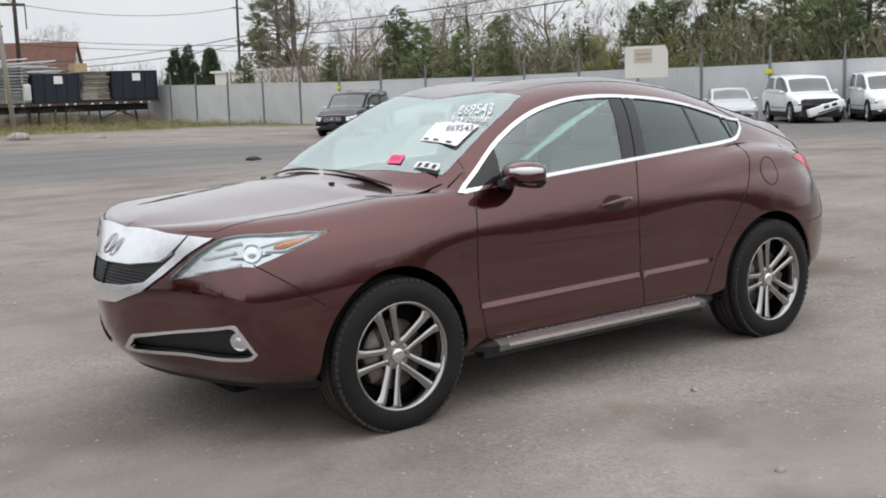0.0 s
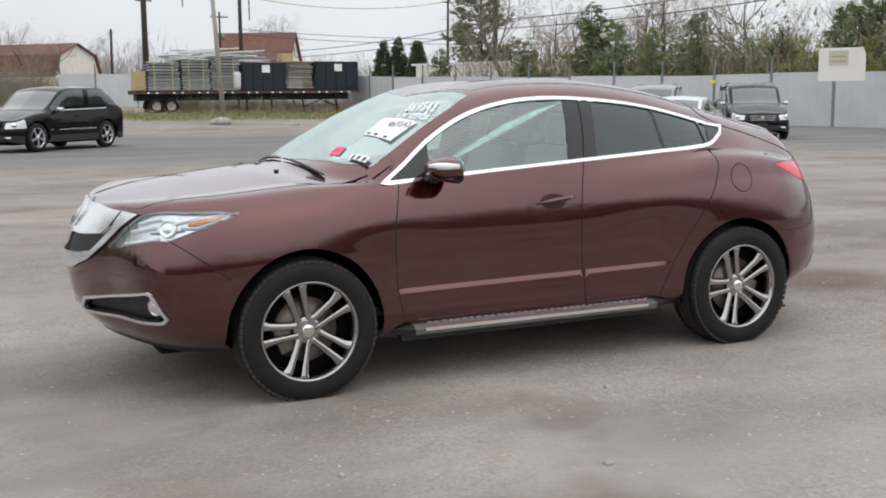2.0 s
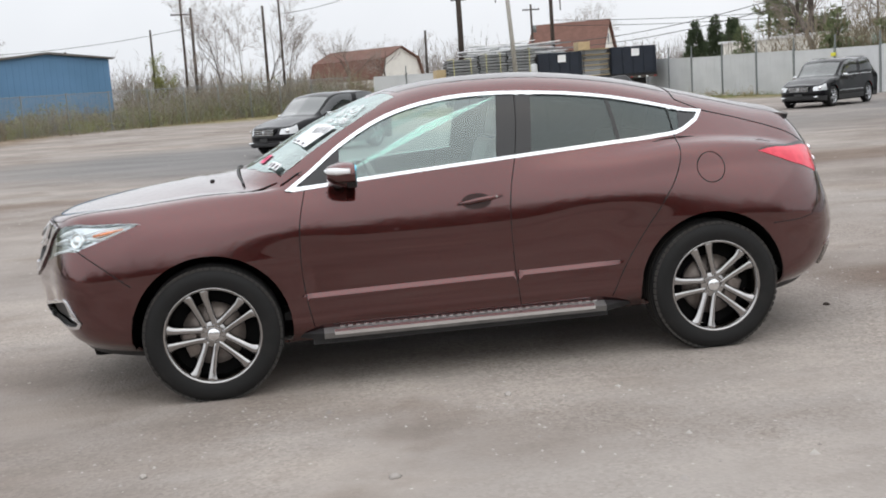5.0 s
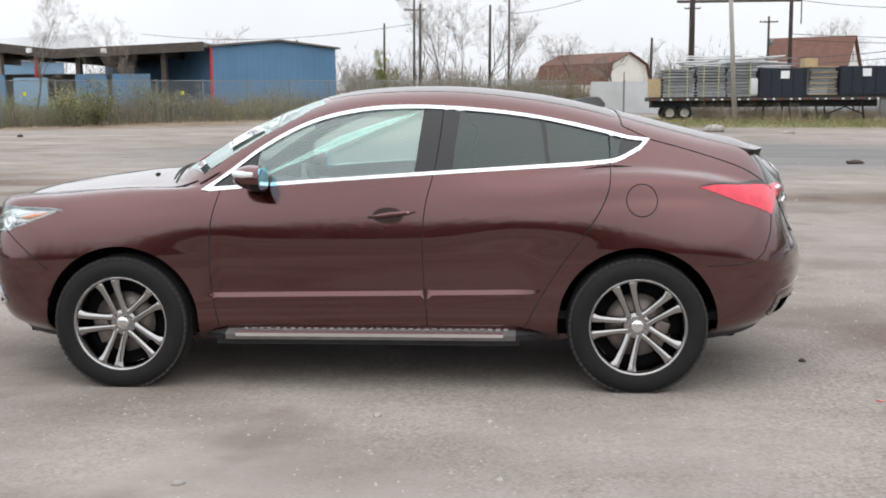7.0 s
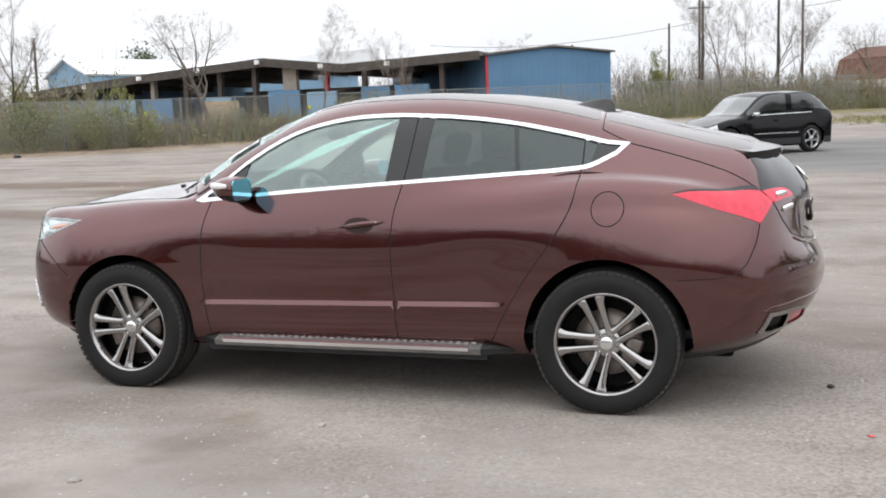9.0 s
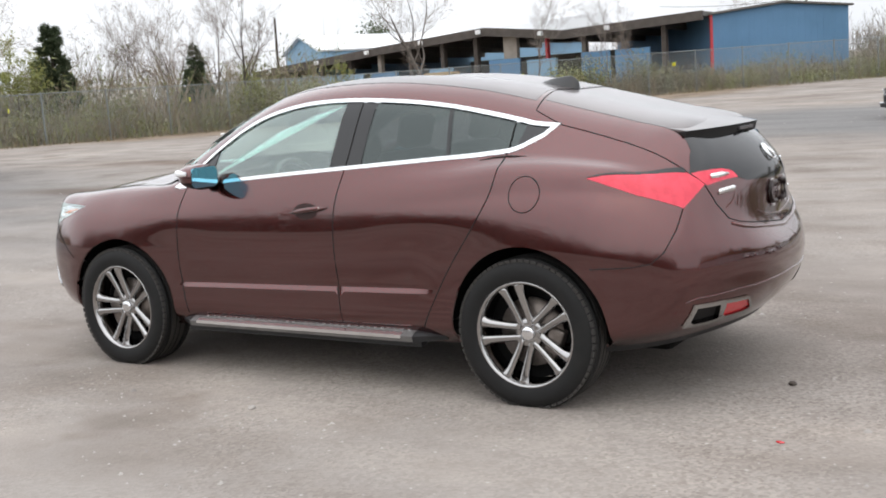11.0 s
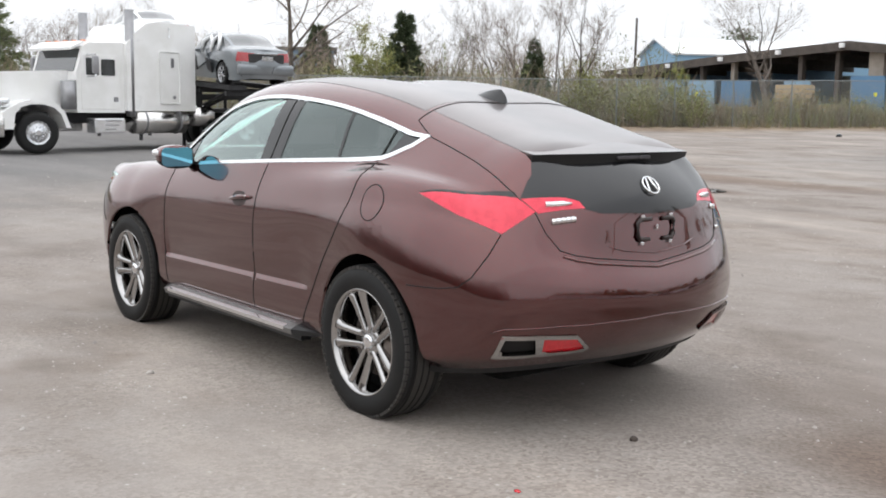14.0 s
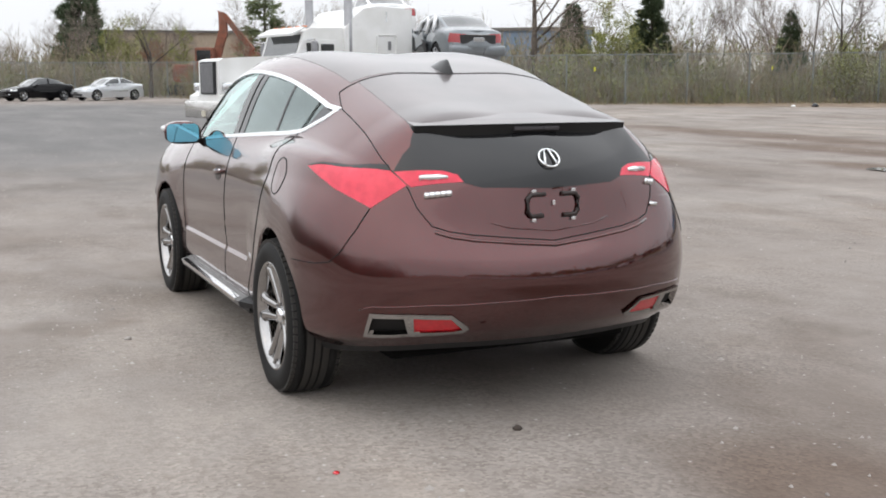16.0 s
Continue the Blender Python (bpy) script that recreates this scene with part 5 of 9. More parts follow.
PAPER_Q = [(-0.723, -0.427), (-0.650, -0.665), (-0.838, -0.700), (-0.877, -0.478)]
paper = quad_sheet("stock_paper", PAPER_Q, PAPER, "white paper sheet behind the windscreen")
for w in (0.08, 0.36, 0.70):
    q = [Vector(c) for c in PAPER_Q]
    low = [q[3].lerp(q[2], w), q[3].lerp(q[2], w + 0.14)]
    quad_sheet("ink_bar", [low[0] + Vector((0.022, 0.008)), low[1] + Vector((0.022, 0.008)), low[1] + Vector((0.008, 0.003)), low[0] + Vector((0.008, 0.003))], INK, "", 0.0035, paper, 1)
pink = quad_sheet("pink_sticker", [(-1.010, -0.411), (-0.994, -0.504), (-1.058, -0.534), (-1.075, -0.446)], PINK_PAPER, "pink sticker on the windscreen")
for k in range(3):
    quad_sheet("ink_bar", [(-1.022 + 0.004 * k, -0.438 - 0.022 * k), (-1.020 + 0.004 * k, -0.450 - 0.022 * k), (-1.052 + 0.004 * k, -0.462 - 0.022 * k), (-1.054 + 0.004 * k, -0.450 - 0.022 * k)], surface("magenta_ink", (0.6, 0.02, 0.12), 0.6), "", 0.0035, pink, 1)
sticker = quad_sheet("inspection_sticker", [(-1.013, -0.618), (-0.978, -0.735), (-1.020, -0.752), (-1.053, -0.627)], PAPER, "small white inspection stickers")
for k in range(3):
    w = Vector((0.011 * k, -0.038 * k))
    quad_sheet("ink_bar", [Vector(c) + w for c in ((-1.018, -0.634), (-1.012, -0.652), (-1.040, -0.660), (-1.046, -0.642))], INK, "", 0.0035, sticker, 1)


def written(text, start, end, up, material, label, parent, bold=0.0, off=0.003):
    """Handwriting laid onto the windscreen between two places of its base line; up is the letters' height on the glass."""
    cu = bpy.data.curves.new("writing", "FONT")
    cu.body, cu.size, cu.offset, cu.resolution_u = text, 1.0, bold, 2
    tmp = new("writing_tmp", cu)
    me = bpy.data.meshes.new_from_object(tmp.evaluated_get(bpy.context.evaluated_depsgraph_get()))
    bpy.data.objects.remove(tmp)
    bm = bmesh.new()
    bm.from_mesh(me)
    wide = max(v.co.x for v in bm.verts)
    start, end, up = Vector(start), Vector(end), Vector(up)
    for v in bm.verts:
        q = start + (end - start) * (v.co.x / wide) + up * (v.co.y / 0.7 + 0.05 * math.sin(v.co.x * 5))
        v.co = on_screen(q.x, q.y, off)
    return part("chalk_writing", bm, material, parent, label)


written("869543", (-0.632, -0.480), (-0.548, -0.648), (0.085, 0.071), CHALK, "chalked number", car)
written("key inside", (-0.701, -0.510), (-0.606, -0.684), (0.062, 0.050), CHALK, "chalked words", car)
written("869543", (-0.775, -0.557), (-0.712, -0.680), (0.044, 0.032), INK, "handwritten number", paper, 0.0, 0.0035)

# ---- wheels of the crossover ----
def make_wheel(x, s_, spin):
    """Tyre with grooved tread, five twin-spoked dark chrome rim, brake, nuts. s_: 1 left, -1 right."""
    wheel = new("wheel")
    wheel.parent = car
    wheel.matrix_basis = pose(x, -s_ * 0.862, 0.346, 0, 0, 0 if s_ == 1 else 180)
    tagged(wheel, "black tyre on a dark chrome twin-spoke rim")
    R, W = 0.366, 0.125
    prof = [(0.250, W - 0.014), (0.262, W - 0.006), (0.30, W), (0.325, W - 0.004), (0.345, W - 0.016), (0.356, W - 0.028)]
    tread = []
    for g0, g1 in ((-0.062, -0.054), (-0.022, -0.014), (0.014, 0.022), (0.054, 0.062)):
        tread += [(R, g0), (R - 0.008, g0 + 0.001), (R - 0.008, g1 - 0.001), (R, g1)]
    side_b = [(r, a) for r, a in prof]
    full = [(r, -a) for r, a in side_b] + [(R - 0.003, -0.088)] + tread + [(R - 0.003, 0.088)] + [(r, a) for r, a in side_b[::-1]]
    def settle(bm):
        """The tyre's weight on the ground: flat at the foot, with a slight bulge above it."""
        for v in bm.verts:
            low = max(0.0, -v.co.z - 0.20)
            v.co.y *= 1 + 0.9 * low * low
            v.co.z = max(v.co.z, -0.345)
        return bm

    tyre = part("tyre", settle(lathe(full, 96)), RUBBER, wheel, "black rubber tyre with a grooved tread", True)
    # shoulder blocks
    bm = bmesh.new()
    for k in range(64):
        a = 2 * math.pi * k / 64
        for sgn in (-1, 1):
            m = pose(0, 0, 0, 0, math.degrees(a), 0)
            box(R - 0.020, R - 0.0075, sgn * 0.100 - 0.011, sgn * 0.100 + 0.011, -0.0135, 0.0135, 0, bm, None)
            for v in bm.verts[-8:]:
                v.co = m @ v.co
    tagged(part("shoulder_tread", settle(bm), TREAD, tyre, "worn shoulder blocks"), "", "", "", "stuff")
    bm = lathe([(R + 0.0004, -0.053), (R + 0.0004, -0.023)], 96)
    lathe([(R + 0.0004, -0.013), (R + 0.0004, 0.013)], 96, "y", bm)
    lathe([(R + 0.0004, 0.023), (R + 0.0004, 0.053)], 96, "y", bm)
    part("tread_ribs", settle(bm), TREAD, tyre, "dusty tread ribs", True)
    profile = ((-1, 0.034), (-1, 0.016), (-0.90, 0.008), (-0.60, 0.0), (-0.2, -0.003), (0.2, -0.003), (0.60, 0.0), (0.90, 0.008), (1, 0.016), (1, 0.034))
    rim = part("rim", lathe([(0.240, 0.11), (0.232, 0.05), (0.228, -0.06), (0.236, -0.092), (0.243, -0.110), (0.250, -0.117), (0.256, -0.115), (0.256, -0.106), (0.251, -0.100)], 96), DARK_CHROME, wheel, "dark chrome rim", True)
    for k in range(5):
        for d in (-1, 1):
            bm = bmesh.new()
            rings = []
            for i in range(13):
                t = i / 12
                r = 0.040 + 0.202 * t
                c = d * (0.0205 + 0.018 * t)
                slot = 0.0125 + 0.006 * t
                open_ = 0.0205 + 0.007 * t + 0.024 * (max(0, t - 0.70) / 0.30) ** 2 + 0.010 * (max(0, 0.30 - t) / 0.30) ** 2
                y = -0.066 - 0.016 * math.sin(math.pi * t * 0.5) - 0.020 * t * t
                lo, hi = (slot, open_) if d > 0 else (open_, slot)
                rings.append([bm.verts.new((r, y + e, c + f * (hi if f > 0 else lo))) for f, e in profile])
            for p, q in zip(rings, rings[1:]):
                for j in range(len(profile)):
                    bm.faces.new((p[j], p[(j + 1) % len(profile)], q[(j + 1) % len(profile)], q[j]))
            bm.faces.new(rings[0]), bm.faces.new(rings[-1])
            bmesh.ops.transform(bm, matrix=pose(0, 0, 0, 0, spin + 72 * k, 0), verts=bm.verts)
            part("spoke", bm, DARK_CHROME, rim, "", True)
    hub = part("hub", lathe([(0.001, -0.066), (0.040, -0.066), (0.066, -0.064), (0.072, -0.058), (0.074, -0.03)], 48), DARK_CHROME, rim, "", True)
    part("centre_cap", lathe([(0.001, -0.086), (0.026, -0.085), (0.034, -0.080), (0.036, -0.062)], 32), CHROME, rim, "bright centre cap", True)
    for k in range(5):
        a = radians(spin + 36 + 72 * k)
        c = (0.056 * math.cos(a), 0, -0.056 * math.sin(a))
        part("lug_nut", rod((c[0], -0.060, c[2]), (c[0], -0.080, c[2]), 0.0125, 0.010, 12), DARK_CHROME, rim, "dark lug nut")
    part("brake_disc", lathe([(0.05, -0.03), (0.165, -0.03), (0.165, -0.008), (0.05, -0.008)], 48), BRAKE, wheel, "steel brake disc", True)
    part("backing", lathe([(0.001, 0.0), (0.229, 0.0)], 48), LINER, wheel, "dark wheel interior")
    part("caliper", box(0.085, 0.165, -0.050, 0.03, -0.07, 0.07, 0.012, None, pose(0, 0, 0, 0, 20 if x > 0 else 160, 0)), BRAKE, wheel, "grey brake caliper", True)
    return wheel


for x_ in (-1.374, 1.374):
    make_wheel(x_, 1, 108.0)
    make_wheel(x_, -1, 80.0)

# ---- other parked vehicles ----
def car_net(L, W, H, hood, belt, cowl, roof0, roof1, tail, deck, clear=0.24, nose=0.75, tumble=0.16):
    """Lengthwise lines of a simpler car (front at -x): sill, flank, belt, roof edge, middle."""
    h, f, r = W / 2, -L / 2, L / 2
    xs = [f, f + 0.06, f + 0.28, f + 0.85, cowl, roof0, (roof0 + roof1) / 2, roof1, tail, r - 0.22, r - 0.05, r]
    wide = [0.0, 0.55, 0.88, 0.98, 1.0, 1.0, 1.0, 0.99, 0.96, 0.86, 0.52, 0.0]
    low = [[x, h * w * 0.97, clear + (0.05 if i in (0, 1, 10, 11) else 0)] for i, (x, w) in enumerate(zip(xs, wide))]
    flank = [[x + (-0.03 if i < 2 else 0.03 if i > 9 else 0), h * w, 0.62] for i, (x, w) in enumerate(zip(xs, wide))]
    top_z = [nose, nose + 0.02, nose + 0.06, hood - 0.06, belt - 0.04, belt, belt + 0.02, belt + 0.05, deck - 0.02, deck - 0.06, deck - 0.08, deck - 0.08]
    shoulder = [[x + (0.10 if i < 2 else -0.06 if i > 9 else 0), h * w * (0.93 if 3 < i < 9 else 0.90), z] for i, (x, w, z) in enumerate(zip(xs, wide, top_z))]
    edge_w = [0.0, 0.35, 0.62, 0.72, 0.82, 1 - tumble * 1.75, 1 - tumble * 1.8, 1 - tumble * 2.0, 0.70, 0.62, 0.35, 0.0]
    edge_z = [nose + 0.02, nose + 0.06, nose + 0.10, hood - 0.03, hood + 0.04, H - 0.10, H - 0.05, H - 0.10, deck + 0.03, deck, deck - 0.03, deck - 0.05]
    edge_x = [f + 0.12, f + 0.15, f + 0.34, f + 0.9, cowl, roof0, (roof0 + roof1) / 2, roof1, tail, r - 0.2, r - 0.12, r - 0.10]
    edge = [[x, h * w, z] for x, w, z in zip(edge_x, edge_w, edge_z)]
    mid_z = [nose + 0.03, nose + 0.07, nose + 0.13, hood, hood + 0.06, H - 0.05, H, H - 0.04, deck + 0.05, deck + 0.02, deck, deck - 0.02]
    mid_x = [f + 0.13, f + 0.17, f + 0.36, f + 0.9, cowl - 0.12, roof0 - 0.08, (roof0 + roof1) / 2, roof1 + 0.05, tail + 0.08, r - 0.16, r - 0.10, r - 0.08]
    mid = [[x, 0.0, z] for x, z in zip(mid_x, mid_z)]
    return [np.array(q, float) for q in (low, flank, shoulder, edge, mid)]


RIM_SILVER = surface("silver_alloy", (0.62, 0.63, 0.65), 0.25, 0.9, 0.08, 20, 200)
FAR_GLASS = surface("far_car_glass", (0.02, 0.024, 0.026), 0.05, 0, 0.15, 3, 90, 0, 1.0, coat_ior=1.6)
FAR_SCREEN = surface("far_windscreen_glass", (0.05, 0.058, 0.056), 0.04, 0, 0.1, 3, 90, 0, 1.0, coat_ior=1.75)
HEAD_LENS = surface("clear_lamp_cover", (0.62, 0.64, 0.65), 0.12, 0.3, 0.15, 12, 60, 0, 1.0)
GRILLE_BAR = surface("bright_grille_bar", (0.7, 0.71, 0.72), 0.2, 0.9, 0.06)
TAIL_RED = surface("tail_red", (0.36, 0.015, 0.02), 0.2, 0, 0.15, 30, 200, 0, 0.7)
BUMPER_BLACK = surface("grained_bumper", (0.03, 0.03, 0.031), 0.6, 0, 0.15, 12, 200, 0.0008)
WHITE_CAR = surface("white_car_paint", (0.80, 0.81, 0.81), 0.3, 0, 0.05, 4, 200, 0, 0.8)
SILVER_CAR = surface("silver_car_paint", (0.55, 0.57, 0.59), 0.3, 0.5, 0.05, 4, 600, 0, 0.9)
BLACK_CAR = surface("black_car_paint", (0.004, 0.004, 0.005), 0.3, 0.0, 0.1, 4, 600, 0, 0.8, coat_ior=1.35, gloss_level=0.05)
GREY_CAR = surface("grey_car_paint", (0.20, 0.22, 0.235), 0.3, 0.5, 0.06, 4, 600, 0, 0.9)


def small_wheel(parent, x, y, r, s_):
    wheel = new("wheel")
    wheel.parent = parent
    wheel.matrix_basis = pose(x, y, r, 0, 0, 0 if s_ == 1 else 180)
    w = 0.11
    part("tyre", lathe([(r * 0.68, w - 0.01), (r * 0.78, w), (r * 0.93, w - 0.01), (r, w - 0.04), (r, -w + 0.04), (r * 0.93, -w + 0.01), (r * 0.78, -w), (r * 0.68, -w + 0.01)], 32), RUBBER, wheel, "black tyre", True)
    rim = part("rim", lathe([(r * 0.60, 0.05), (r * 0.62, -w + 0.04), (r * 0.68, -w + 0.004), (r * 0.70, -w + 0.012)], 32), RIM_SILVER, wheel, "silver alloy rim", True)
    for k in range(5):
        bm = box(r * 0.10, r * 0.66, -w + 0.01, -w + 0.035, -r * 0.085, r * 0.085, 0.004, None, None)
        bmesh.ops.transform(bm, matrix=pose(0, 0, 0, 0, 90 + 72 * k, 0), verts=bm.verts)
        part("spoke", bm, RIM_SILVER, rim)
    part("hub", lathe([(0.001, -w - 0.002), (r * 0.16, -w), (r * 0.18, -w + 0.03)], 16), RIM_SILVER, rim, "", True)
    part("brake", lathe([(0.001, -0.01), (r * 0.6, -0.01)], 24), LINER, wheel)
    return wheel


def pieces_of_mesh(name, bm, material, parent, label="", smooth=False):
    """Each connected patch of a mesh as a part of its own."""
    left = set(bm.faces)
    while left:
        todo, patch = [left.pop()], []
        while todo:
            f = todo.pop()
            patch.append(f)
            for e in f.edges:
                for g in e.link_faces:
                    if g in left:
                        left.discard(g)
                        todo.append(g)
        one, seen = bmesh.new(), {}
        for f in patch:
            one.faces.new([seen.setdefault(v, one.verts.new(v.co)) if v not in seen else seen[v] for v in f.verts])
        part(name, one, material, parent, label, smooth)
    bm.free()


def parked_car(name, label, category, paint, at, turn, L, W, H, hood, belt, cowl, roof0, roof1, tail, deck, axle_f, axle_r, wheel_r=0.34, suv=False, rails=False, group="", crashed=False, z=None, lamps_amber=False, grille_kind="bars"):
    ob = thing(name, label, category, group, (at[0], at[1], lift(*at) if z is None else z), turn)
    net = car_net(L, W, H, hood, belt, cowl, roof0, roof1, tail, deck, 0.26 if suv else 0.19, 0.78 if suv else 0.62, 0.10 if suv else 0.15)
    n_s, n_l, k_u, k_v = 12, 5, 12, 10
    grid = []
    for a in range((n_s - 1) * k_u + 1):
        u = a / k_u
        col = np.array([spline(line, u, line[1] * MIRROR_Y if j < 4 else None, line[-2] * MIRROR_Y if j < 4 else None) for j, line in enumerate(net)])
        row = [spline(col, b / k_v, None, col[-2] * MIRROR_Y) for b in range((n_l - 1) * k_v + 1)]
        for b in range(3 * k_v, len(row)):
            s = (b - 3 * k_v) / k_v
            row[b] = col[3] * (1 - s) + col[4] * s
            row[b][2] = col[3][2] + (col[4][2] - col[3][2]) * math.sin(s * math.pi / 2)
        for q in row:
            q[1] = max(q[1], 0.0)
        grid.append(row)
    arch_r = wheel_r * 1.13
    groups = {}
    for a in range((n_s - 1) * k_u):
        for b in range((n_l - 1) * k_v):
            u, v = (a + 0.5) / k_u, (b + 0.5) / k_v
            c = (grid[a][b] + grid[a + 1][b + 1]) / 2
            kind = "body"
            if v < 2.2 and c[1] > W * 0.34 and min(math.hypot(c[0] - axle_f, c[2] - wheel_r), math.hypot(c[0] - axle_r, c[2] - wheel_r)) < arch_r:
                kind = "hole"
            elif 2.15 < v < 2.9 and 4.25 < u < 7.75 and not 5.85 < u < 6.05:
                kind = "side_glass"
            elif v > 3.14 and 4.12 < u < 4.84:
                kind = "windscreen"
            elif v > 3.05 and 7.08 < u < 7.85:
                kind = "rear_glass"
            elif suv and 7.08 < u < 7.7 and 2.3 < v <= 3.05:
                kind = "rear_glass"
            elif 1.05 < u < 2.45 and 1.08 < v < 1.92:
                kind = "headlamp"
            elif 8.95 < u < 10.25 and (0.95 if suv else 1.15) < v < 1.9:
                kind = "tail_lamp"
            elif v < 0.55:
                kind = "lower_trim"
            groups.setdefault(kind, []).append((a, b))
    for kind, cells in groups.items():
        if kind == "hole":
            continue
        bm = bmesh.new()
        for s_ in (1, -1):
            seen = {}
            def vert(i, j):
                if (i, j) not in seen:
                    p = grid[i][j]
                    seen[(i, j)] = bm.verts.new((p[0], -s_ * p[1], p[2]))
                return seen[(i, j)]
            for a, b in cells:
                f = [vert(a, b), vert(a + 1, b), vert(a + 1, b + 1), vert(a, b + 1)]
                try:
                    bm.faces.new(f)
                except ValueError:
                    pass
        bmesh.ops.remove_doubles(bm, verts=bm.verts, dist=0.0005)
        pieces_of_mesh(kind, bm, {"body": paint, "lower_trim": BUMPER_BLACK if suv else paint, "headlamp": HEAD_LENS, "tail_lamp": TAIL_RED}.get(kind, FAR_SCREEN if kind == "windscreen" else FAR_GLASS), ob, {"body": "", "lower_trim": "dark lower trim", "headlamp": "clear headlamp", "tail_lamp": "red tail lamp"}.get(kind, "dark glass"), True)
    half = W / 2
    for x in (axle_f, axle_r):
        for s_ in (1, -1):
            small_wheel(ob, x, -s_ * (half - 0.12), wheel_r, s_)
            bm = bmesh.new()
            ring = [bm.verts.new((x + arch_r * 1.04 * math.cos(t), -s_ * (half - 0.26), wheel_r + arch_r * 1.04 * math.sin(t))) for t in [radians(-15 + 210 * k / 20) for k in range(21)]]
            out = [bm.verts.new((v.co.x, -s_ * (half - 0.03), v.co.z)) for v in ring]
            for i in range(20):
                bm.faces.new((ring[i], ring[i + 1], out[i + 1], out[i]))
            bm.faces.new(ring)
            part("wheel_well", bm, LINER, ob, "dark wheel arch")
    f = -L / 2
    nz = 0.78 if suv else 0.62
    part("underbody", box(f + 0.3, L / 2 - 0.3, -half + 0.3, half - 0.3, 0.2, 0.45), LINER, ob, "dark underbody")
    # face: grille, lamps, bumper mouth
    if grille_kind == "bars":
        gr = part("grille", prism([(-0.36, nz - 0.18), (0.36, nz - 0.18), (0.42, nz + 0.02), (-0.42, nz + 0.02)], f - 0.03, f + 0.16, "yz"), PLASTIC, ob, "dark grille with bright bars")
        for k in range(3):
            part("grille_bar", box(f - 0.045, f - 0.025, -0.38 - 0.012 * k, 0.38 + 0.012 * k, nz - 0.15 + 0.062 * k, nz - 0.125 + 0.062 * k, 0.004), GRILLE_BAR, gr)
        part("badge", box(f - 0.06, f - 0.04, -0.05, 0.05, nz - 0.13, nz - 0.03, 0.02), GRILLE_BAR, gr, "round badge")
    else:
        gr = part("grille", prism([(-0.22, nz - 0.10), (0.22, nz - 0.10), (0.26, nz + 0.0), (-0.26, nz + 0.0)], f - 0.02, f + 0.10, "yz"), PLASTIC, ob, "small dark grille")
    for s_ in (1, -1):
        c_ = grid[int(1.75 * k_u)][int(1.5 * k_v)]
        part("lamp_bowl", lathe([(0.001, 0.03), (0.04, 0.02), (0.065, 0.0)], 16, "z", None), CHROME, ob, "round chrome lamp bowl", True).matrix_basis = pose(c_[0] - 0.035, -s_ * (c_[1] + 0.012), c_[2], 0, -90, s_ * 40)
        part("fog_lamp", box(f + 0.02, f + 0.12, -s_ * half * 0.66 - 0.10, -s_ * half * 0.66 + 0.10, 0.37, 0.43, 0.02), LAMP_SILVER, ob, "slim bright fog lamp", True)
        bm = box(-0.07, 0.07, -0.09, 0.09, -0.06, 0.06, 0.035, None, pose(cowl + 0.42, -s_ * (half + 0.07), belt + 0.03, 0, 0, 0))
        part("door_mirror", bm, GRILLE_BAR if suv and paint is BLACK_CAR else paint, ob, "", True)
        part("door_handle", box(0.05, 0.2, -s_ * half * 0.995 - 0.012, -s_ * half * 0.995 + 0.012, belt - 0.16, belt - 0.13, 0.005), paint, ob)
        part("side_strip", box(axle_f + 0.5, axle_r - 0.5, -s_ * (half - 0.005) - 0.008, -s_ * (half - 0.005) + 0.008, 0.57, 0.60, 0.004), GRILLE_BAR if suv and paint is BLACK_CAR else BUMPER_BLACK, ob, "thin side strip")
        part("window_strip", tube([(cowl + 0.35, -s_ * half * 0.955, belt + 0.005), (0.0, -s_ * half * 0.965, belt + 0.02), (roof1 - 0.1, -s_ * half * 0.95, belt + 0.05)], 0.012, 5), CHROME if suv else BUMPER_BLACK, ob, "trim under the side windows")
        if rails:
            part("roof_rail", tube([(roof0 + 0.25, -s_ * half * 0.70, H - 0.06), (roof0 + 0.40, -s_ * half * 0.70, H + 0.035), (0.3, -s_ * half * 0.68, H + 0.055), (roof1 - 0.15, -s_ * half * 0.66, H + 0.035), (roof1 - 0.02, -s_ * half * 0.65, H - 0.05)], 0.018, 6), DARK_CHROME, ob, "roof rail", True)
    part("bumper_mouth", box(f - 0.045, f + 0.1, -half * 0.62, half * 0.62, 0.30, 0.42, 0.03), PLASTIC, ob, "dark lower grille")
    part("plate", box(f - 0.065, f - 0.04, -0.16, 0.16, 0.44, 0.54, 0.004), BUMPER_BLACK, ob, "dark plate holder")
    part("rear_plate", box(L / 2 + 0.0, L / 2 + 0.035, -0.16, 0.16, deck - 0.30, deck - 0.19, 0.004), GRILLE_BAR, ob, "plain rear plate")
    if crashed:
        part("engine_bay", box(f - 0.05, f + 0.35, -0.50, 0.86, 0.44, 0.90, 0.10, None, pose(0, 0, 0, 0, 0, 4)), BUMPER_BLACK, ob, "torn-open dark engine bay")
        part("lower_wreckage", box(f - 0.02, f + 0.40, -0.70, 0.80, 0.22, 0.48, 0.08), BUMPER_BLACK, ob, "dark broken lower front")
        slip = pose(f - 0.12, -0.12, 0.56, -15, 8, 5)
        bm = box(-0.10, 0.10, -0.72, 0.74, -0.17, 0.15, 0.07, None, slip)
        torn = part("hanging_bumper", bm, paint, ob, "broken white bumper hanging askew", True)
        for y_ in (-0.30, 0.02):
            part("grille", box(-0.112, -0.05, y_ - 0.11, y_ + 0.11, -0.03, 0.09, 0.03, None, slip), PLASTIC, torn, "dark oval grille half", True)
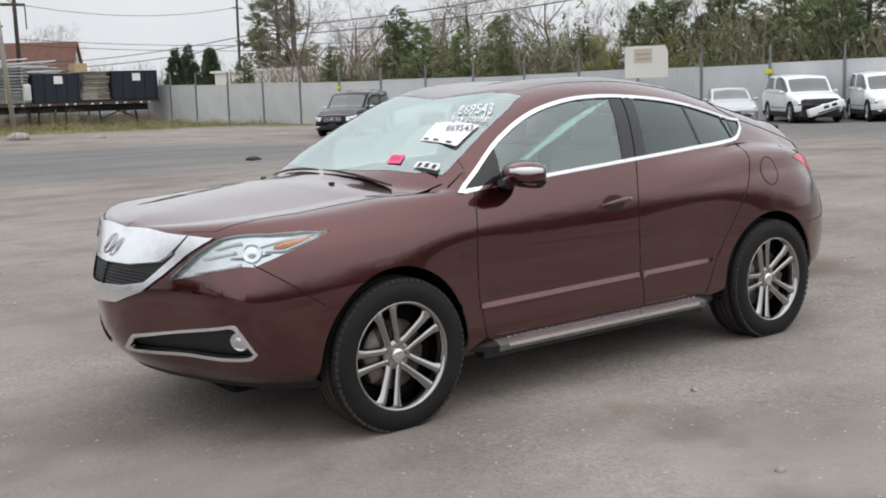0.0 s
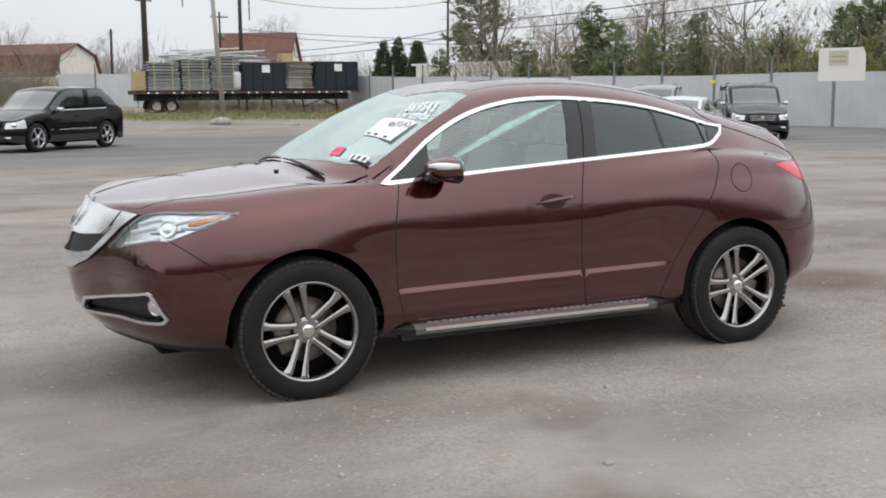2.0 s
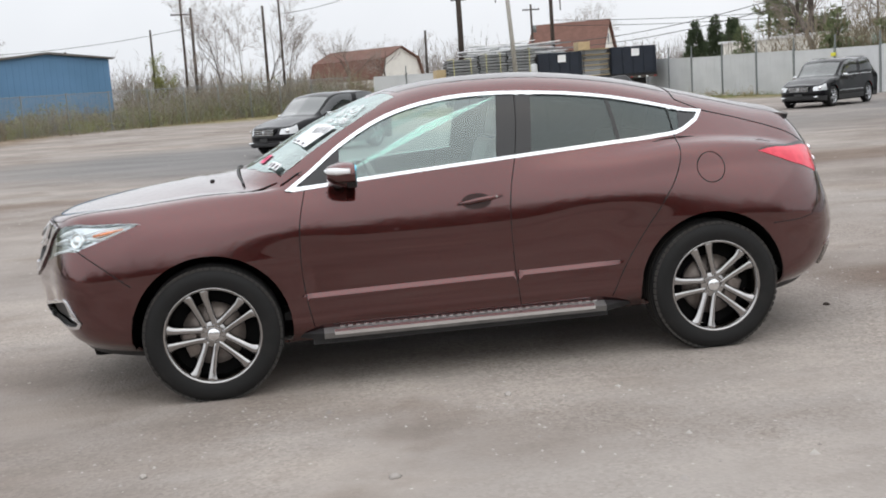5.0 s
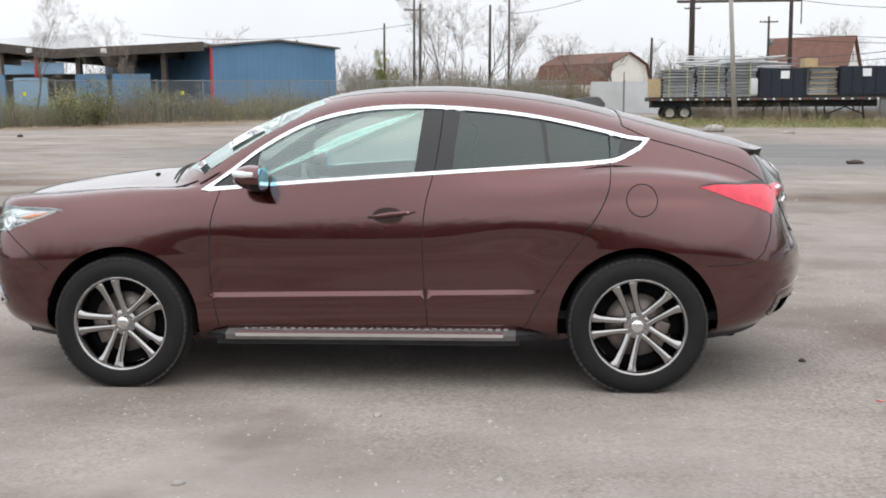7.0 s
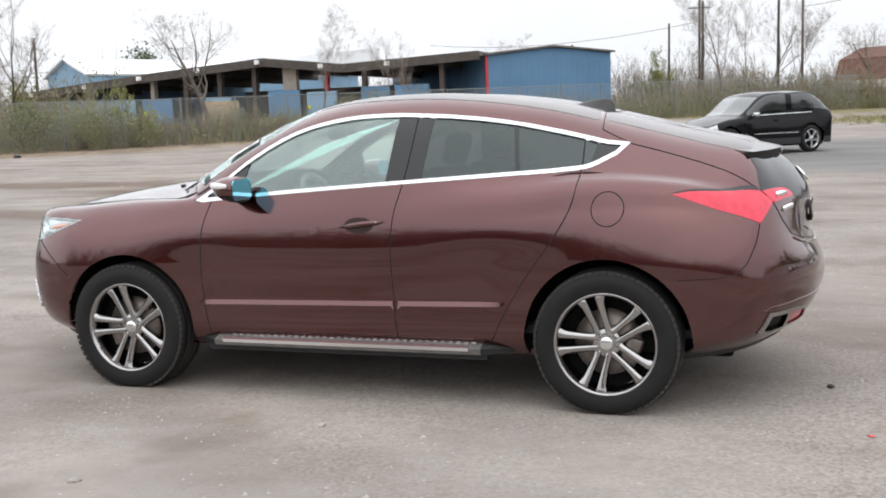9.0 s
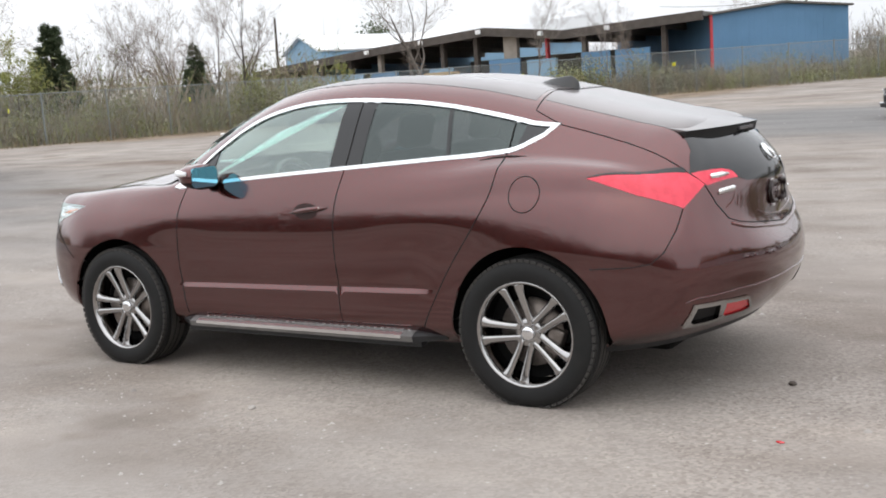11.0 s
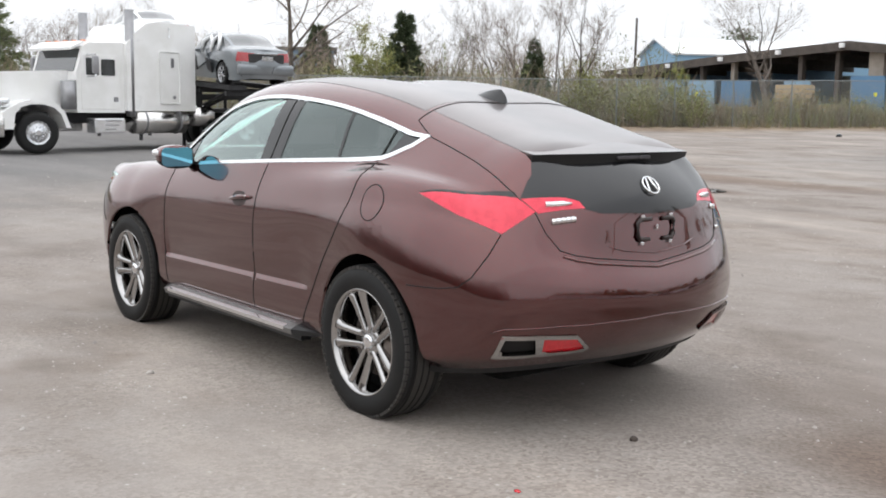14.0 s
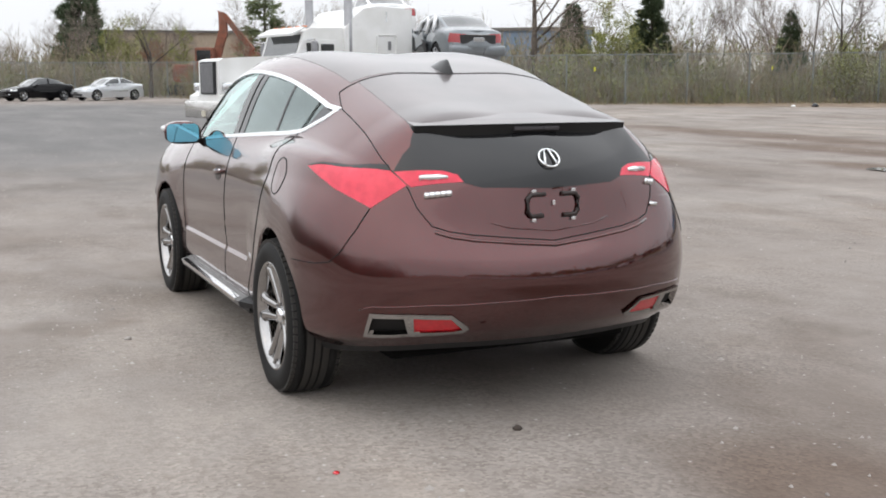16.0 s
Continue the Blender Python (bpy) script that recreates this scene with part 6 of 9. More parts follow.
        part("air_intake", box(-0.112, -0.05, -0.45, 0.40, -0.135, -0.085, 0.02, None, slip), PLASTIC, torn, "dark lower air intake", True)
        for k in range(5):
            bm = box(-0.22, 0.22, -0.16, 0.16, -0.06, 0.06, 0.03, None, pose(f - 0.02 + 0.05 * k, 0.55 - 0.25 * k, 0.62 - 0.03 * k, 20 * k, 25 - 9 * k, 30 * k))
            part("torn_panel", bm, (BUMPER_BLACK, PLASTIC, paint, BUMPER_BLACK, paint)[k], ob, "crumpled torn front panel")
    return ob


SUV = dict(L=4.78, W=1.91, H=1.77, hood=1.06, belt=1.10, cowl=-1.10, roof0=-0.22, roof1=1.52, tail=2.16, deck=1.16, axle_f=-1.50, axle_r=1.42, wheel_r=0.39, suv=True)
BIG = dict(L=5.09, W=1.92, H=1.80, hood=1.09, belt=1.13, cowl=-1.15, roof0=-0.38, roof1=1.95, tail=2.34, deck=1.20, axle_f=-1.58, axle_r=1.50, wheel_r=0.39, suv=True, rails=True)
SEDAN = dict(L=4.62, W=1.78, H=1.45, hood=0.90, belt=0.93, cowl=-0.98, roof0=-0.16, roof1=0.86, tail=1.66, deck=1.02, axle_f=-1.42, axle_r=1.34, wheel_r=0.325)
yaw_of = lambda hx, hy: math.degrees(math.atan2(-hy, -hx))      # front at -x
parked_car("suv", "black luxury SUV with chrome trim parked on the asphalt", "car", BLACK_CAR, (0.24, 26.9), yaw_of(-0.72, -0.69), group="parked vehicles", **SUV)
parked_car("suv", "large black SUV with roof rails facing the lot", "car", BLACK_CAR, (22.6, 23.1), yaw_of(-0.54, -0.84), group="parked vehicles", **BIG)
parked_car("sedan", "silver four-door sedan parked by the grey fence", "car", SILVER_CAR, (15.2, 17.5), yaw_of(-0.77, -0.63), group="parked vehicles", **SEDAN)
parked_car("suv", "dark grey SUV with roof rails near the grey fence", "car", BLACK_CAR, (20.6, 34.2), yaw_of(-0.80, -0.60), group="parked vehicles", **BIG)
parked_car("suv", "dark SUV parked behind a silver sedan", "car", GREY_CAR, (21.9, 27.6), yaw_of(-0.70, -0.72), group="parked vehicles", **BIG)
parked_car("sedan", "pale grey rounded sedan against the grey fence", "car", SILVER_CAR, (30.7, 22.7), yaw_of(-0.70, -0.71), group="parked vehicles", grille_kind="plain", **SEDAN)
parked_car("suv", "white SUV with a wrecked front by the fence", "car", WHITE_CAR, (32.8, 20.8), yaw_of(-0.62, -0.78), group="parked vehicles", crashed=True, grille_kind="plain", **{**BIG, "L": 4.85, "rails": False})
parked_car("suv", "white SUV with a roof rack by the fence", "car", WHITE_CAR, (34.2, 18.2), yaw_of(-0.72, -0.70), group="parked vehicles", **{**BIG, "L": 4.85})
parked_car("sedan", "black sedan parked far across the asphalt", "car", BLACK_CAR, (-67.0, 2.6), yaw_of(0.45, -0.89), group="parked vehicles", **SEDAN)
parked_car("sedan", "silver sedan parked far across the asphalt", "car", SILVER_CAR, (-66.0, 6.8), yaw_of(0.45, -0.89), group="parked vehicles", **SEDAN)

# ---- white truck with a car-carrier rack ----
WHITE_TRUCK = surface("white_truck_paint", (0.82, 0.82, 0.81), 0.3, 0, 0.05, 2, 60, 0, 0.6, color2=(0.76, 0.76, 0.74))
POLISHED = surface("polished_tank", (0.72, 0.71, 0.69), 0.22, 1.0, 0.1, 6, 60, rough_var=0.08)
STEEL_GREY = surface("grey_steel", (0.32, 0.32, 0.33), 0.4, 0.7, 0.1, 8, 80)
CREAM_PLATE = surface("pale_plate", (0.62, 0.58, 0.48), 0.5)
RACK = surface("black_rack_steel", (0.025, 0.025, 0.027), 0.55, 0.3, 0.2, 8, 80)
truck = thing("semi_truck", "white long-nosed semi truck with polished tank parked on asphalt", "truck", "", (-22.5, 4.74, lift(-22.0, 7.0)), 102.7)
T = lambda name, bm, m, label="", parent=None, smooth=False: part(name, bm, m, parent or truck, label, smooth)
hood_o = [(-0.92, 1.02), (-0.91, 1.90), (-0.80, 1.95), (-0.50, 1.98), (1.15, 2.06), (1.15, 1.0), (0.62, 1.0), (0.55, 1.10), (0.34, 1.18), (0.0, 1.21), (-0.34, 1.18), (-0.55, 1.10), (-0.62, 1.0)]
T("hood", prism(hood_o, -0.62, 0.62), WHITE_TRUCK, "long white bonnet")
for s_ in (1, -1):
    fender = [(-0.96, 0.60), (-0.94, 1.00), (-0.72, 1.12), (-0.50, 1.24), (-0.2, 1.31), (0.15, 1.31), (0.48, 1.23), (0.70, 1.02), (0.86, 0.62), (0.74, 0.62), (0.60, 0.96), (0.42, 1.12), (0.12, 1.20), (-0.2, 1.20), (-0.46, 1.13), (-0.62, 0.96), (-0.68, 0.60)]
    T("fender", prism(fender, -s_ * 0.60, -s_ * 1.18), WHITE_TRUCK, "rounded white fender")
    T("headlamp", box(-0.90, -0.66, -s_ * 0.86 - 0.16, -s_ * 0.86 + 0.16, 1.12, 1.34, 0.04), LAMP_SILVER, "paired headlamp", None, True)
    T("air_cleaner", rod((1.02, -s_ * 0.86, 1.08), (1.02, -s_ * 0.86, 1.80), 0.19, 0.19, 24), STEEL_GREY, "round air cleaner", None, True)
    stack = T("exhaust_stack", rod((2.72, -s_ * 1.05, 0.9), (2.72, -s_ * 1.05, 3.66), 0.12, 0.12, 20), STEEL_GREY, "tall exhaust stack", None, True)
    tank = T("fuel_tank", rod((2.85, -s_ * 0.92, 0.78), (4.45, -s_ * 0.92, 0.78), 0.33, 0.33, 32), POLISHED, "polished fuel tank", None, True)
    for x in (3.1, 4.2):
        T("tank_strap", rod((x - 0.03, -s_ * 0.92, 0.78), (x + 0.03, -s_ * 0.92, 0.78), 0.345, 0.345, 32), STEEL_GREY, "", tank)
    T("round_tank", rod((4.75, -s_ * 0.95, 0.92), (5.35, -s_ * 0.95, 0.92), 0.28, 0.28, 28), POLISHED, "short air tank", None, True)
    T("step_box", box(1.55, 2.45, -s_ * 0.98 - 0.2, -s_ * 0.98 + 0.2, 0.48, 0.86, 0.03), SATIN, "step box with faded lettering")
    for k in range(3):
        T("lettering_bar", box(1.85, 2.35 - 0.1 * k, -s_ * 1.185 - 0.004, -s_ * 1.185 + 0.004, 0.78 - 0.11 * k, 0.81 - 0.11 * k), STEEL_GREY, "unreadable lettering")
    T("mirror", box(1.36, 1.52, -s_ * 1.42 - 0.05, -s_ * 1.42 + 0.05, 1.98, 2.42, 0.03), STEEL_GREY, "tall door mirror", None, True)
    T("mirror_bracket", tube([(1.45, -s_ * 1.05, 2.45), (1.45, -s_ * 1.42, 2.46), (1.45, -s_ * 1.42, 1.92), (1.45, -s_ * 1.05, 1.90)], 0.028, 6), SATIN, "mirror bracket")
    door = T("door", box(1.28, 2.42, -s_ * 1.02 - 0.012, -s_ * 1.02 + 0.012, 1.08, 2.48, 0.02), WHITE_TRUCK, "white cab door")
    T("window_glass", box(1.42, 1.78, -s_ * 1.035 - 0.008, -s_ * 1.035 + 0.008, 1.95, 2.38, 0.02), FAR_GLASS, "", door)
    T("window_glass", box(1.86, 2.26, -s_ * 1.035 - 0.008, -s_ * 1.035 + 0.008, 1.95, 2.36, 0.02), FAR_GLASS, "", door)
    T("handle", box(2.22, 2.34, -s_ * 1.04 - 0.01, -s_ * 1.04 + 0.01, 1.28, 1.40, 0.02), STEEL_GREY, "", door)
    hatch_ = T("side_hatch", box(3.55, 4.20, -s_ * 1.165 - 0.010, -s_ * 1.165 + 0.010, 1.25, 2.62, 0.05), WHITE_TRUCK, "locker door on the sleeper")
    T("hatch_vent", box(3.92, 4.02, -s_ * 1.178 - 0.008, -s_ * 1.178 + 0.008, 2.22, 2.46, 0.02), STEEL_GREY, "", hatch_)
    T("hatch_lock", rod((4.02, -s_ * 1.17, 1.42), (4.02, -s_ * 1.195, 1.42), 0.05, 0.05, 14), STEEL_GREY, "", hatch_)
    T("grab_handle", tube([(3.85, -s_ * 1.18, 3.0), (3.85, -s_ * 1.22, 3.0), (3.85, -s_ * 1.22, 3.25), (3.85, -s_ * 1.18, 3.25)], 0.015, 6), SATIN)
T("grille", box(-0.97, -0.86, -0.44, 0.44, 1.04, 1.88, 0.03), RACK, "upright radiator grille")
for k in range(13):
    T("grille_slat", box(-0.985, -0.965, -0.36 + 0.055 * k, -0.325 + 0.055 * k, 1.08, 1.84), STEEL_GREY)
T("bumper", box(-1.10, -0.90, -1.20, 1.20, 0.42, 0.88, 0.05), POLISHED, "deep polished bumper", None, True)
T("apron", box(-0.93, -0.55, -0.62, 0.62, 0.70, 1.06, 0.03), WHITE_TRUCK, "white apron under the radiator")
T("tow_plate", box(-1.115, -1.10, -0.12, 0.10, 0.46, 0.62, 0.004), CREAM_PLATE, "pale plate on the bumper")
T("cab", prism([(1.15, 1.0), (1.15, 2.02), (1.36, 2.66), (1.52, 2.76), (2.55, 2.80), (2.55, 1.0)], -1.02, 1.02), WHITE_TRUCK, "white cab")
T("windscreen", prism([(1.135, 2.04), (1.325, 2.60), (1.345, 2.60), (1.155, 2.04)], -0.90, 0.90), FAR_GLASS, "split flat windscreen")
T("visor", prism([(1.02, 2.62), (1.40, 2.80), (1.42, 2.76), (1.04, 2.56)], -0.98, 0.98), WHITE_TRUCK, "sun visor over the windscreen")
for k in range(5):
    T("roof_light", box(1.45, 1.57, -0.8 + 0.4 * k - 0.035, -0.8 + 0.4 * k + 0.035, 2.80, 2.84, 0.012), AMBER, "small amber roof light")
T("sleeper", prism([(2.55, 1.05), (2.55, 2.78), (2.75, 3.02), (3.15, 3.32), (3.6, 3.40), (4.75, 3.36), (4.75, 1.05)], -1.16, 1.16), WHITE_TRUCK, "tall white sleeper box")
T("chassis", box(-0.9, 8.5, -0.45, 0.45, 0.72, 1.0, 0.02), RACK, "black chassis rails")
T("catwalk", box(4.8, 8.4, -1.10, 1.10, 1.02, 1.12, 0.01), RACK, "low loading deck")
def truck_wheel(x, y, s_, front=False):
    w = new("wheel")
    w.parent = truck
    w.matrix_basis = pose(x, y, 0.51, 0, 0, (0 if s_ == 1 else 180) - (14 if front else 0))
    part("tyre", lathe([(0.29, 0.13), (0.42, 0.15), (0.50, 0.12), (0.51, 0.09), (0.51, -0.09), (0.50, -0.12), (0.42, -0.15), (0.29, -0.13)], 40), RUBBER, w, "large truck tyre", True)
    deep = -0.12 if front else 0.02
    part("rim", lathe([(0.06, deep - 0.05), (0.12, deep - 0.02), (0.22, deep), (0.275, -0.11), (0.29, -0.135)], 40), RIM_SILVER, w, "polished rim", True)
    for k in range(10):
        a = 2 * math.pi * k / 10
        part("wheel_nut", rod((0.15 * math.cos(a), deep - 0.005, 0.15 * math.sin(a)), (0.15 * math.cos(a), deep - 0.05, 0.15 * math.sin(a)), 0.016, 0.016, 6), SATIN, w)
for s_ in (1, -1):
    truck_wheel(0.0, -s_ * 1.04, s_, True)
    for x in (6.55, 7.85):
        truck_wheel(x, -s_ * 1.06, s_)
        truck_wheel(x, -s_ * 0.74, s_)
# rack behind the sleeper: posts, rails and braces
for s_ in (1, -1):
    for x in (5.0, 6.5, 8.2):
        T("rack_post", rod((x, -s_ * 0.98, 1.1), (x, -s_ * 0.98, 1.66), 0.06, 0.06, 8), RACK)
    T("rack_rail", prism([(4.85, 1.36), (8.4, 1.40), (8.4, 1.56), (4.85, 1.52)], -s_ * 1.0 - 0.07, -s_ * 1.0 + 0.07), RACK, "lower rail")
    T("brace", rod((5.2, -s_ * 0.95, 1.14), (6.6, -s_ * 0.95, 1.70), 0.05, 0.05, 8), RACK)
# carrier deck: two tracks on frames, with the damaged sedan
deck = thing("carrier_deck", "black steel carrier deck with two sloping wheel tracks", "carrier", "", (-22.6, 10.8, lift(-22.6, 10.8)), yaw_of(-1.0, 0.06))
for s_ in (1, -1):
    part("wheel_track", prism([(-2.2, 1.84), (2.15, 1.60), (2.15, 1.72), (-2.2, 1.96)], s_ * 0.74 - 0.24, s_ * 0.74 + 0.24), RACK, deck, "sloping wheel track")
    for x in (-1.9, -0.6):
        part("deck_post", rod((x, s_ * 0.66, 0.0), (x, s_ * 0.66, 1.72 - 0.055 * x), 0.055, 0.055, 8), RACK, deck)
    part("deck_brace", rod((-1.8, s_ * 0.66, 0.9), (1.2, s_ * 0.66, 1.55), 0.045, 0.045, 8), RACK, deck)
for x in (-1.9, 0.1, 1.9):
    part("cross_beam", box(x - 0.07, x + 0.07, -1.0, 1.0, 1.56 - 0.055 * x, 1.68 - 0.055 * x), RACK, deck)
loaded = parked_car("sedan", "damaged dark grey sedan loaded on the carrier deck", "car", GREY_CAR, (-22.6, 10.8), 0, group="loaded cars", z=0.0, grille_kind="plain", **SEDAN)
loaded.matrix_basis = pose(-22.6, 10.8, lift(-22.6, 10.8) + 1.79, 0, 0, yaw_of(-1.0, 0.06)) @ pose(0, 0, 0, 0, 3.2, 0)
part("rear_bumper", box(2.12, 2.34, -0.80, 0.80, 0.34, 0.62, 0.07), GREY_CAR, loaded, "smooth grey rear bumper", True)
part("trunk_recess", box(2.20, 2.318, -0.50, 0.50, 0.66, 0.90, 0.02), BUMPER_BLACK, loaded, "dark plate recess in the boot lid")
part("chrome_strip", box(2.31, 2.335, -0.30, 0.30, 0.885, 0.915, 0.006), CHROME, loaded, "bright strip over the plate")
for x0_, x1_, z0_ in ((-0.05, 0.62, 0.98), (0.62, 1.10, 1.02)):
    bag = tube([(x0_, -0.86, z0_ - 0.12), (x0_ + 0.05, -0.80, z0_ + 0.20), ((x0_ + x1_) / 2, -0.70, z0_ + 0.33), (x1_ - 0.04, -0.80, z0_ + 0.18), (x1_, -0.88, z0_ - 0.08)], [0.03, 0.05, 0.06, 0.05, 0.03], 8)
    part("curtain_bag", bag, PAPER, loaded, "limp white curtain airbag in a side window", True)
for k, (x0_, z0_, a_) in enumerate(((-0.5, 0.62, 14), (0.15, 0.70, -18), (0.55, 0.55, 10))):
    part("torn_panel", box(-0.34, 0.34, -0.02, 0.02, -0.16, 0.16, 0.01, None, pose(x0_, -0.91, z0_, 12 * (k - 1), a_, 8 * (1 - k))), (RACK, GREY_CAR, RACK)[k], loaded, "crumpled torn door panel")
over = parked_car("sedan", "white sedan carried high behind the cab", "car", WHITE_CAR, (-29.0, 11.0), 0, group="loaded cars", z=0.0, grille_kind="plain", **SEDAN)
over.matrix_basis = pose(-29.3, 11.1, lift(-29.3, 11.1) + 2.72, 0, 0, yaw_of(-1.0, 0.06))
upper = thing("carrier_deck", "high black carrier deck under the white sedan", "carrier", "", (-29.3, 11.1, lift(-29.3, 11.1)), yaw_of(-1.0, 0.06))
for s_ in (1, -1):
    part("wheel_track", box(-2.3, 2.3, s_ * 0.74 - 0.24, s_ * 0.74 + 0.24, 2.60, 2.72), RACK, upper, "wheel track")
    for x in (-2.1, 2.1):
        part("deck_post", rod((x, s_ * 0.9, 0.0), (x, s_ * 0.9, 2.64), 0.06, 0.06, 8), RACK, upper)

# ---- grey panel fence and chain-link fence ----
PANEL_GREY = surface("grey_fence_sheet", (0.56, 0.575, 0.585), 0.6, 0.0, 0.05, 0.8, 40, 0.001, color2=(0.50, 0.515, 0.525), piece=0.05)
POST_GREY = surface("galvanised_post", (0.24, 0.26, 0.26), 0.5, 0.5, 0.12, 8, 60)
TAG_YELLOW = surface("yellow_tag", (0.75, 0.72, 0.06), 0.5)


def walk_line(points, step):
    """Evenly spaced places along a plan line."""
    out, carry = [], 0.0
    for (x0, y0), (x1, y1) in zip(points, points[1:]):
        d = math.hypot(x1 - x0, y1 - y0)
        s = carry
        while s < d:
            out.append((x0 + (x1 - x0) * s / d, y0 + (y1 - y0) * s / d))
            s += step
        carry = s - d
    return out


fence_a = thing("panel_fence", "grey sheet-metal panel fence with tall steel posts", "fence", "", (0, 0, 0), 0, "structure")
FENCE_A = [(42.5, -6.0), (34.9, 21.0), (24.4, 58.5)]
A_LINE = walk_line(FENCE_A, 3.05) + [(24.4, 58.5)]
FENCE_A2 = [(24.4, 58.5), (23.0, 70.0), (6.2, 78.0)]
panel_me = {}
post_me = None
for run in (A_LINE, walk_line(FENCE_A2, 3.05) + [(6.2, 78.0)]):
    for i, ((x0, y0), (x1, y1)) in enumerate(zip(run, run[1:])):
        d = math.hypot(x1 - x0, y1 - y0)
        if d < 0.4:
            continue
        key = round(d, 2)
        if key not in panel_me:
            bm = box(0.03, d - 0.03, -0.02, 0.02, 0.04, 2.40, 0.0)
            for k in range(1, int(d / 0.38)):
                box(k * 0.38 - 0.008, k * 0.38 + 0.008, -0.026, 0.026, 0.05, 2.39, 0.0, bm)
            me = bpy.data.meshes.new("fence_panel")
            bm.to_mesh(me)
            bm.free()
            me.materials.append(PANEL_GREY)
            panel_me[key] = me
        ob = new("fence_panel", panel_me[key])
        ob.parent = fence_a
        ob.matrix_basis = pose(x0, y0, lift(x0, y0) - 0.05 + 0.03 * math.sin(i * 1.7), 0, -math.degrees(math.atan2(lift(x1, y1) - lift(x0, y0), d)), math.degrees(math.atan2(y1 - y0, x1 - x0)))
        if post_me is None:
            bm = rod((0, 0, -0.1), (0, 0, 3.05), 0.045, 0.045, 8)
            box(-0.06, 0.06, -0.06, 0.06, 0, 2.45, 0, bm)
            post_me = bpy.data.meshes.new("fence_post")
            bm.to_mesh(post_me)
            bm.free()
            post_me.materials.append(POST_GREY)
        ob = new("fence_post", post_me)
        ob.parent = fence_a
        ob.matrix_basis = pose(x0, y0, lift(x0, y0), 0, 0, math.degrees(math.atan2(y1 - y0, x1 - x0)))
        if i % 4 == 2:
            tag = part("yellow_tag", box(-0.16, 0.16, -0.02, 0.02, -0.09, 0.09), TAG_YELLOW, fence_a, "small yellow tag")
            tag.matrix_basis = pose(x0 - 0.10, y0, lift(x0, y0) + 2.02, 0, 0, math.degrees(math.atan2(y1 - y0, x1 - x0)))

WIRE = bpy.data.materials.new("chain_link_wire")
WIRE.use_nodes = True
wn_, wl_ = WIRE.node_tree.nodes, WIRE.node_tree.links
steel_b = wn_["Principled BSDF"]
steel_b.inputs["Base Color"].default_value, steel_b.inputs["Roughness"].default_value, steel_b.inputs["Metallic"].default_value = (0.30, 0.31, 0.30, 1), 0.5, 0.4
clear_b, mix_b = wn_.new("ShaderNodeBsdfTransparent"), wn_.new("ShaderNodeMixShader")
uvn = wn_.new("ShaderNodeTexCoord")
masks = []
for ang in (45, -45):
    mp = wn_.new("ShaderNodeMapping")
    mp.inputs["Rotation"].default_value = (0, radians(ang), 0)
    wv = wn_.new("ShaderNodeTexWave")
    wv.inputs["Scale"].default_value = 6.0
    wl_.new(uvn.outputs["Object"], mp.inputs["Vector"])
    wl_.new(mp.outputs["Vector"], wv.inputs["Vector"])
    gt = wn_.new("ShaderNodeMath")
    gt.operation, gt.inputs[1].default_value = "GREATER_THAN", 0.972
    wl_.new(wv.outputs["Fac"], gt.inputs[0])
    masks.append(gt)
mx = wn_.new("ShaderNodeMath")
mx.operation = "MAXIMUM"
wl_.new(masks[0].outputs[0], mx.inputs[0])
wl_.new(masks[1].outputs[0], mx.inputs[1])
wl_.new(mx.outputs[0], mix_b.inputs["Fac"])
wl_.new(clear_b.outputs[0], mix_b.inputs[1])
wl_.new(steel_b.outputs[0], mix_b.inputs[2])
wl_.new(mix_b.outputs[0], wn_["Material Output"].inputs["Surface"])

fence_b = thing("chain_link_fence", "chain-link fence with steel posts and yellow tags along the lot", "fence", "", (0, 0, 0), 0, "structure")
FENCE_B = [(-74.0, -22.0), (-71.0, 12.0), (-52.0, 18.5), (-40.2, 26.8), (-36.5, 34.7), (-31.0, 42.0), (-25.2, 49.3), (-19.0, 56.5), (-12.0, 63.5), (0.5, 76.5), (6.2, 78.0)]
B_LINE = walk_line(FENCE_B, 3.05)
mesh_me = bpy.data.meshes.new("wire_mesh")
mesh_me.from_pydata([(0, 0, 0.03), (3.06, 0, 0.03), (3.06, 0, 2.42), (0, 0, 2.42)], [], [(0, 1, 2, 3)])
mesh_me.materials.append(WIRE)
bm = rod((0, 0, -0.1), (0, 0, 2.5), 0.038, 0.038, 8)
b_post = bpy.data.meshes.new("fence_post")
bm.to_mesh(b_post)
bm.free()
b_post.materials.append(POST_GREY)
bm = rod((0, 0, 2.43), (3.06, 0, 2.43), 0.022, 0.022, 6)
b_rail = bpy.data.meshes.new("top_rail")
bm.to_mesh(b_rail)
bm.free()
b_rail.materials.append(POST_GREY)
for i, ((x0, y0), (x1, y1)) in enumerate(zip(B_LINE, B_LINE[1:])):
    m = pose(x0, y0, lift(x0, y0), 0, -math.degrees(math.atan2(lift(x1, y1) - lift(x0, y0), 3.05)), math.degrees(math.atan2(y1 - y0, x1 - x0)))
    for nm, me in (("wire_mesh", mesh_me), ("fence_post", b_post), ("top_rail", b_rail)):
        ob = new(nm, me)
        ob.parent = fence_b
        ob.matrix_basis = m
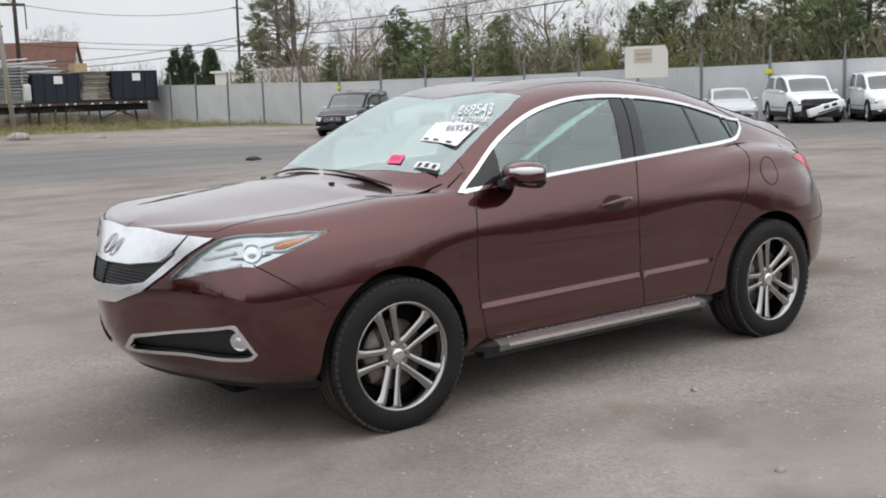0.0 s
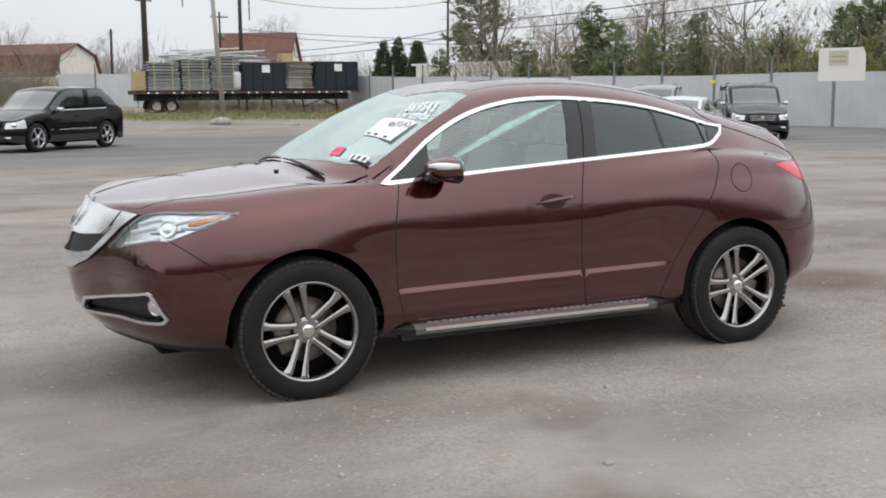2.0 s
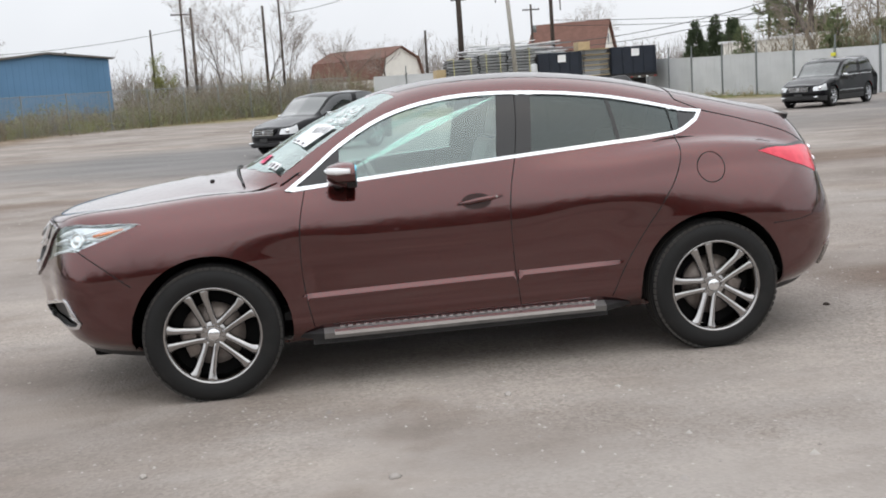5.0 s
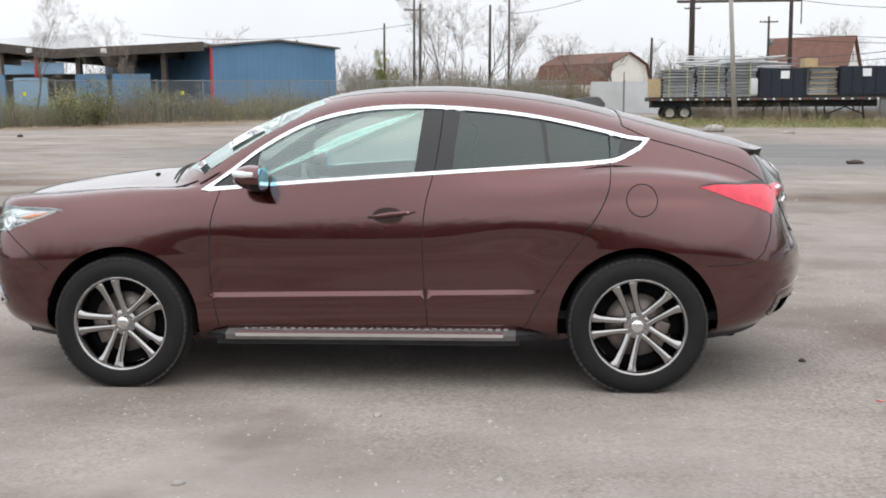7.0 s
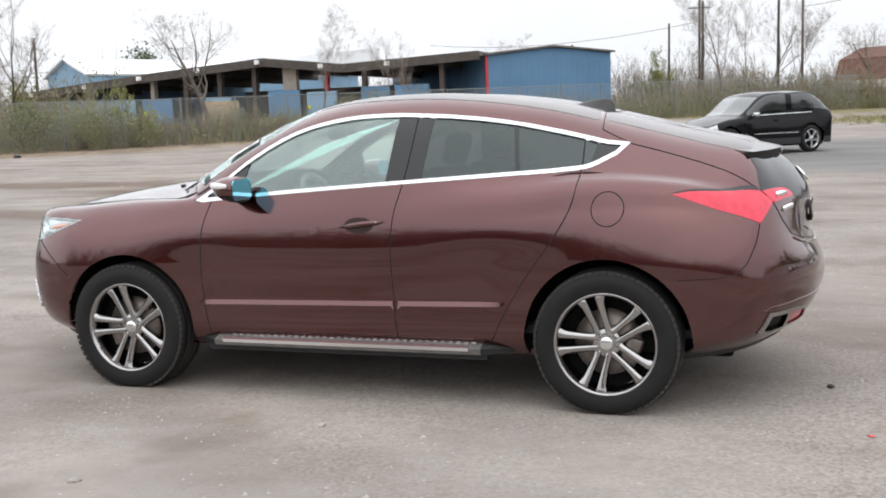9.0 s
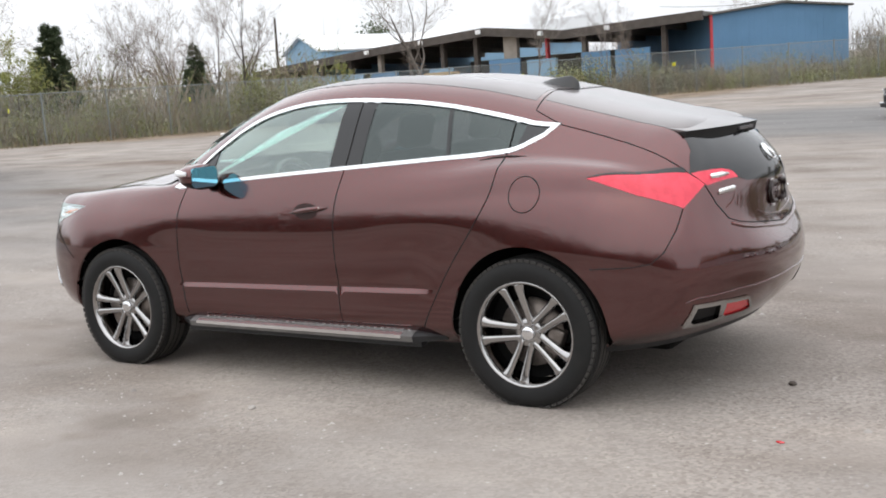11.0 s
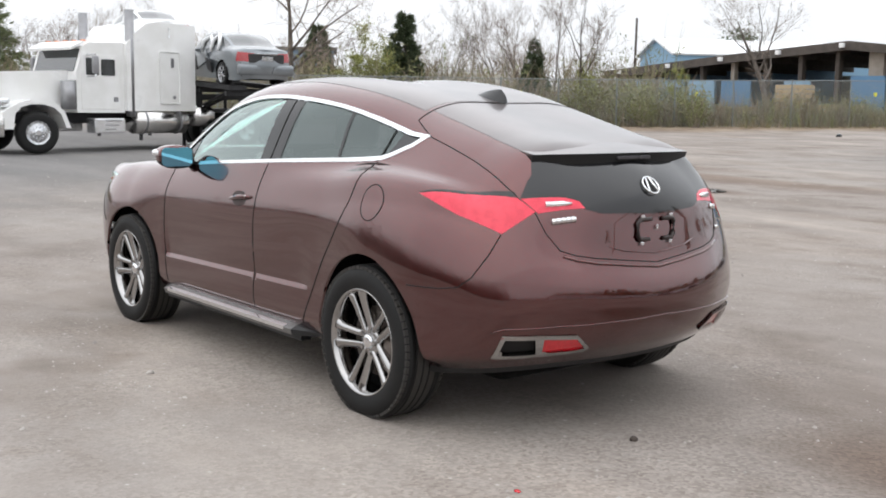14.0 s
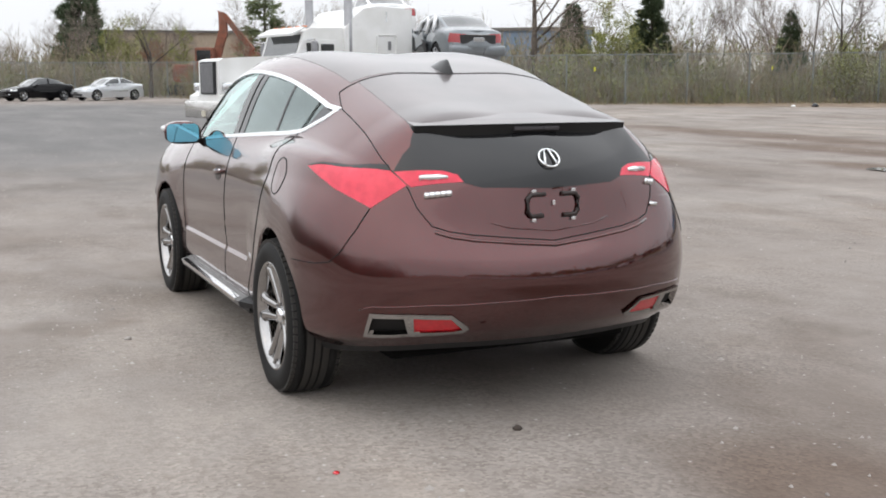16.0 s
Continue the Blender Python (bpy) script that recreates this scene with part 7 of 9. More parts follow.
for x, y in ((-40.2, 26.8), (-36.5, 34.7), (-31.0, 42.0), (-25.2, 49.3), (-19.0, 56.5), (-52.0, 18.5), (-62.0, 15.1)):
    tag = part("yellow_tag", box(-0.17, 0.17, -0.02, 0.02, -0.10, 0.10), TAG_YELLOW, fence_b, "small yellow tag")
    tag.matrix_basis = pose(x + 0.05, y - 0.05, lift(x, y) + 1.72, 0, 0, -40)

# ---- buildings behind the fences ----
BLUE_SHEET = surface("blue_steel_sheet", (0.115, 0.24, 0.40), 0.55, 0.1, 0.06, 0.4, 30, 0, color2=(0.10, 0.215, 0.355), piece=0.03)
PALE_BLUE = surface("pale_blue_sheet", (0.24, 0.40, 0.55), 0.55, 0.1, 0.06, 0.4, 30)
WHITE_ROOF = surface("white_metal_roof", (0.80, 0.81, 0.82), 0.5, 0.2, 0.05, 0.5, 30)
RUST_ROOF = surface("weathered_shed_roof", (0.16, 0.15, 0.14), 0.7, 0.2, 0.15, 0.5, 20)
SHED_STEEL = surface("dark_shed_steel", (0.10, 0.085, 0.075), 0.7, 0.3, 0.2, 2, 30)
CONCRETE = surface("grey_concrete_column", (0.34, 0.30, 0.26), 0.8, 0, 0.15, 2, 40, 0.003)
RED_STEEL = surface("red_painted_steel", (0.52, 0.05, 0.06), 0.5, 0, 0.1, 4, 60)
BEIGE = surface("beige_wall", (0.55, 0.52, 0.44), 0.8, 0, 0.08, 0.5, 20)
CREAM = surface("cream_siding", (0.78, 0.76, 0.70), 0.7, 0, 0.06, 1.0, 30)
BROWN_ROOF = surface("brown_shingle_roof", (0.155, 0.075, 0.055), 0.85, 0, 0.15, 1.5, 25, 0.01)
WINDOW_DARK = surface("dark_house_window", (0.03, 0.035, 0.04), 0.1, 0, 0.1, 2, 20, 0, 0.5)
WOOD_PALE = surface("pale_crate_wood", (0.48, 0.37, 0.22), 0.75, 0, 0.15, 3, 60, 0.002)


def wall_prism(points, z0, z1, bm=None):
    """An upright block over a plan outline."""
    bm = bm or bmesh.new()
    lo = [bm.verts.new((x, y, z0)) for x, y in points]
    hi = [bm.verts.new((x, y, z1)) for x, y in points]
    bm.faces.new(lo[::-1]), bm.faces.new(hi)
    for i in range(len(lo)):
        j = (i + 1) % len(lo)
        bm.faces.new((lo[i], lo[j], hi[j], hi[i]))
    return bm


def gable_house(name, label, at, turn, w, d, eave, ridge, wall_m, roof_m, windows=(), gambrel=False, over=0.4):
    """A house with its gable end facing -y: w across, d deep. windows: (x, z, half width, half height) on the gable, or on the long side with a fifth value."""
    ob = thing(name, label, "house", "", (at[0], at[1], lift(*at)), turn)
    if gambrel:
        outline = [(-w / 2, 0), (-w / 2, eave), (-w * 0.40, eave + (ridge - eave) * 0.62), (0, ridge), (w * 0.40, eave + (ridge - eave) * 0.62), (w / 2, eave), (w / 2, 0)]
    else:
        outline = [(-w / 2, 0), (-w / 2, eave), (0, ridge), (w / 2, eave), (w / 2, 0)]
    part("wall", prism(outline, 0, d), wall_m, ob)
    top = outline[1:-1]
    for (x0, z0), (x1, z1) in zip(top, top[1:]):
        n = Vector((-(z1 - z0), x1 - x0)).normalized() * 0.16
        ex, ez = (x1 - x0) * over / w, (z1 - z0) * over / w
        q = [(x0 - (ex if (x0, z0) == top[0] else 0), z0 - (ez if (x0, z0) == top[0] else 0)), (x1 + (ex if (x1, z1) == top[-1] else 0), z1 + (ez if (x1, z1) == top[-1] else 0))]
        part("roof", prism([q[0], q[1], (q[1][0] + n.x, q[1][1] + n.y), (q[0][0] + n.x, q[0][1] + n.y)], -over, d + over), roof_m, ob)
    for k in windows:
        x, z, hx, hz = k[:4]
        if len(k) == 4:
            win = part("window", box(x - hx - 0.1, x + hx + 0.1, -0.06, 0.02, z - hz - 0.1, z + hz + 0.1), CREAM, ob, "framed window")
            part("pane", box(x - hx, x + hx, -0.09, -0.05, z - hz, z + hz), WINDOW_DARK, win)
        else:
            win = part("window", box(-w / 2 - 0.06, -w / 2 + 0.02, x - hx - 0.1, x + hx + 0.1, z - hz - 0.1, z + hz + 0.1), CREAM, ob, "framed window")
            part("pane", box(-w / 2 - 0.09, -w / 2 - 0.05, x - hx, x + hx, z - hz, z + hz), WINDOW_DARK, win)
    return ob


# blue steel building with a low gable towards the lot
bx, by = -20.4, 67.8
ang = math.degrees(math.atan2(74.1 - 67.8, -12.8 + 20.4))
blue = thing("warehouse", "blue sheet-metal warehouse with a low gable roof", "building", "", (bx, by, 0.4), ang)
wlen = math.hypot(7.6, 6.3)
part("wall", prism([(0, 0), (0, 5.25), (wlen * 0.52, 5.75), (wlen, 5.35), (wlen, 0)], 0, 22), BLUE_SHEET, blue, "ribbed blue steel wall")
part("roof", prism([(-0.25, 5.24), (wlen * 0.52, 5.78), (wlen + 0.25, 5.34), (wlen + 0.25, 5.46), (wlen * 0.52, 5.92), (-0.25, 5.38)], -0.3, 22.3), RUST_ROOF, blue)
part("corner_trim", box(-0.10, 0.08, -0.12, 0.06, 0, 5.25), RED_STEEL, blue, "red corner trim")
for k in range(1, 22):
    part("wall_rib", box(wlen * k / 22 - 0.03, wlen * k / 22 + 0.03, -0.016, 0.0, 0.02, 5.22 + 0.45 * (1 - abs(k / 22 - 0.52) * 2)), BLUE_SHEET, blue)
part("roof_pipe", rod((wlen * 0.84, 3, 5.3), (wlen * 0.84, 3, 6.1), 0.09, 0.09, 8), SHED_STEEL, blue)

# open shed: long low double roof on columns, blue bays behind
shed = thing("open_shed", "long open-sided shed with a weathered roof and blue bays", "building", "", (0, 0, 0.45), 0)
ROOF_LINE = [(-60.5, 3.75), (-47.0, 4.85), (-37.3, 5.50), (-30.8, 4.75), (-20.5, 5.15)]
for (x0, z0), (x1, z1) in zip(ROOF_LINE, ROOF_LINE[1:]):
    part("roof", prism([(x0, z0), (x1, z1), (x1, z1 + 0.30), (x0, z0 + 0.30)], 66.6, 84), RUST_ROOF, shed)
    part("fascia", prism([(x0, z0 - 0.28), (x1, z1 - 0.28), (x1, z1 + 0.34), (x0, z0 + 0.34)], 66.3, 66.6), SHED_STEEL, shed, "dark roof edge")
for k, x in enumerate(np.linspace(-59.5, -23.5, 13)):
    zt = float(np.interp(x, [p[0] for p in ROOF_LINE], [p[1] for p in ROOF_LINE]))
    wide = 0.55 if k == 8 else 0.08 if k == 9 else 0.16
    part("column", box(x - wide, x + wide, 67.0, 67.5, -0.2, zt), CONCRETE if k in (8, 4) else (RED_STEEL if k == 9 else SHED_STEEL), shed)
    part("roof_truss", prism([(x - 0.1, zt - 0.5), (x + 0.1, zt - 0.5), (x + 0.1, zt), (x - 0.1, zt)], 67.5, 84), SHED_STEEL, shed)
for x0, x1, m, z1 in ((-58.5, -52.0, PALE_BLUE, 3.2), (-51.6, -49.0, PALE_BLUE, 3.2), (-48.3, -45.6, BLUE_SHEET, 3.2), (-42.6, -40.4, PALE_BLUE, 3.1), (-37.2, -34.6, BLUE_SHEET, 3.4), (-34.0, -31.6, PALE_BLUE, 3.2), (-29.6, -27.4, BLUE_SHEET, 3.4), (-27.0, -24.4, BLUE_SHEET, 3.4)):
    part("bay_panel", box(x0, x1, 66.72, 66.92, -0.2, z1), m, shed, "blue bay panel")
part("rear_wall", box(-60, -20.5, 84.0, 84.3, -0.2, 4.0), BEIGE, shed, "pale rear wall")
for k in range(7):
    x = -58.5 + 5.2 * k
    zt = float(np.interp(x, [p[0] for p in ROOF_LINE], [p[1] for p in ROOF_LINE]))
    part("flood_lamp", box(x - 0.16, x + 0.16, 66.0, 66.3, zt - 0.1, zt + 0.22, 0.04), PAPER, shed, "small white flood lamp")
gable_house("warehouse", "pale blue hall with a long white roof behind the shed", (-58.6, 71.0), -24, 7.0, 30, 4.7, 6.1, PALE_BLUE, WHITE_ROOF)
part("roof_panel", prism([(-56.0, 5.7), (-39.0, 5.7), (-39.0, 7.9), (-56.0, 7.1)], 92, 93), WHITE_ROOF, shed, "long white roof edge")
# crates and lumber in front of the shed
for k, (x, y, w, h) in enumerate(((-38.5, 62.0, 1.1, 2.3), (-34.0, 60.5, 1.3, 1.0), (-28.5, 62.5, 0.9, 1.5), (-22.5, 62.0, 1.6, 0.9), (-25.0, 63.5, 1.0, 0.8), (-44.0, 63.0, 1.2, 0.9))):
    crate = thing("crate_stack", "stack of pale wooden crates by the shed", "crates", "crate stacks", (x, y, lift(x, y)), 12 * k)
    for j in range(max(1, int(h / 0.32))):
        part("crate", box(-w, w, -0.7, 0.7, j * 0.32, j * 0.32 + 0.28, 0.01), WOOD_PALE, crate)

# houses beyond the trailer
barn = gable_house("barn_house", "white gambrel barn house with a brown roof and skylights", (14.4, 132.0), 45, 8.6, 11.5, 2.1, 5.9, CREAM, BROWN_ROOF, [(0, 1.2, 0.5, 0.8)], True)
for k in range(3):
    y = 2.2 + 3.4 * k
    part("skylight", prism([(-4.17, 2.75), (-3.72, 3.95), (-3.62, 3.91), (-4.07, 2.71)], y - 0.4, y + 0.4), PAPER, barn, "pale skylight")
gable_house("house", "cream house with a steep brown shingle roof", (42.9, 135.8), 62, 8.2, 9.8, 4.3, 8.0, CREAM, BROWN_ROOF, [(0, 5.6, 0.45, 0.6), (-2, 2.2, 0.5, 0.8), (2, 2.2, 0.5, 0.8)])
# long pale buildings behind the grey fence
low = thing("trailer_building", "long white flat building behind the grey fence", "building", "", (0, 0, 0.3), 0)
part("wall", wall_prism([(33.0, 74.0), (44.0, 52.0), (46.5, 53.2), (35.5, 75.2)], 0, 3.55), CREAM, low)
part("roof", wall_prism([(32.7, 74.2), (44.0, 51.6), (46.9, 53.0), (35.5, 75.6)], 3.55, 3.72), WHITE_ROOF, low)
green = thing("trailer_building", "pale green flat container building behind the fence", "building", "", (0, 0, 0.3), 0)
part("wall", wall_prism([(35.0, 62.0), (39.5, 46.5), (41.0, 47.0), (36.5, 62.5)], 0, 3.05), surface("pale_green_sheet", (0.42, 0.52, 0.46), 0.6, 0.1, 0.06, 0.6, 30), green)
for k in range(14):
    t = (k + 0.5) / 14
    x, y = 35.0 + 4.5 * t, 62.0 - 15.5 * t
    part("wall_rib", box(x - 0.10, x + 0.02, y - 0.06, y + 0.06, 0.1, 3.1), CREAM, green)
sign = thing("sign_board", "white sign board with a faded yellow panel on the grey fence", "sign", "", (30.79, 27.08, 1.95), -59.8)
part("board", prism([(-0.92, 0), (0.92, 0), (0.92, 1.05), (0.80, 1.33), (-0.92, 1.33)], -0.02, 0.02), CREAM, sign)
part("panel", box(-0.52, 0.26, -0.028, -0.020, 0.62, 1.22), BEIGE, sign, "faded yellow panel")
for z in (0.75, 0.95):
    part("lettering_bar", box(-0.42, 0.16, -0.031, -0.028, z, z + 0.07), WOOD_PALE, sign, "unreadable lettering")
# far buildings seen past the truck
far_ = thing("warehouse", "low pale industrial building beyond the trees", "building", "", (-80.5, 66.0, 1.0), 49)
part("wall", box(-6.0, 5.0, 0, 8, 0, 3.6), CREAM, far_)
part("roof", box(-6.3, 5.3, -0.3, 8.3, 3.6, 3.9), WHITE_ROOF, far_)
far_blue = thing("warehouse", "grey-blue warehouse beyond the trees", "building", "", (-91.0, 47.5, 1.0), 58)
part("wall", box(-4.0, 9.0, 0, 9, 0, 5.6), surface("grey_blue_sheet", (0.20, 0.27, 0.36), 0.6), far_blue)
part("roof", box(-4.3, 9.3, -0.3, 9.3, 5.6, 5.9), RUST_ROOF, far_blue)
far_tan = thing("warehouse", "long tan building beyond the far fence", "building", "", (-101.5, 14.0, 1.0), 80)
part("wall", box(-3.0, 11.0, 0, 9, 0, 5.4), surface("tan_wall", (0.42, 0.34, 0.26), 0.8), far_tan)
part("roof", box(-3.3, 11.3, -0.3, 9.3, 5.4, 5.6), RUST_ROOF, far_tan)

# ---- flatbed trailer with stacked frames ----
tz = lift(15, 63)
trailer = thing("flatbed_trailer", "black flatbed trailer loaded with stacked metal frames", "trailer", "", (0, 63.0, tz), 0)
TR = lambda name, bm, m, label="", parent=None, smooth=False: part(name, bm, m, parent or trailer, label, smooth)
TR("deck", box(8.8, 18.6, -1.25, 1.25, 1.18, 1.42, 0.02), RACK, "black trailer deck")
TR("neck_deck", box(18.3, 23.3, -1.25, 1.25, 1.28, 1.50, 0.02), RACK, "raised front deck")
TR("side_rail", box(8.8, 23.3, -1.32, -1.25, 1.20, 1.34), SHED_STEEL, "rusty side rail")
for k in range(28):
    TR("side_marker", box(9.0 + 0.52 * k, 9.14 + 0.52 * k, -1.345, -1.32, 1.22, 1.30), PAPER if k % 3 else TAIL_RED, "small reflector")
for x in (10.1, 11.0):
    for y in (-1.0, -0.66, 0.66, 1.0):
        w = new("wheel")
        w.parent = trailer
        w.matrix_basis = pose(x, y, 0.46)
        part("tyre", lathe([(0.26, 0.11), (0.38, 0.13), (0.45, 0.10), (0.46, 0.07), (0.46, -0.07), (0.45, -0.10), (0.38, -0.13), (0.26, -0.11)], 28), RUBBER, w, "", True)
        part("rim", lathe([(0.05, -0.03), (0.18, 0.0), (0.25, -0.10), (0.26, -0.115)], 28), surface("dusty_rim", (0.42, 0.39, 0.35), 0.7) if "dusty_rim" not in bpy.data.materials else bpy.data.materials["dusty_rim"], w, "dusty pale rim", True)
for x in (15.8, 17.4):
    for y in (-0.95, 0.95):
        TR("landing_leg", rod((x, y, 0.0), (x, y, 1.2), 0.07, 0.07, 8), RACK)
TR("chassis", box(9.0, 22.8, -0.5, 0.5, 0.78, 1.2, 0.02), RACK, "chassis beams")
for x in (19.6, 21.9):
    for y in (-0.95, 0.95):
        TR("landing_leg", rod((x, y, 0.0), (x - 0.2, y, 1.3), 0.06, 0.06, 8), RACK)
TR("brace", rod((19.6, -0.9, 0.3), (21.9, -0.9, 1.25), 0.04, 0.04, 6), RACK)
TR("brace", rod((21.9, -0.9, 0.3), (19.6, -0.9, 1.25), 0.04, 0.04, 6), RACK)
NAVY = surface("navy_bin_sheet", (0.010, 0.016, 0.030), 0.5, 0.1, 0.15, 1.5, 40)
for x0, x1, z0, z1 in ((15.45, 18.3, 1.40, 3.12), (20.25, 23.25, 1.50, 3.22)):
    b = thing("steel_bin", "dark navy steel bulkhead bin on the trailer", "bin", "steel bins", ((x0 + x1) / 2, 63.0, tz), 0)
    hw = (x1 - x0) / 2
    part("side_wall", box(-hw, hw, -1.30, -1.20, z0, z1), NAVY, b)
    part("side_wall", box(-hw, hw, 1.20, 1.30, z0, z1), NAVY, b)
    part("end_wall", box(-hw, -hw + 0.1, -1.20, 1.20, z0, z1), NAVY, b)
    part("end_wall", box(hw - 0.1, hw, -1.20, 1.20, z0, z1), NAVY, b)
    part("floor", box(-hw + 0.1, hw - 0.1, -1.20, 1.20, z0, z0 + 0.08), NAVY, b)
    for k in range(5):
        part("rib", box(-hw + 0.1 + (2 * hw - 0.2) * k / 4 - 0.04, -hw + 0.1 + (2 * hw - 0.2) * k / 4 + 0.04, -1.35, -1.30, z0, z1), NAVY, b)
    part("notice", box(-0.16, 0.36, -1.362, -1.352, z1 - 0.62, z1 - 0.16), PAPER, b, "white notice sheet")
FRAME_M = surface("galvanised_frame", (0.30, 0.31, 0.32), 0.45, 0.6, 0.15, 3, 50, piece=0.25)
STRAP = surface("yellow_strap", (0.55, 0.52, 0.30), 0.7)
random.seed(5)
stack = thing("frame_stack", "tall stacks of grey metal frames strapped to the trailer", "frames", "", (0, 63.0, tz), 0)
for bay, (x0, x1, n_) in enumerate(((9.6, 11.5, 9), (11.7, 13.4, 10), (13.5, 15.3, 11))):
    for k in range(n_):
        z = 1.43 + k * 0.19
        dx = random.uniform(-0.06, 0.06)
        part("frame", box(x0 + dx, x1 + dx, -1.22, 1.2, z, z + 0.045), FRAME_M, stack)
        part("frame", box(x0 + dx, x1 + dx, -1.24, -1.16, z + 0.045, z + 0.13), FRAME_M, stack)
        part("frame", box(x0 + dx + 0.1, x1 + dx - 0.1, -1.0, 1.0, z + 0.06, z + 0.15), RACK, stack)
    for x in (x0 + 0.4, x1 - 0.4):
        part("strap", tube([(x, -1.27, 1.40), (x, -1.27, 1.45 + n_ * 0.19), (x, 1.25, 1.47 + n_ * 0.19)], 0.035, 4), STRAP, stack)
for k in range(58):
    x0, ln, a = random.uniform(11.0, 15.8), random.uniform(1.4, 3.4), random.uniform(-6, 6)
    z = 3.36 + random.uniform(0, 0.62) - abs(x0 - 13.0) * 0.08
    bm = box(-ln / 2, ln / 2, -0.05, 0.05, -0.03, 0.03, 0.0, None, pose(x0 + 0.6, random.uniform(-1.1, 0.4), z, 0, a * 0.6, a))
    part("loose_bar", bm, PAPER if k % 3 else FRAME_M, stack, "pale loose bar")
for k in range(16):
    z = 1.52 + k * 0.11
    part("frame", box(18.5 + random.uniform(-0.1, 0.1), 20.1 + random.uniform(-0.1, 0.1), -1.2, 1.0, z, z + 0.06), FRAME_M if k % 3 else WOOD_PALE, stack)
part("crate", box(8.9, 9.5, -1.1, 0.6, 1.42, 2.55, 0.02), WOOD_PALE, stack, "pale wooden crate")
part("crate", box(18.4, 19.2, -0.2, 0.9, 3.20, 3.75, 0.02), WOOD_PALE, stack, "pale wooden crate")
part("wrapped_bundle", box(14.9, 15.4, -1.35, -0.4, 1.45, 2.55, 0.18), surface("white_wrap", (0.66, 0.68, 0.70), 0.35, 0, 0.1, 6, 60), stack, "white wrapped bundle", True)

# ---- rusty excavator beyond the chain-link fence ----
RUST_PAINT = surface("rusty_red_machine_paint", (0.30, 0.105, 0.065), 0.8, 0.1, 0.2, 2, 40, 0.004, color2=(0.20, 0.09, 0.06))
digger = thing("excavator", "rusty red excavator with a folded boom behind the fence", "excavator", "", (-74.9, 14.3, lift(-74.9, 14.3)), 62)
part("body", box(-1.5, 1.5, -1.2, 1.2, 1.0, 2.3, 0.12), RUST_PAINT, digger, "engine housing")
cabin = part("cabin", box(0.2, 1.5, -1.25, -0.2, 2.2, 3.5, 0.10), RUST_PAINT, digger, "operator cabin")
part("window_glass", box(0.35, 1.38, -1.275, -1.245, 2.55, 3.3, 0.02), FAR_GLASS, cabin)
for s_ in (1, -1):
    part("track", prism([(-2.0, 0.45), (-1.7, 0.85), (1.7, 0.85), (2.0, 0.45), (1.7, 0.05), (-1.7, 0.05)], s_ * 1.0 - 0.3, s_ * 1.0 + 0.3), RACK, digger, "crawler track")
part("boom", prism([(0.9, 2.1), (1.5, 2.2), (2.3, 4.6), (2.2, 6.0), (1.7, 6.1), (1.7, 4.8)], 0.0, 0.45), RUST_PAINT, digger, "bent boom")
part("arm", prism([(1.6, 6.2), (2.2, 6.0), (4.3, 3.4), (4.0, 3.1)], 0.05, 0.40), RUST_PAINT, digger, "folded arm")
part("bucket", prism([(3.7, 3.3), (4.5, 3.2), (4.6, 2.4), (4.0, 2.0), (3.5, 2.5)], -0.35, 0.75), RUST_PAINT, digger, "digging bucket")
part("ram", rod((1.6, 0.22, 2.6), (1.9, 0.22, 5.0), 0.09, 0.07, 10), STEEL_GREY, digger, "hydraulic ram", True)

# ---- poles, gantry and wires ----
POLE_WOOD = surface("dark_utility_pole", (0.055, 0.042, 0.034), 0.85, 0, 0.2, 3, 60, 0.004)
POLE_TAN = surface("tan_utility_pole", (0.26, 0.17, 0.11), 0.85, 0, 0.15, 3, 60, 0.004)
POLE_PALE = surface("weathered_grey_pole", (0.42, 0.40, 0.37), 0.75, 0, 0.12, 3, 60, 0.003)
CABLE = surface("black_cable", (0.02, 0.02, 0.02), 0.6)


def pole(label, x, y, h, r, mat_, lean=(0.0, 0.0), arms=(), cans=0):
    ob = thing("utility_pole", label, "pole", "", (x, y, lift(x, y) - 0.1), 0)
    part("shaft", rod((0, 0, 0), (lean[0], lean[1], h), r, r * 0.72, 12), mat_, ob, "", True)
    for z, w, turn_ in arms:
        t = radians(turn_)
        cx, cy = lean[0] * z / h, lean[1] * z / h
        part("cross_arm", rod((cx - w * math.cos(t), cy - w * math.sin(t), z), (cx + w * math.cos(t), cy + w * math.sin(t), z), 0.07, 0.07, 6), mat_, ob)
        for s in (-0.9, -0.45, 0.45, 0.9):
            part("insulator", rod((cx + s * w * math.cos(t), cy + s * w * math.sin(t), z), (cx + s * w * math.cos(t), cy + s * w * math.sin(t), z + 0.22), 0.04, 0.03, 6), POST_GREY, ob)
    for k in range(cans):
        part("transformer", rod((0.32, 0, h - 3.2 - k), (0.32, 0, h - 2.4 - k), 0.2, 0.2, 14), POST_GREY, ob, "grey transformer can", True)
    return ob


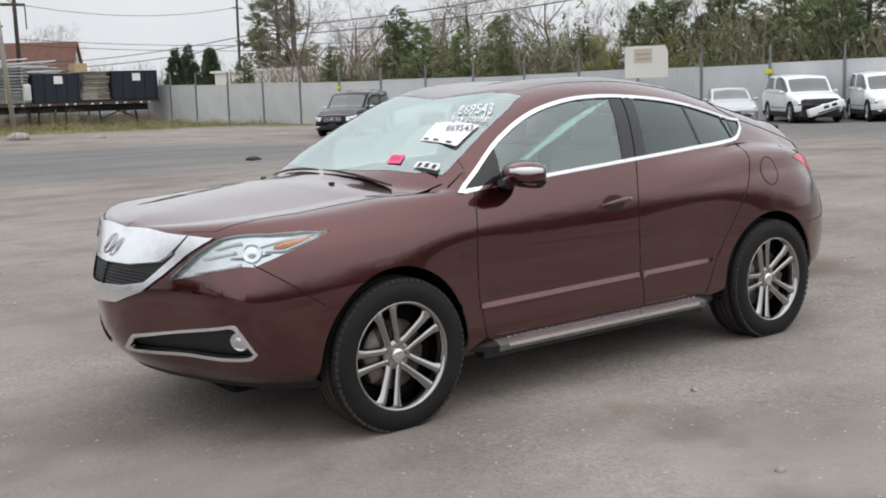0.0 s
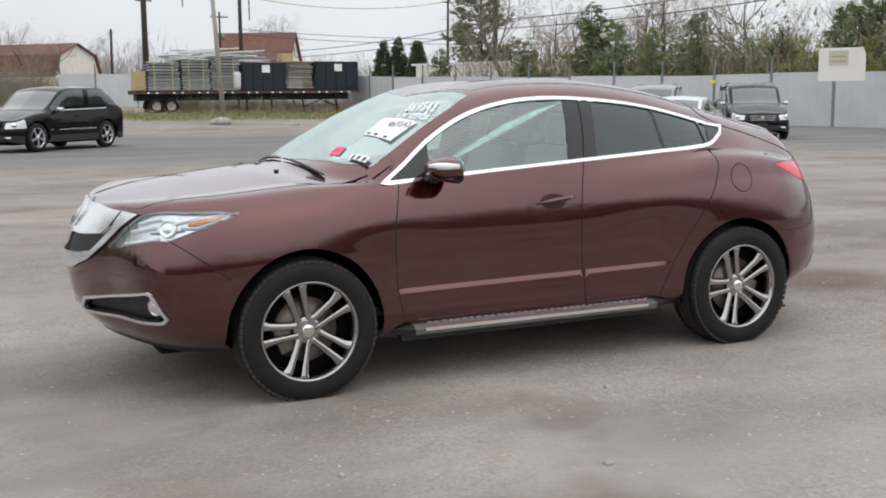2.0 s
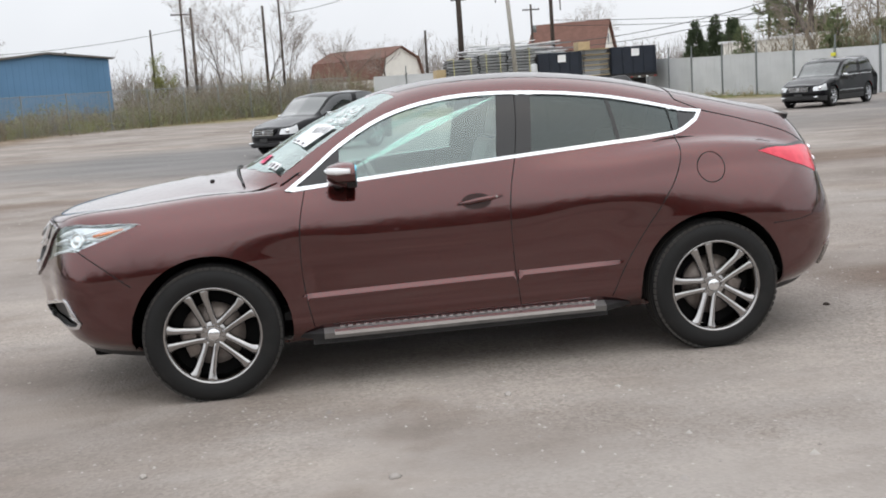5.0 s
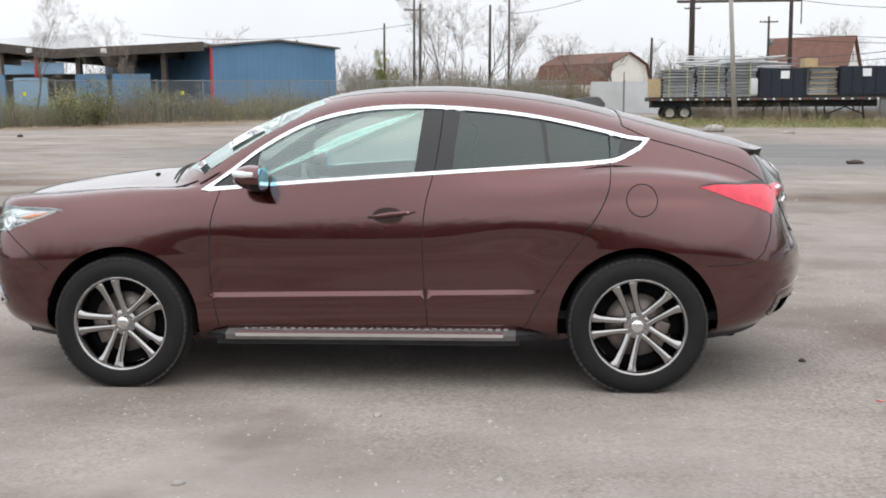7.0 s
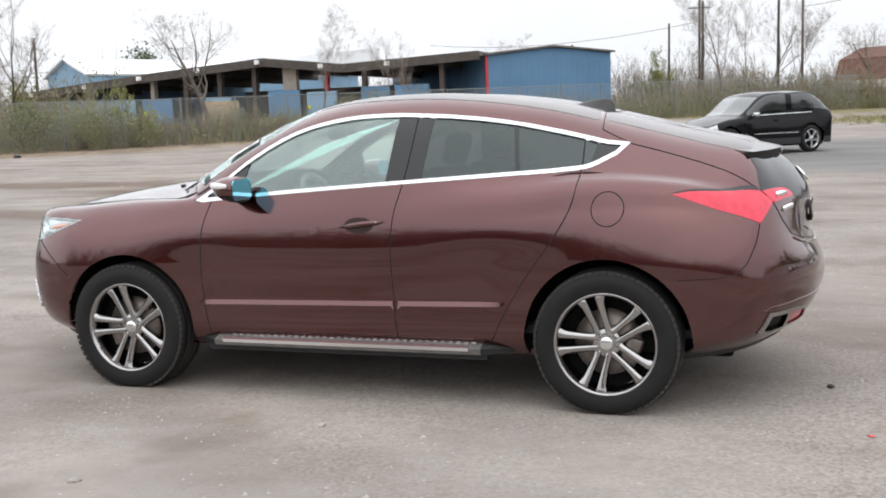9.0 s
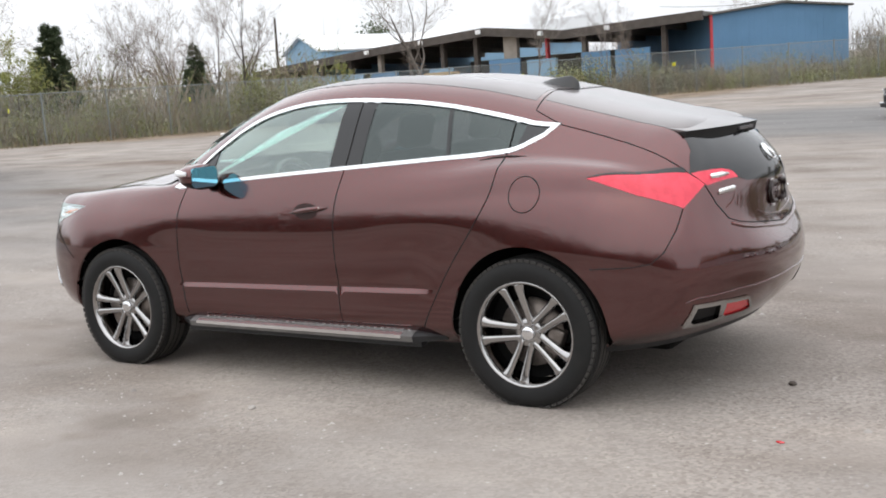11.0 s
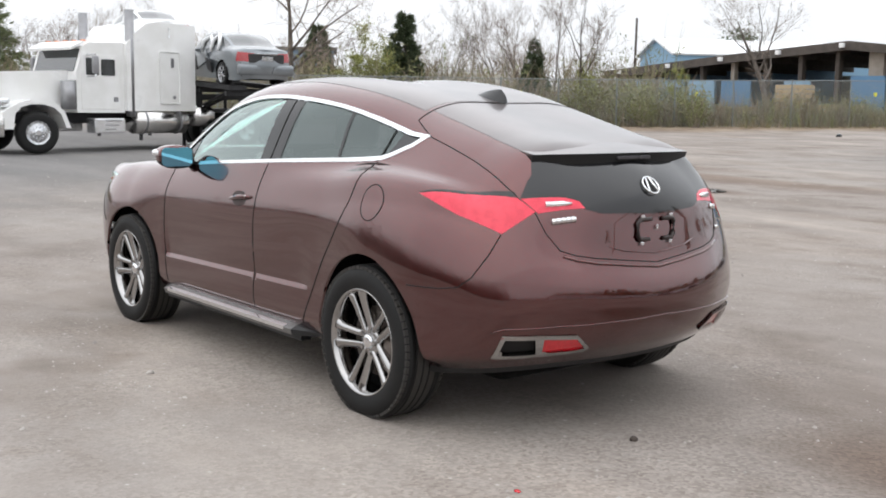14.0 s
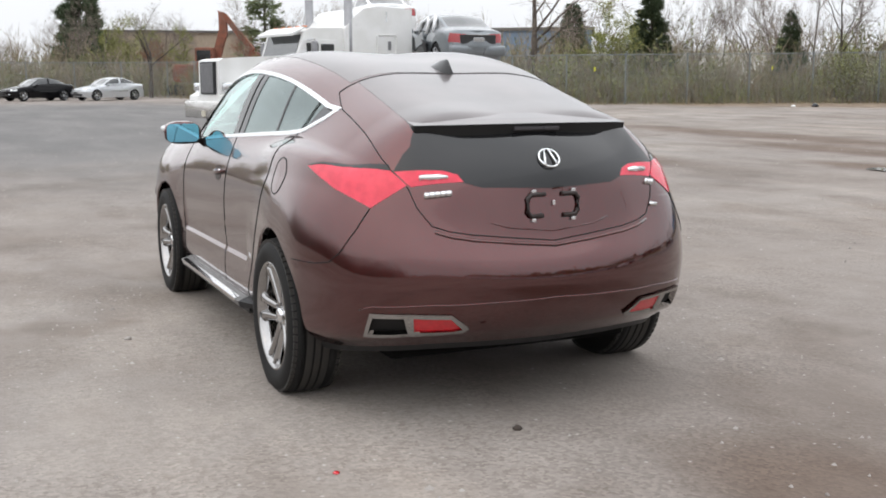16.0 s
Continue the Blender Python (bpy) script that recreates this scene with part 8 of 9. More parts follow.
pole("leaning weathered grey pole beside the trailer", 13.6, 59.5, 11.5, 0.15, POLE_PALE, (-0.65, 0.1))
pole("dark wooden utility pole behind the fence", 41.0, 75.5, 15.0, 0.24, POLE_WOOD)
pole("tan wooden utility pole behind the fence", 45.5, 29.5, 12.0, 0.22, POLE_TAN)
pole("distant wooden utility pole with cross arms", 62.0, 128.0, 14.5, 0.2, POLE_WOOD, (0.2, 0), ((13.6, 1.3, 20), (12.4, 1.0, 20)))
pole("distant wooden utility pole with cross arms", 28.4, 118.0, 9.6, 0.16, POLE_WOOD, (0, 0), ((9.0, 1.0, 0),), 1)
pole("dark gantry pole carrying a steel beam", 20.0, 118.0, 19.0, 0.36, POLE_WOOD, (0, 0), ((10.5, 0.9, 0),), 1)
pole("dark gantry pole carrying a steel beam", 30.8, 118.0, 17.0, 0.26, POLE_WOOD)
beam = thing("gantry_beam", "long steel beam hung between two poles", "beam", "", (0, 118.0, lift(25, 118)), 0)
part("beam", box(18.3, 31.9, -0.12, 0.12, 11.05, 11.35), SHED_STEEL, beam)
part("hook", rod((31.9, 0, 11.2), (31.9, 0, 8.6), 0.07, 0.07, 6), SHED_STEEL, beam)
part("stay", rod((20.0, 0, 15.8), (27.0, 0, 11.3), 0.05, 0.05, 6), SHED_STEEL, beam)
part("stay", rod((20.0, 0, 17.5), (30.8, 0, 11.3), 0.05, 0.05, 6), SHED_STEEL, beam)
part("hanger", rod((24.3, 0, 11.1), (24.3, 0, 9.9), 0.06, 0.06, 6), SHED_STEEL, beam)
for x, y, h in ((-10.6, 112, 12.5), (-0.4, 116, 12.0), (-14.6, 118, 9.0), (-8.2, 92.5, 9.4), (-2.0, 96, 9.5), (-71, 82, 9.0), (13, 97, 6.5)):
    pole("thin dark pole among the bare trees", x, y, h, 0.15, POLE_WOOD, (0.1, 0), ((h - 2.4, 1.1, 10),) if h > 12 else ())


def wire(a, b, sag, r=0.022):
    ob = thing("power_line", "black overhead power line between poles", "cable", "power lines", (0, 0, 0))
    A, B = Vector(a), Vector(b)
    pts = [A.lerp(B, k / 24) - Vector((0, 0, sag * 4 * (k / 24) * (1 - k / 24))) for k in range(25)]
    part("cable", tube(pts, r, 4), CABLE, ob)


for dz in (0.0, -0.7):
    wire((41.0, 75.5, 7.7 + dz), (45.5, 29.5, 9.0 + dz * 1.4), 0.6, 0.035)
    wire((41.0, 75.5, 7.7 + dz), (34.0, 150.0, 8.2 + dz), 1.2, 0.035)
    wire((45.5, 29.5, 9.0 + dz * 1.4), (60.0, -40.0, 11.5 + dz), 0.8, 0.035)
wire((62.0, 128.0, 14.0), (30.8, 118.0, 13.0), 1.2, 0.03)
wire((30.8, 118.0, 9.2), (75.0, 105.0, 8.6), 0.8, 0.03)
wire((30.8, 118.0, 8.6), (75.0, 105.0, 8.0), 0.8, 0.03)
wire((-0.4, 116.0, 11.6), (20.0, 118.0, 19.0), 1.5, 0.025)
wire((-8.2, 92.5, 9.0), (-40, 110.0, 9.5), 1.0, 0.02)

# ---- trees, brush and grass ----
BARK = surface("grey_brown_bark", (0.15, 0.125, 0.105), 0.9, 0, 0.25, 5, 40, 0.01, color2=(0.09, 0.075, 0.065), piece=0.25)
TWIG = surface("bare_twigs", (0.27, 0.225, 0.195), 0.9, 0, 0.2, 3, 40, color2=(0.20, 0.165, 0.14), piece=0.2)


def foliage(name, dark, pale, piece=0.2):
    """Leaves, needles or stalks: each one takes its own tone between two colours."""
    m = bpy.data.materials.new(name)
    m.use_nodes = True
    n, l = m.node_tree.nodes, m.node_tree.links
    p = n["Principled BSDF"]
    p.inputs["Roughness"].default_value = 0.75
    p.inputs["Specular IOR Level"].default_value = 0.25
    geo = n.new("ShaderNodeNewGeometry")
    ramp = n.new("ShaderNodeValToRGB")
    ramp.color_ramp.elements[0].color, ramp.color_ramp.elements[1].color = (*dark, 1), (*pale, 1)
    patch = n.new("ShaderNodeTexNoise")
    patch.inputs["Scale"].default_value = 0.35
    l.new(geo.outputs["Position"], patch.inputs["Vector"])
    add = n.new("ShaderNodeMath")
    add.operation = "MULTIPLY_ADD"
    l.new(geo.outputs["Random Per Island"], add.inputs[0])
    add.inputs[1].default_value = 0.6
    shift = n.new("ShaderNodeMapRange")
    shift.inputs["From Min"].default_value, shift.inputs["From Max"].default_value = 0.3, 0.7
    shift.inputs["To Max"].default_value = 0.4
    l.new(patch.outputs["Fac"], shift.inputs["Value"])
    l.new(shift.outputs["Result"], add.inputs[2])
    l.new(add.outputs["Value"], ramp.inputs["Fac"])
    info, span, tone = n.new("ShaderNodeObjectInfo"), n.new("ShaderNodeMapRange"), n.new("ShaderNodeHueSaturation")
    span.inputs["To Min"].default_value, span.inputs["To Max"].default_value = 1 - piece, 1 + piece
    l.new(info.outputs["Random"], span.inputs["Value"])
    l.new(span.outputs["Result"], tone.inputs["Value"])
    l.new(ramp.outputs["Color"], tone.inputs["Color"])
    l.new(tone.outputs["Color"], p.inputs["Base Color"])
    return m


PINE_GREEN = foliage("pine_needles", (0.125, 0.160, 0.078), (0.285, 0.325, 0.17))
SPRUCE_GREEN = foliage("dark_needles", (0.052, 0.076, 0.044), (0.13, 0.165, 0.09))
SPRING_GREEN = foliage("spring_leaves", (0.15, 0.16, 0.05), (0.34, 0.35, 0.13))
RUSSET = foliage("russet_buds", (0.20, 0.09, 0.06), (0.34, 0.18, 0.12))
OLIVE = foliage("olive_bush_leaves", (0.135, 0.15, 0.062), (0.30, 0.305, 0.15))
BRUSH = foliage("dry_brush", (0.17, 0.14, 0.10), (0.38, 0.32, 0.23))
HAZE_TWIGS = foliage("far_bare_woods", (0.19, 0.175, 0.165), (0.34, 0.315, 0.295))
GRASS = foliage("lot_grass", (0.095, 0.145, 0.04), (0.25, 0.27, 0.11))
STRAW = foliage("dry_grass", (0.22, 0.17, 0.09), (0.42, 0.35, 0.22))


class Sprouts:
    """Gathers tapered sticks and loose leaves as one mesh."""
    def __init__(self, seed):
        self.rng, self.v, self.f = random.Random(seed), [], []

    def stick(self, pts, r, sides=3):
        base, k = len(self.v), sides
        for i, p in enumerate(pts):
            d = (pts[min(i + 1, len(pts) - 1)] - pts[max(i - 1, 0)]).normalized()
            a = d.cross(Vector((0.31, 0.95, 0.05))).normalized()
            b = d.cross(a)
            for j in range(k):
                w = 2 * math.pi * j / k
                self.v.append(tuple(p + (a * math.cos(w) + b * math.sin(w)) * r[i]))
        for i in range(len(pts) - 1):
            for j in range(k):
                p, q = base + i * k + j, base + i * k + (j + 1) % k
                self.f.append((p, q, q + k, p + k))

    def leaf(self, at, size, along=None, width=0.6):
        g = self.rng.gauss
        d = (along or Vector((g(0, 1), g(0, 1), g(0, 1)))).normalized()
        s = d.cross(Vector((g(0, 1), g(0, 1), g(0, 1)))).normalized() * size * width / 2
        b = len(self.v)
        self.v += [tuple(at - s), tuple(at + s), tuple(at + d * size)]
        self.f.append((b, b + 1, b + 2))

    def mesh(self, name, mat_, parent=None, label=""):
        me = bpy.data.meshes.new(name)
        me.from_pydata(self.v, [], self.f)
        return link_mesh(name, me, parent, label, mat_, False)


def grow(wood, twigs, at, way, length, radius, level, depth, spread, rise, tips, split=(3, 5)):
    """One branch with its side branches, thinning towards the twigs."""
    g = wood.rng
    steps = 5 if level < 2 else 3
    pts, p, d = [at], at.copy(), way.normalized()
    for _ in range(steps):
        d = (d + Vector((g.gauss(0, 0.13), g.gauss(0, 0.13), g.gauss(0, 0.08) + rise))).normalized()
        p = p + d * length / steps
        pts.append(p.copy())
    end = 0.12 if level == 0 else 0.3
    rr = [radius * (1 - (1 - end) * i / steps) for i in range(steps + 1)]
    thin = level >= 2
    (twigs if thin else wood).stick(pts, rr, 7 if level == 0 else 5 if level == 1 else 3)
    if level >= depth:
        tips.append((pts, d))
        for _ in range(5):
            at = pts[0].lerp(pts[-1], g.random())
            twigs.leaf(at, length * g.uniform(0.5, 1.1), d + Vector((g.gauss(0, 0.6), g.gauss(0, 0.6), g.gauss(0.25, 0.4))), 0.03)
        return
    kids = g.randint(*split) + (3 if level == 0 else 1)
    for i in range(kids):
        u = (0.3 if level == 0 else 0.2) + (0.98 - (0.3 if level == 0 else 0.2)) * (i + g.random() * 0.8) / kids
        k = min(int(u * steps), steps - 1)
        w = u * steps - k
        start = pts[k].lerp(pts[k + 1], w)
        turn = g.random() * 2 * math.pi + i * 2.4
        axis = (pts[k + 1] - pts[k]).normalized()
        a = axis.cross(Vector((0.3, 0.2, 0.93))).normalized() if abs(axis.z) < 0.95 else Vector((1, 0, 0))
        side = (a * math.cos(turn) + axis.cross(a) * math.sin(turn)).normalized()
        lean = spread * g.uniform(0.75, 1.25)
        way2 = axis * math.cos(lean) + side * math.sin(lean)
        grow(wood, twigs, start, way2, length * g.uniform(0.42, 0.68) * (1.15 - 0.45 * u), rr[k] * g.uniform(0.38, 0.56), level + 1, depth, spread, rise, tips, split)


def bare_tree(seed, label, height=8.0, spread=0.75, rise=0.05, radius=0.15, depth=4, leaves=None, split=(3, 5), trunk=0.72, leaf_size=0.12, per_tip=3):
    root = thing("spring_tree" if leaves else "bare_tree", label, "tree", "trees round the lot")
    wood, twigs, tips = Sprouts(seed), Sprouts(seed), []
    grow(wood, twigs, Vector((0, 0, -0.2)), Vector((0.02, 0.03, 1)), height * trunk, radius, 0, depth, spread, rise, tips, split)
    twigs.rng = wood.rng
    wood.mesh("trunk", BARK, root)
    if leaves:
        for pts, d in tips:
            for _ in range(per_tip):
                twigs.leaf(pts[-1].lerp(pts[0], twigs.rng.random()) + Vector((twigs.rng.gauss(0, 0.12), twigs.rng.gauss(0, 0.12), twigs.rng.gauss(0, 0.1))), leaf_size * twigs.rng.uniform(0.6, 1.4))
        twigs.mesh("crown", leaves, root)
    else:
        twigs.mesh("crown", TWIG, root)
    top = max(v[2] for v in twigs.v + wood.v)
    return root, top


def needle_tree(seed, name, label, height, width, mat_, dense, droop, ragged, whorl=(4, 6)):
    """A trunk with whorls of boughs that carry tufts of needles."""
    root = thing(name, label, "tree", "trees round the lot")
    wood, crown = Sprouts(seed), Sprouts(seed + 1)
    g = crown.rng
    wood.stick([Vector((0, 0, -0.2)), Vector((0.05, 0.03, height * 0.5)), Vector((0.0, 0.05, height))], [height * 0.02, height * 0.013, 0.012], 7)
    z = height * 0.10
    while z < height * 0.985:
        u = z / height
        reach = width * (1 - u) ** 0.75 * (0.35 + 0.65 * min(1, u / 0.22)) + 0.12
        for i in range(g.randint(*whorl)):
            if g.random() < ragged * 0.35:
                continue
            a = g.random() * 2 * math.pi
            r = reach * g.uniform(1 - ragged, 1.08)
            out = Vector((math.cos(a), math.sin(a), 0))
            base = Vector((0, 0, z + g.uniform(-0.15, 0.15)))
            mid = base + out * r * 0.55 + Vector((0, 0, -droop * r * 0.3 + 0.10 * r))
            tip = base + out * r + Vector((0, 0, -droop * r * 0.5 + 0.2 * r))
            wood.stick([base, mid, tip], [0.03 * (1 - u) + 0.008, 0.016 * (1 - u) + 0.006, 0.004], 3)
            for s in range(max(3, int(r * dense))):
                w = 0.22 + 0.8 * (s + g.random()) / max(3, int(r * dense))
                at = base.lerp(mid, min(1, w * 2)) if w < 0.5 else mid.lerp(tip, w * 2 - 1)
                side = Vector((-out.y, out.x, 0)) * g.gauss(0, 0.22 * r * (1.1 - 0.6 * w))
                at = at + side + Vector((0, 0, g.gauss(0.0, 0.12)))
                for _ in range(9):
                    d = out + side * 0.8 / max(r, 0.3) + Vector((g.gauss(0, 0.55), g.gauss(0, 0.55), g.gauss(0.12, 0.4)))
                    crown.leaf(at, g.uniform(0.22, 0.44), d, 0.20)
        z += g.uniform(0.28, 0.42) * (1 + 0.3 * ragged)
    wood.mesh("trunk", BARK, root)
    crown.mesh("crown", mat_, root)
    return root, height


def bush(seed, label, mat_, height=2.4, width=1.4, leaves=1500, name="bush", category="bush", group="bushes along the fence"):
    root = thing(name, label, category, group)
    stems, crown = Sprouts(seed), Sprouts(seed + 1)
    g = crown.rng
    for i in range(26):
        a, r = g.random() * 6.283, width * math.sqrt(g.random()) * 0.9
        h = height * (1 - 0.45 * (r / width) ** 2) * g.uniform(0.7, 1.08)
        top = Vector((r * math.cos(a), r * math.sin(a), h))
        mid = Vector((top.x * 0.55 + g.gauss(0, 0.06), top.y * 0.55 + g.gauss(0, 0.06), h * 0.55))
        stems.stick([Vector((g.gauss(0, 0.1), g.gauss(0, 0.1), -0.05)), mid, top], [0.022, 0.013, 0.004])
        for _ in range(leaves // 26):
            w = g.uniform(0.15, 1.0)
            p = Vector((0, 0, 0)).lerp(mid, w * 2) if w < 0.5 else mid.lerp(top, w * 2 - 1)
            crown.leaf(p + Vector((g.gauss(0, 0.16), g.gauss(0, 0.16), g.gauss(0, 0.12))), g.uniform(0.06, 0.15))
    stems.mesh("stems", TWIG, root)
    crown.mesh("leaves", mat_, root)
    return root, height


def plant(kind, spots, seed):
    """Copies of the models of a kind, each at its place, height and own turn; the models take the first places."""
    g = random.Random(seed)
    for i, (x, y, h) in enumerate(spots):
        model, top = kind[i % len(kind)]
        s = h / top
        wide = s * g.uniform(0.9, 1.12)
        m = pose(x, y, lift(x, y), 0, 0, g.uniform(0, 360))
        ob = model if i < len(kind) else copy_thing(model, m)
        ob.matrix_basis = m @ Matrix.Diagonal((wide, wide, s, 1))


BIG_BARE = [bare_tree(s, "broad bare deciduous tree with a forked grey trunk", 9, 0.8, 0.05, 0.19, 4, split=(3, 4), trunk=0.66) for s in (11, 12, 15)]
TALL_BARE = [bare_tree(s, "tall slender bare tree with fine upright twigs", 9, 0.55, 0.10, 0.10, 4, split=(3, 4), trunk=0.86) for s in (21, 24, 27)]
SPRING = [bare_tree(s, "young tree with thin yellow-green spring leaves", 6, 0.6, 0.07, 0.09, 3, SPRING_GREEN, (4, 6), 0.75, 0.13, 10) for s in (31, 33)]
REDBUD = [bare_tree(37, "tree with reddish brown spring buds", 6, 0.6, 0.07, 0.09, 3, RUSSET, (4, 6), 0.75, 0.10, 8)]
PINES = [needle_tree(s, "white_pine", "ragged white pine with soft green needles", 8.0, 2.8, PINE_GREEN, 11, 0.05, 0.32, (4, 7)) for s in (41, 44)]
SPRUCES = [needle_tree(s, "spruce", "dark dense evergreen tree with a pointed top", 7.0, 1.75, SPRUCE_GREEN, 24, 0.15, 0.22, (7, 10)) for s in (51, 54)]
BUSHES = [bush(s, "olive-leaved bush beside the chain-link fence", OLIVE, 2.4, 1.3) for s in (61, 64)]
plant(PINES, [(43.0, 82.0, 13.6), (33.4, 49.3, 6.8), (32.8, 46.0, 5.6), (31.0, 52.8, 4.6), (33.5, 43.5, 5.0), (36.8, 37.0, 4.8), (42.9, 38.7, 6.4), (39.8, 33.5, 7.2), (43.2, 32.3, 8.5), (40.7, 27.9, 5.2), (43.3, 26.3, 9.0), (47.2, 26.9, 10.0),
              (34.6, 51.5, 5.8), (45.5, 35.0, 6.6), (41.0, 24.5, 6.0), (48.5, 20.0, 9.5), (44.0, 17.0, 7.0), (34.2, 40.5, 4.4), (38.0, 33.0, 5.6), (44.5, 30.0, 8.0), (37.0, 44.0, 6.0), (27.6, 58.2, 4.2), (46.0, 22.0, 8.0), (-80.5, 21.0, 9.0)], 1)
plant(SPRUCES, [(41.3, 100.7, 5.9), (44.7, 99.5, 6.2), (52.7, 123.1, 7.1), (50.1, 111.5, 6.6), (-93.4, 8.2, 11.0), (-45.6, 33.8, 6.3), (-40.5, 39.3, 4.6), (-75.5, 46.6, 7.4), (48.0, 30.5, 6.5), (50.0, 40.0, 6.0)], 2)
plant(BIG_BARE, [(32.5, 54.2, 8.4), (35.8, 56.7, 8.0), (35.7, 40.0, 10.5), (38.3, 40.5, 9.0), (37.6, 47.5, 8.6), (48.7, 51.0, 7.0), (-48.5, 27.7, 10.5), (-30.8, 48.3, 7.9), (5.7, 98.7, 7.5), (17.1, 135.7, 8.1),
                 (7.4, 139.2, 9.4), (11.9, 127.5, 7.5), (23.8, 133.8, 7.3), (45.3, 157.7, 11.7), (48.4, 167.4, 12.3), (-27.8, 102.6, 8.4)], 3)
plant(TALL_BARE, [(33.2, 44.6, 9.0), (34.2, 41.8, 8.6), (38.6, 44.8, 8.2), (-26.1, 52.3, 8.2), (-7.2, 78.0, 9.2), (-5.4, 77.8, 11.2), (-3.7, 82.8, 10.0), (-1.8, 82.7, 10.6), (0.1, 89.9, 10.0),
                  (-23.2, 57.0, 6.6), (-22.6, 60.3, 6.4), (-42.8, 34.9, 7.3), (-45.4, 38.4, 7.2), (-47.4, 42.9, 9.1), (-45.4, 42.6, 9.3), (-39.2, 39.4, 10.0), (-37.9, 41.0, 10.4)], 4)
plant(TALL_BARE, [(-54.7, 27.5, 8.4), (-51.1, 35.9, 7.8), (-79.8, 3.7, 9.5), (-71.8, 17.5, 8.0), (-49.0, 40.2, 6.2), (-42.3, 46.7, 6.0), (-82.0, -4.0, 9.0), (-76.5, 8.0, 8.5), (-58.0, 24.0, 8.5)], 5)
plant(SPRING, [(-44.1, 30.2, 5.8), (-86.0, 10.5, 6.5), (-84.0, 15.5, 6.0), (-90.0, 12.5, 7.0), (-10.0, 76.5, 5.2), (-36.9, 40.7, 3.8), (36.5, 34.8, 4.6), (37.2, 29.8, 4.3), (-33.0, 43.5, 3.4)], 6)
plant(REDBUD, [(-80.5, 20.0, 5.2), (-78.0, 12.5, 4.5), (36.9, 38.0, 4.6), (35.0, 47.0, 4.8)], 7)
plant(BUSHES, [(-34.8, 37.6, 2.9), (-33.6, 40.0, 2.8), (-30.5, 41.4, 2.4), (-23.0, 50.4, 2.4), (-24.4, 53.0, 2.3), (-22.3, 52.0, 2.8), (-21.2, 56.6, 2.8), (-31.7, 42.9, 2.4), (-43.5, 26.7, 3.2), (-32.0, 39.0, 1.8)], 8)
plant([bush(67, "dense round dark evergreen tree behind the hall", SPRUCE_GREEN, 2.6, 1.15, 5200, "evergreen_tree", "tree", "trees round the lot")], [(-72.5, 102.0, 8.9)], 11)
more = random.Random(23)
for (x0, y0), (x1, y1) in zip([(-71, 12), (-52, 18.5), (-40.2, 26.8), (-36.5, 34.7), (-31, 42), (-25.2, 49.3), (-19, 56.5), (-12, 63.5)], [(-52, 18.5), (-40.2, 26.8), (-36.5, 34.7), (-31, 42), (-25.2, 49.3), (-19, 56.5), (-12, 63.5), (2, 80)]):
    d = math.hypot(x1 - x0, y1 - y0)
    spots = []
    for _ in range(int(d / 1.7)):
        u, o = more.random(), more.uniform(0.8, 4.5)
        spots.append((x0 + (x1 - x0) * u - (y1 - y0) / d * o, y0 + (y1 - y0) * u + (x1 - x0) / d * o, more.uniform(1.2, 2.9) * (0.7 if x0 > -32 else 1.0)))
    for x, y, h in spots:
        model, top = more.choice(BUSHES)
        copy_thing(model, pose(x, y, lift(x, y), 0, 0, more.uniform(0, 360))).scale = (h / top * more.uniform(0.9, 1.4), h / top * more.uniform(0.9, 1.4), h / top)
# woods behind the fences, farther trees at random
rnd = random.Random(5)
woods_a, woods_b, woods_c = [], [], []
for i in range(34):
    s, off = rnd.random(), rnd.uniform(10, 38)
    woods_a.append((38.5 - 16.5 * s + off, 8 + 60 * s + 0.3 * off, rnd.uniform(5.5, 9.5) + off * 0.06))
for i in range(26):
    s, off = rnd.random(), rnd.uniform(8, 34)
    woods_b.append((-76 - off + 20 * s, -18 + 42 * s + off * 0.5, rnd.uniform(5.5, 8.5)))
for i in range(12):
    woods_c.append((rnd.uniform(-62, -50), rnd.uniform(36, 60), rnd.uniform(4.5, 7.0)))
plant(TALL_BARE, woods_a[::2] + woods_b[::2], 9)
plant(BIG_BARE, woods_a[1::2] + woods_b[1::2] + woods_c, 10)


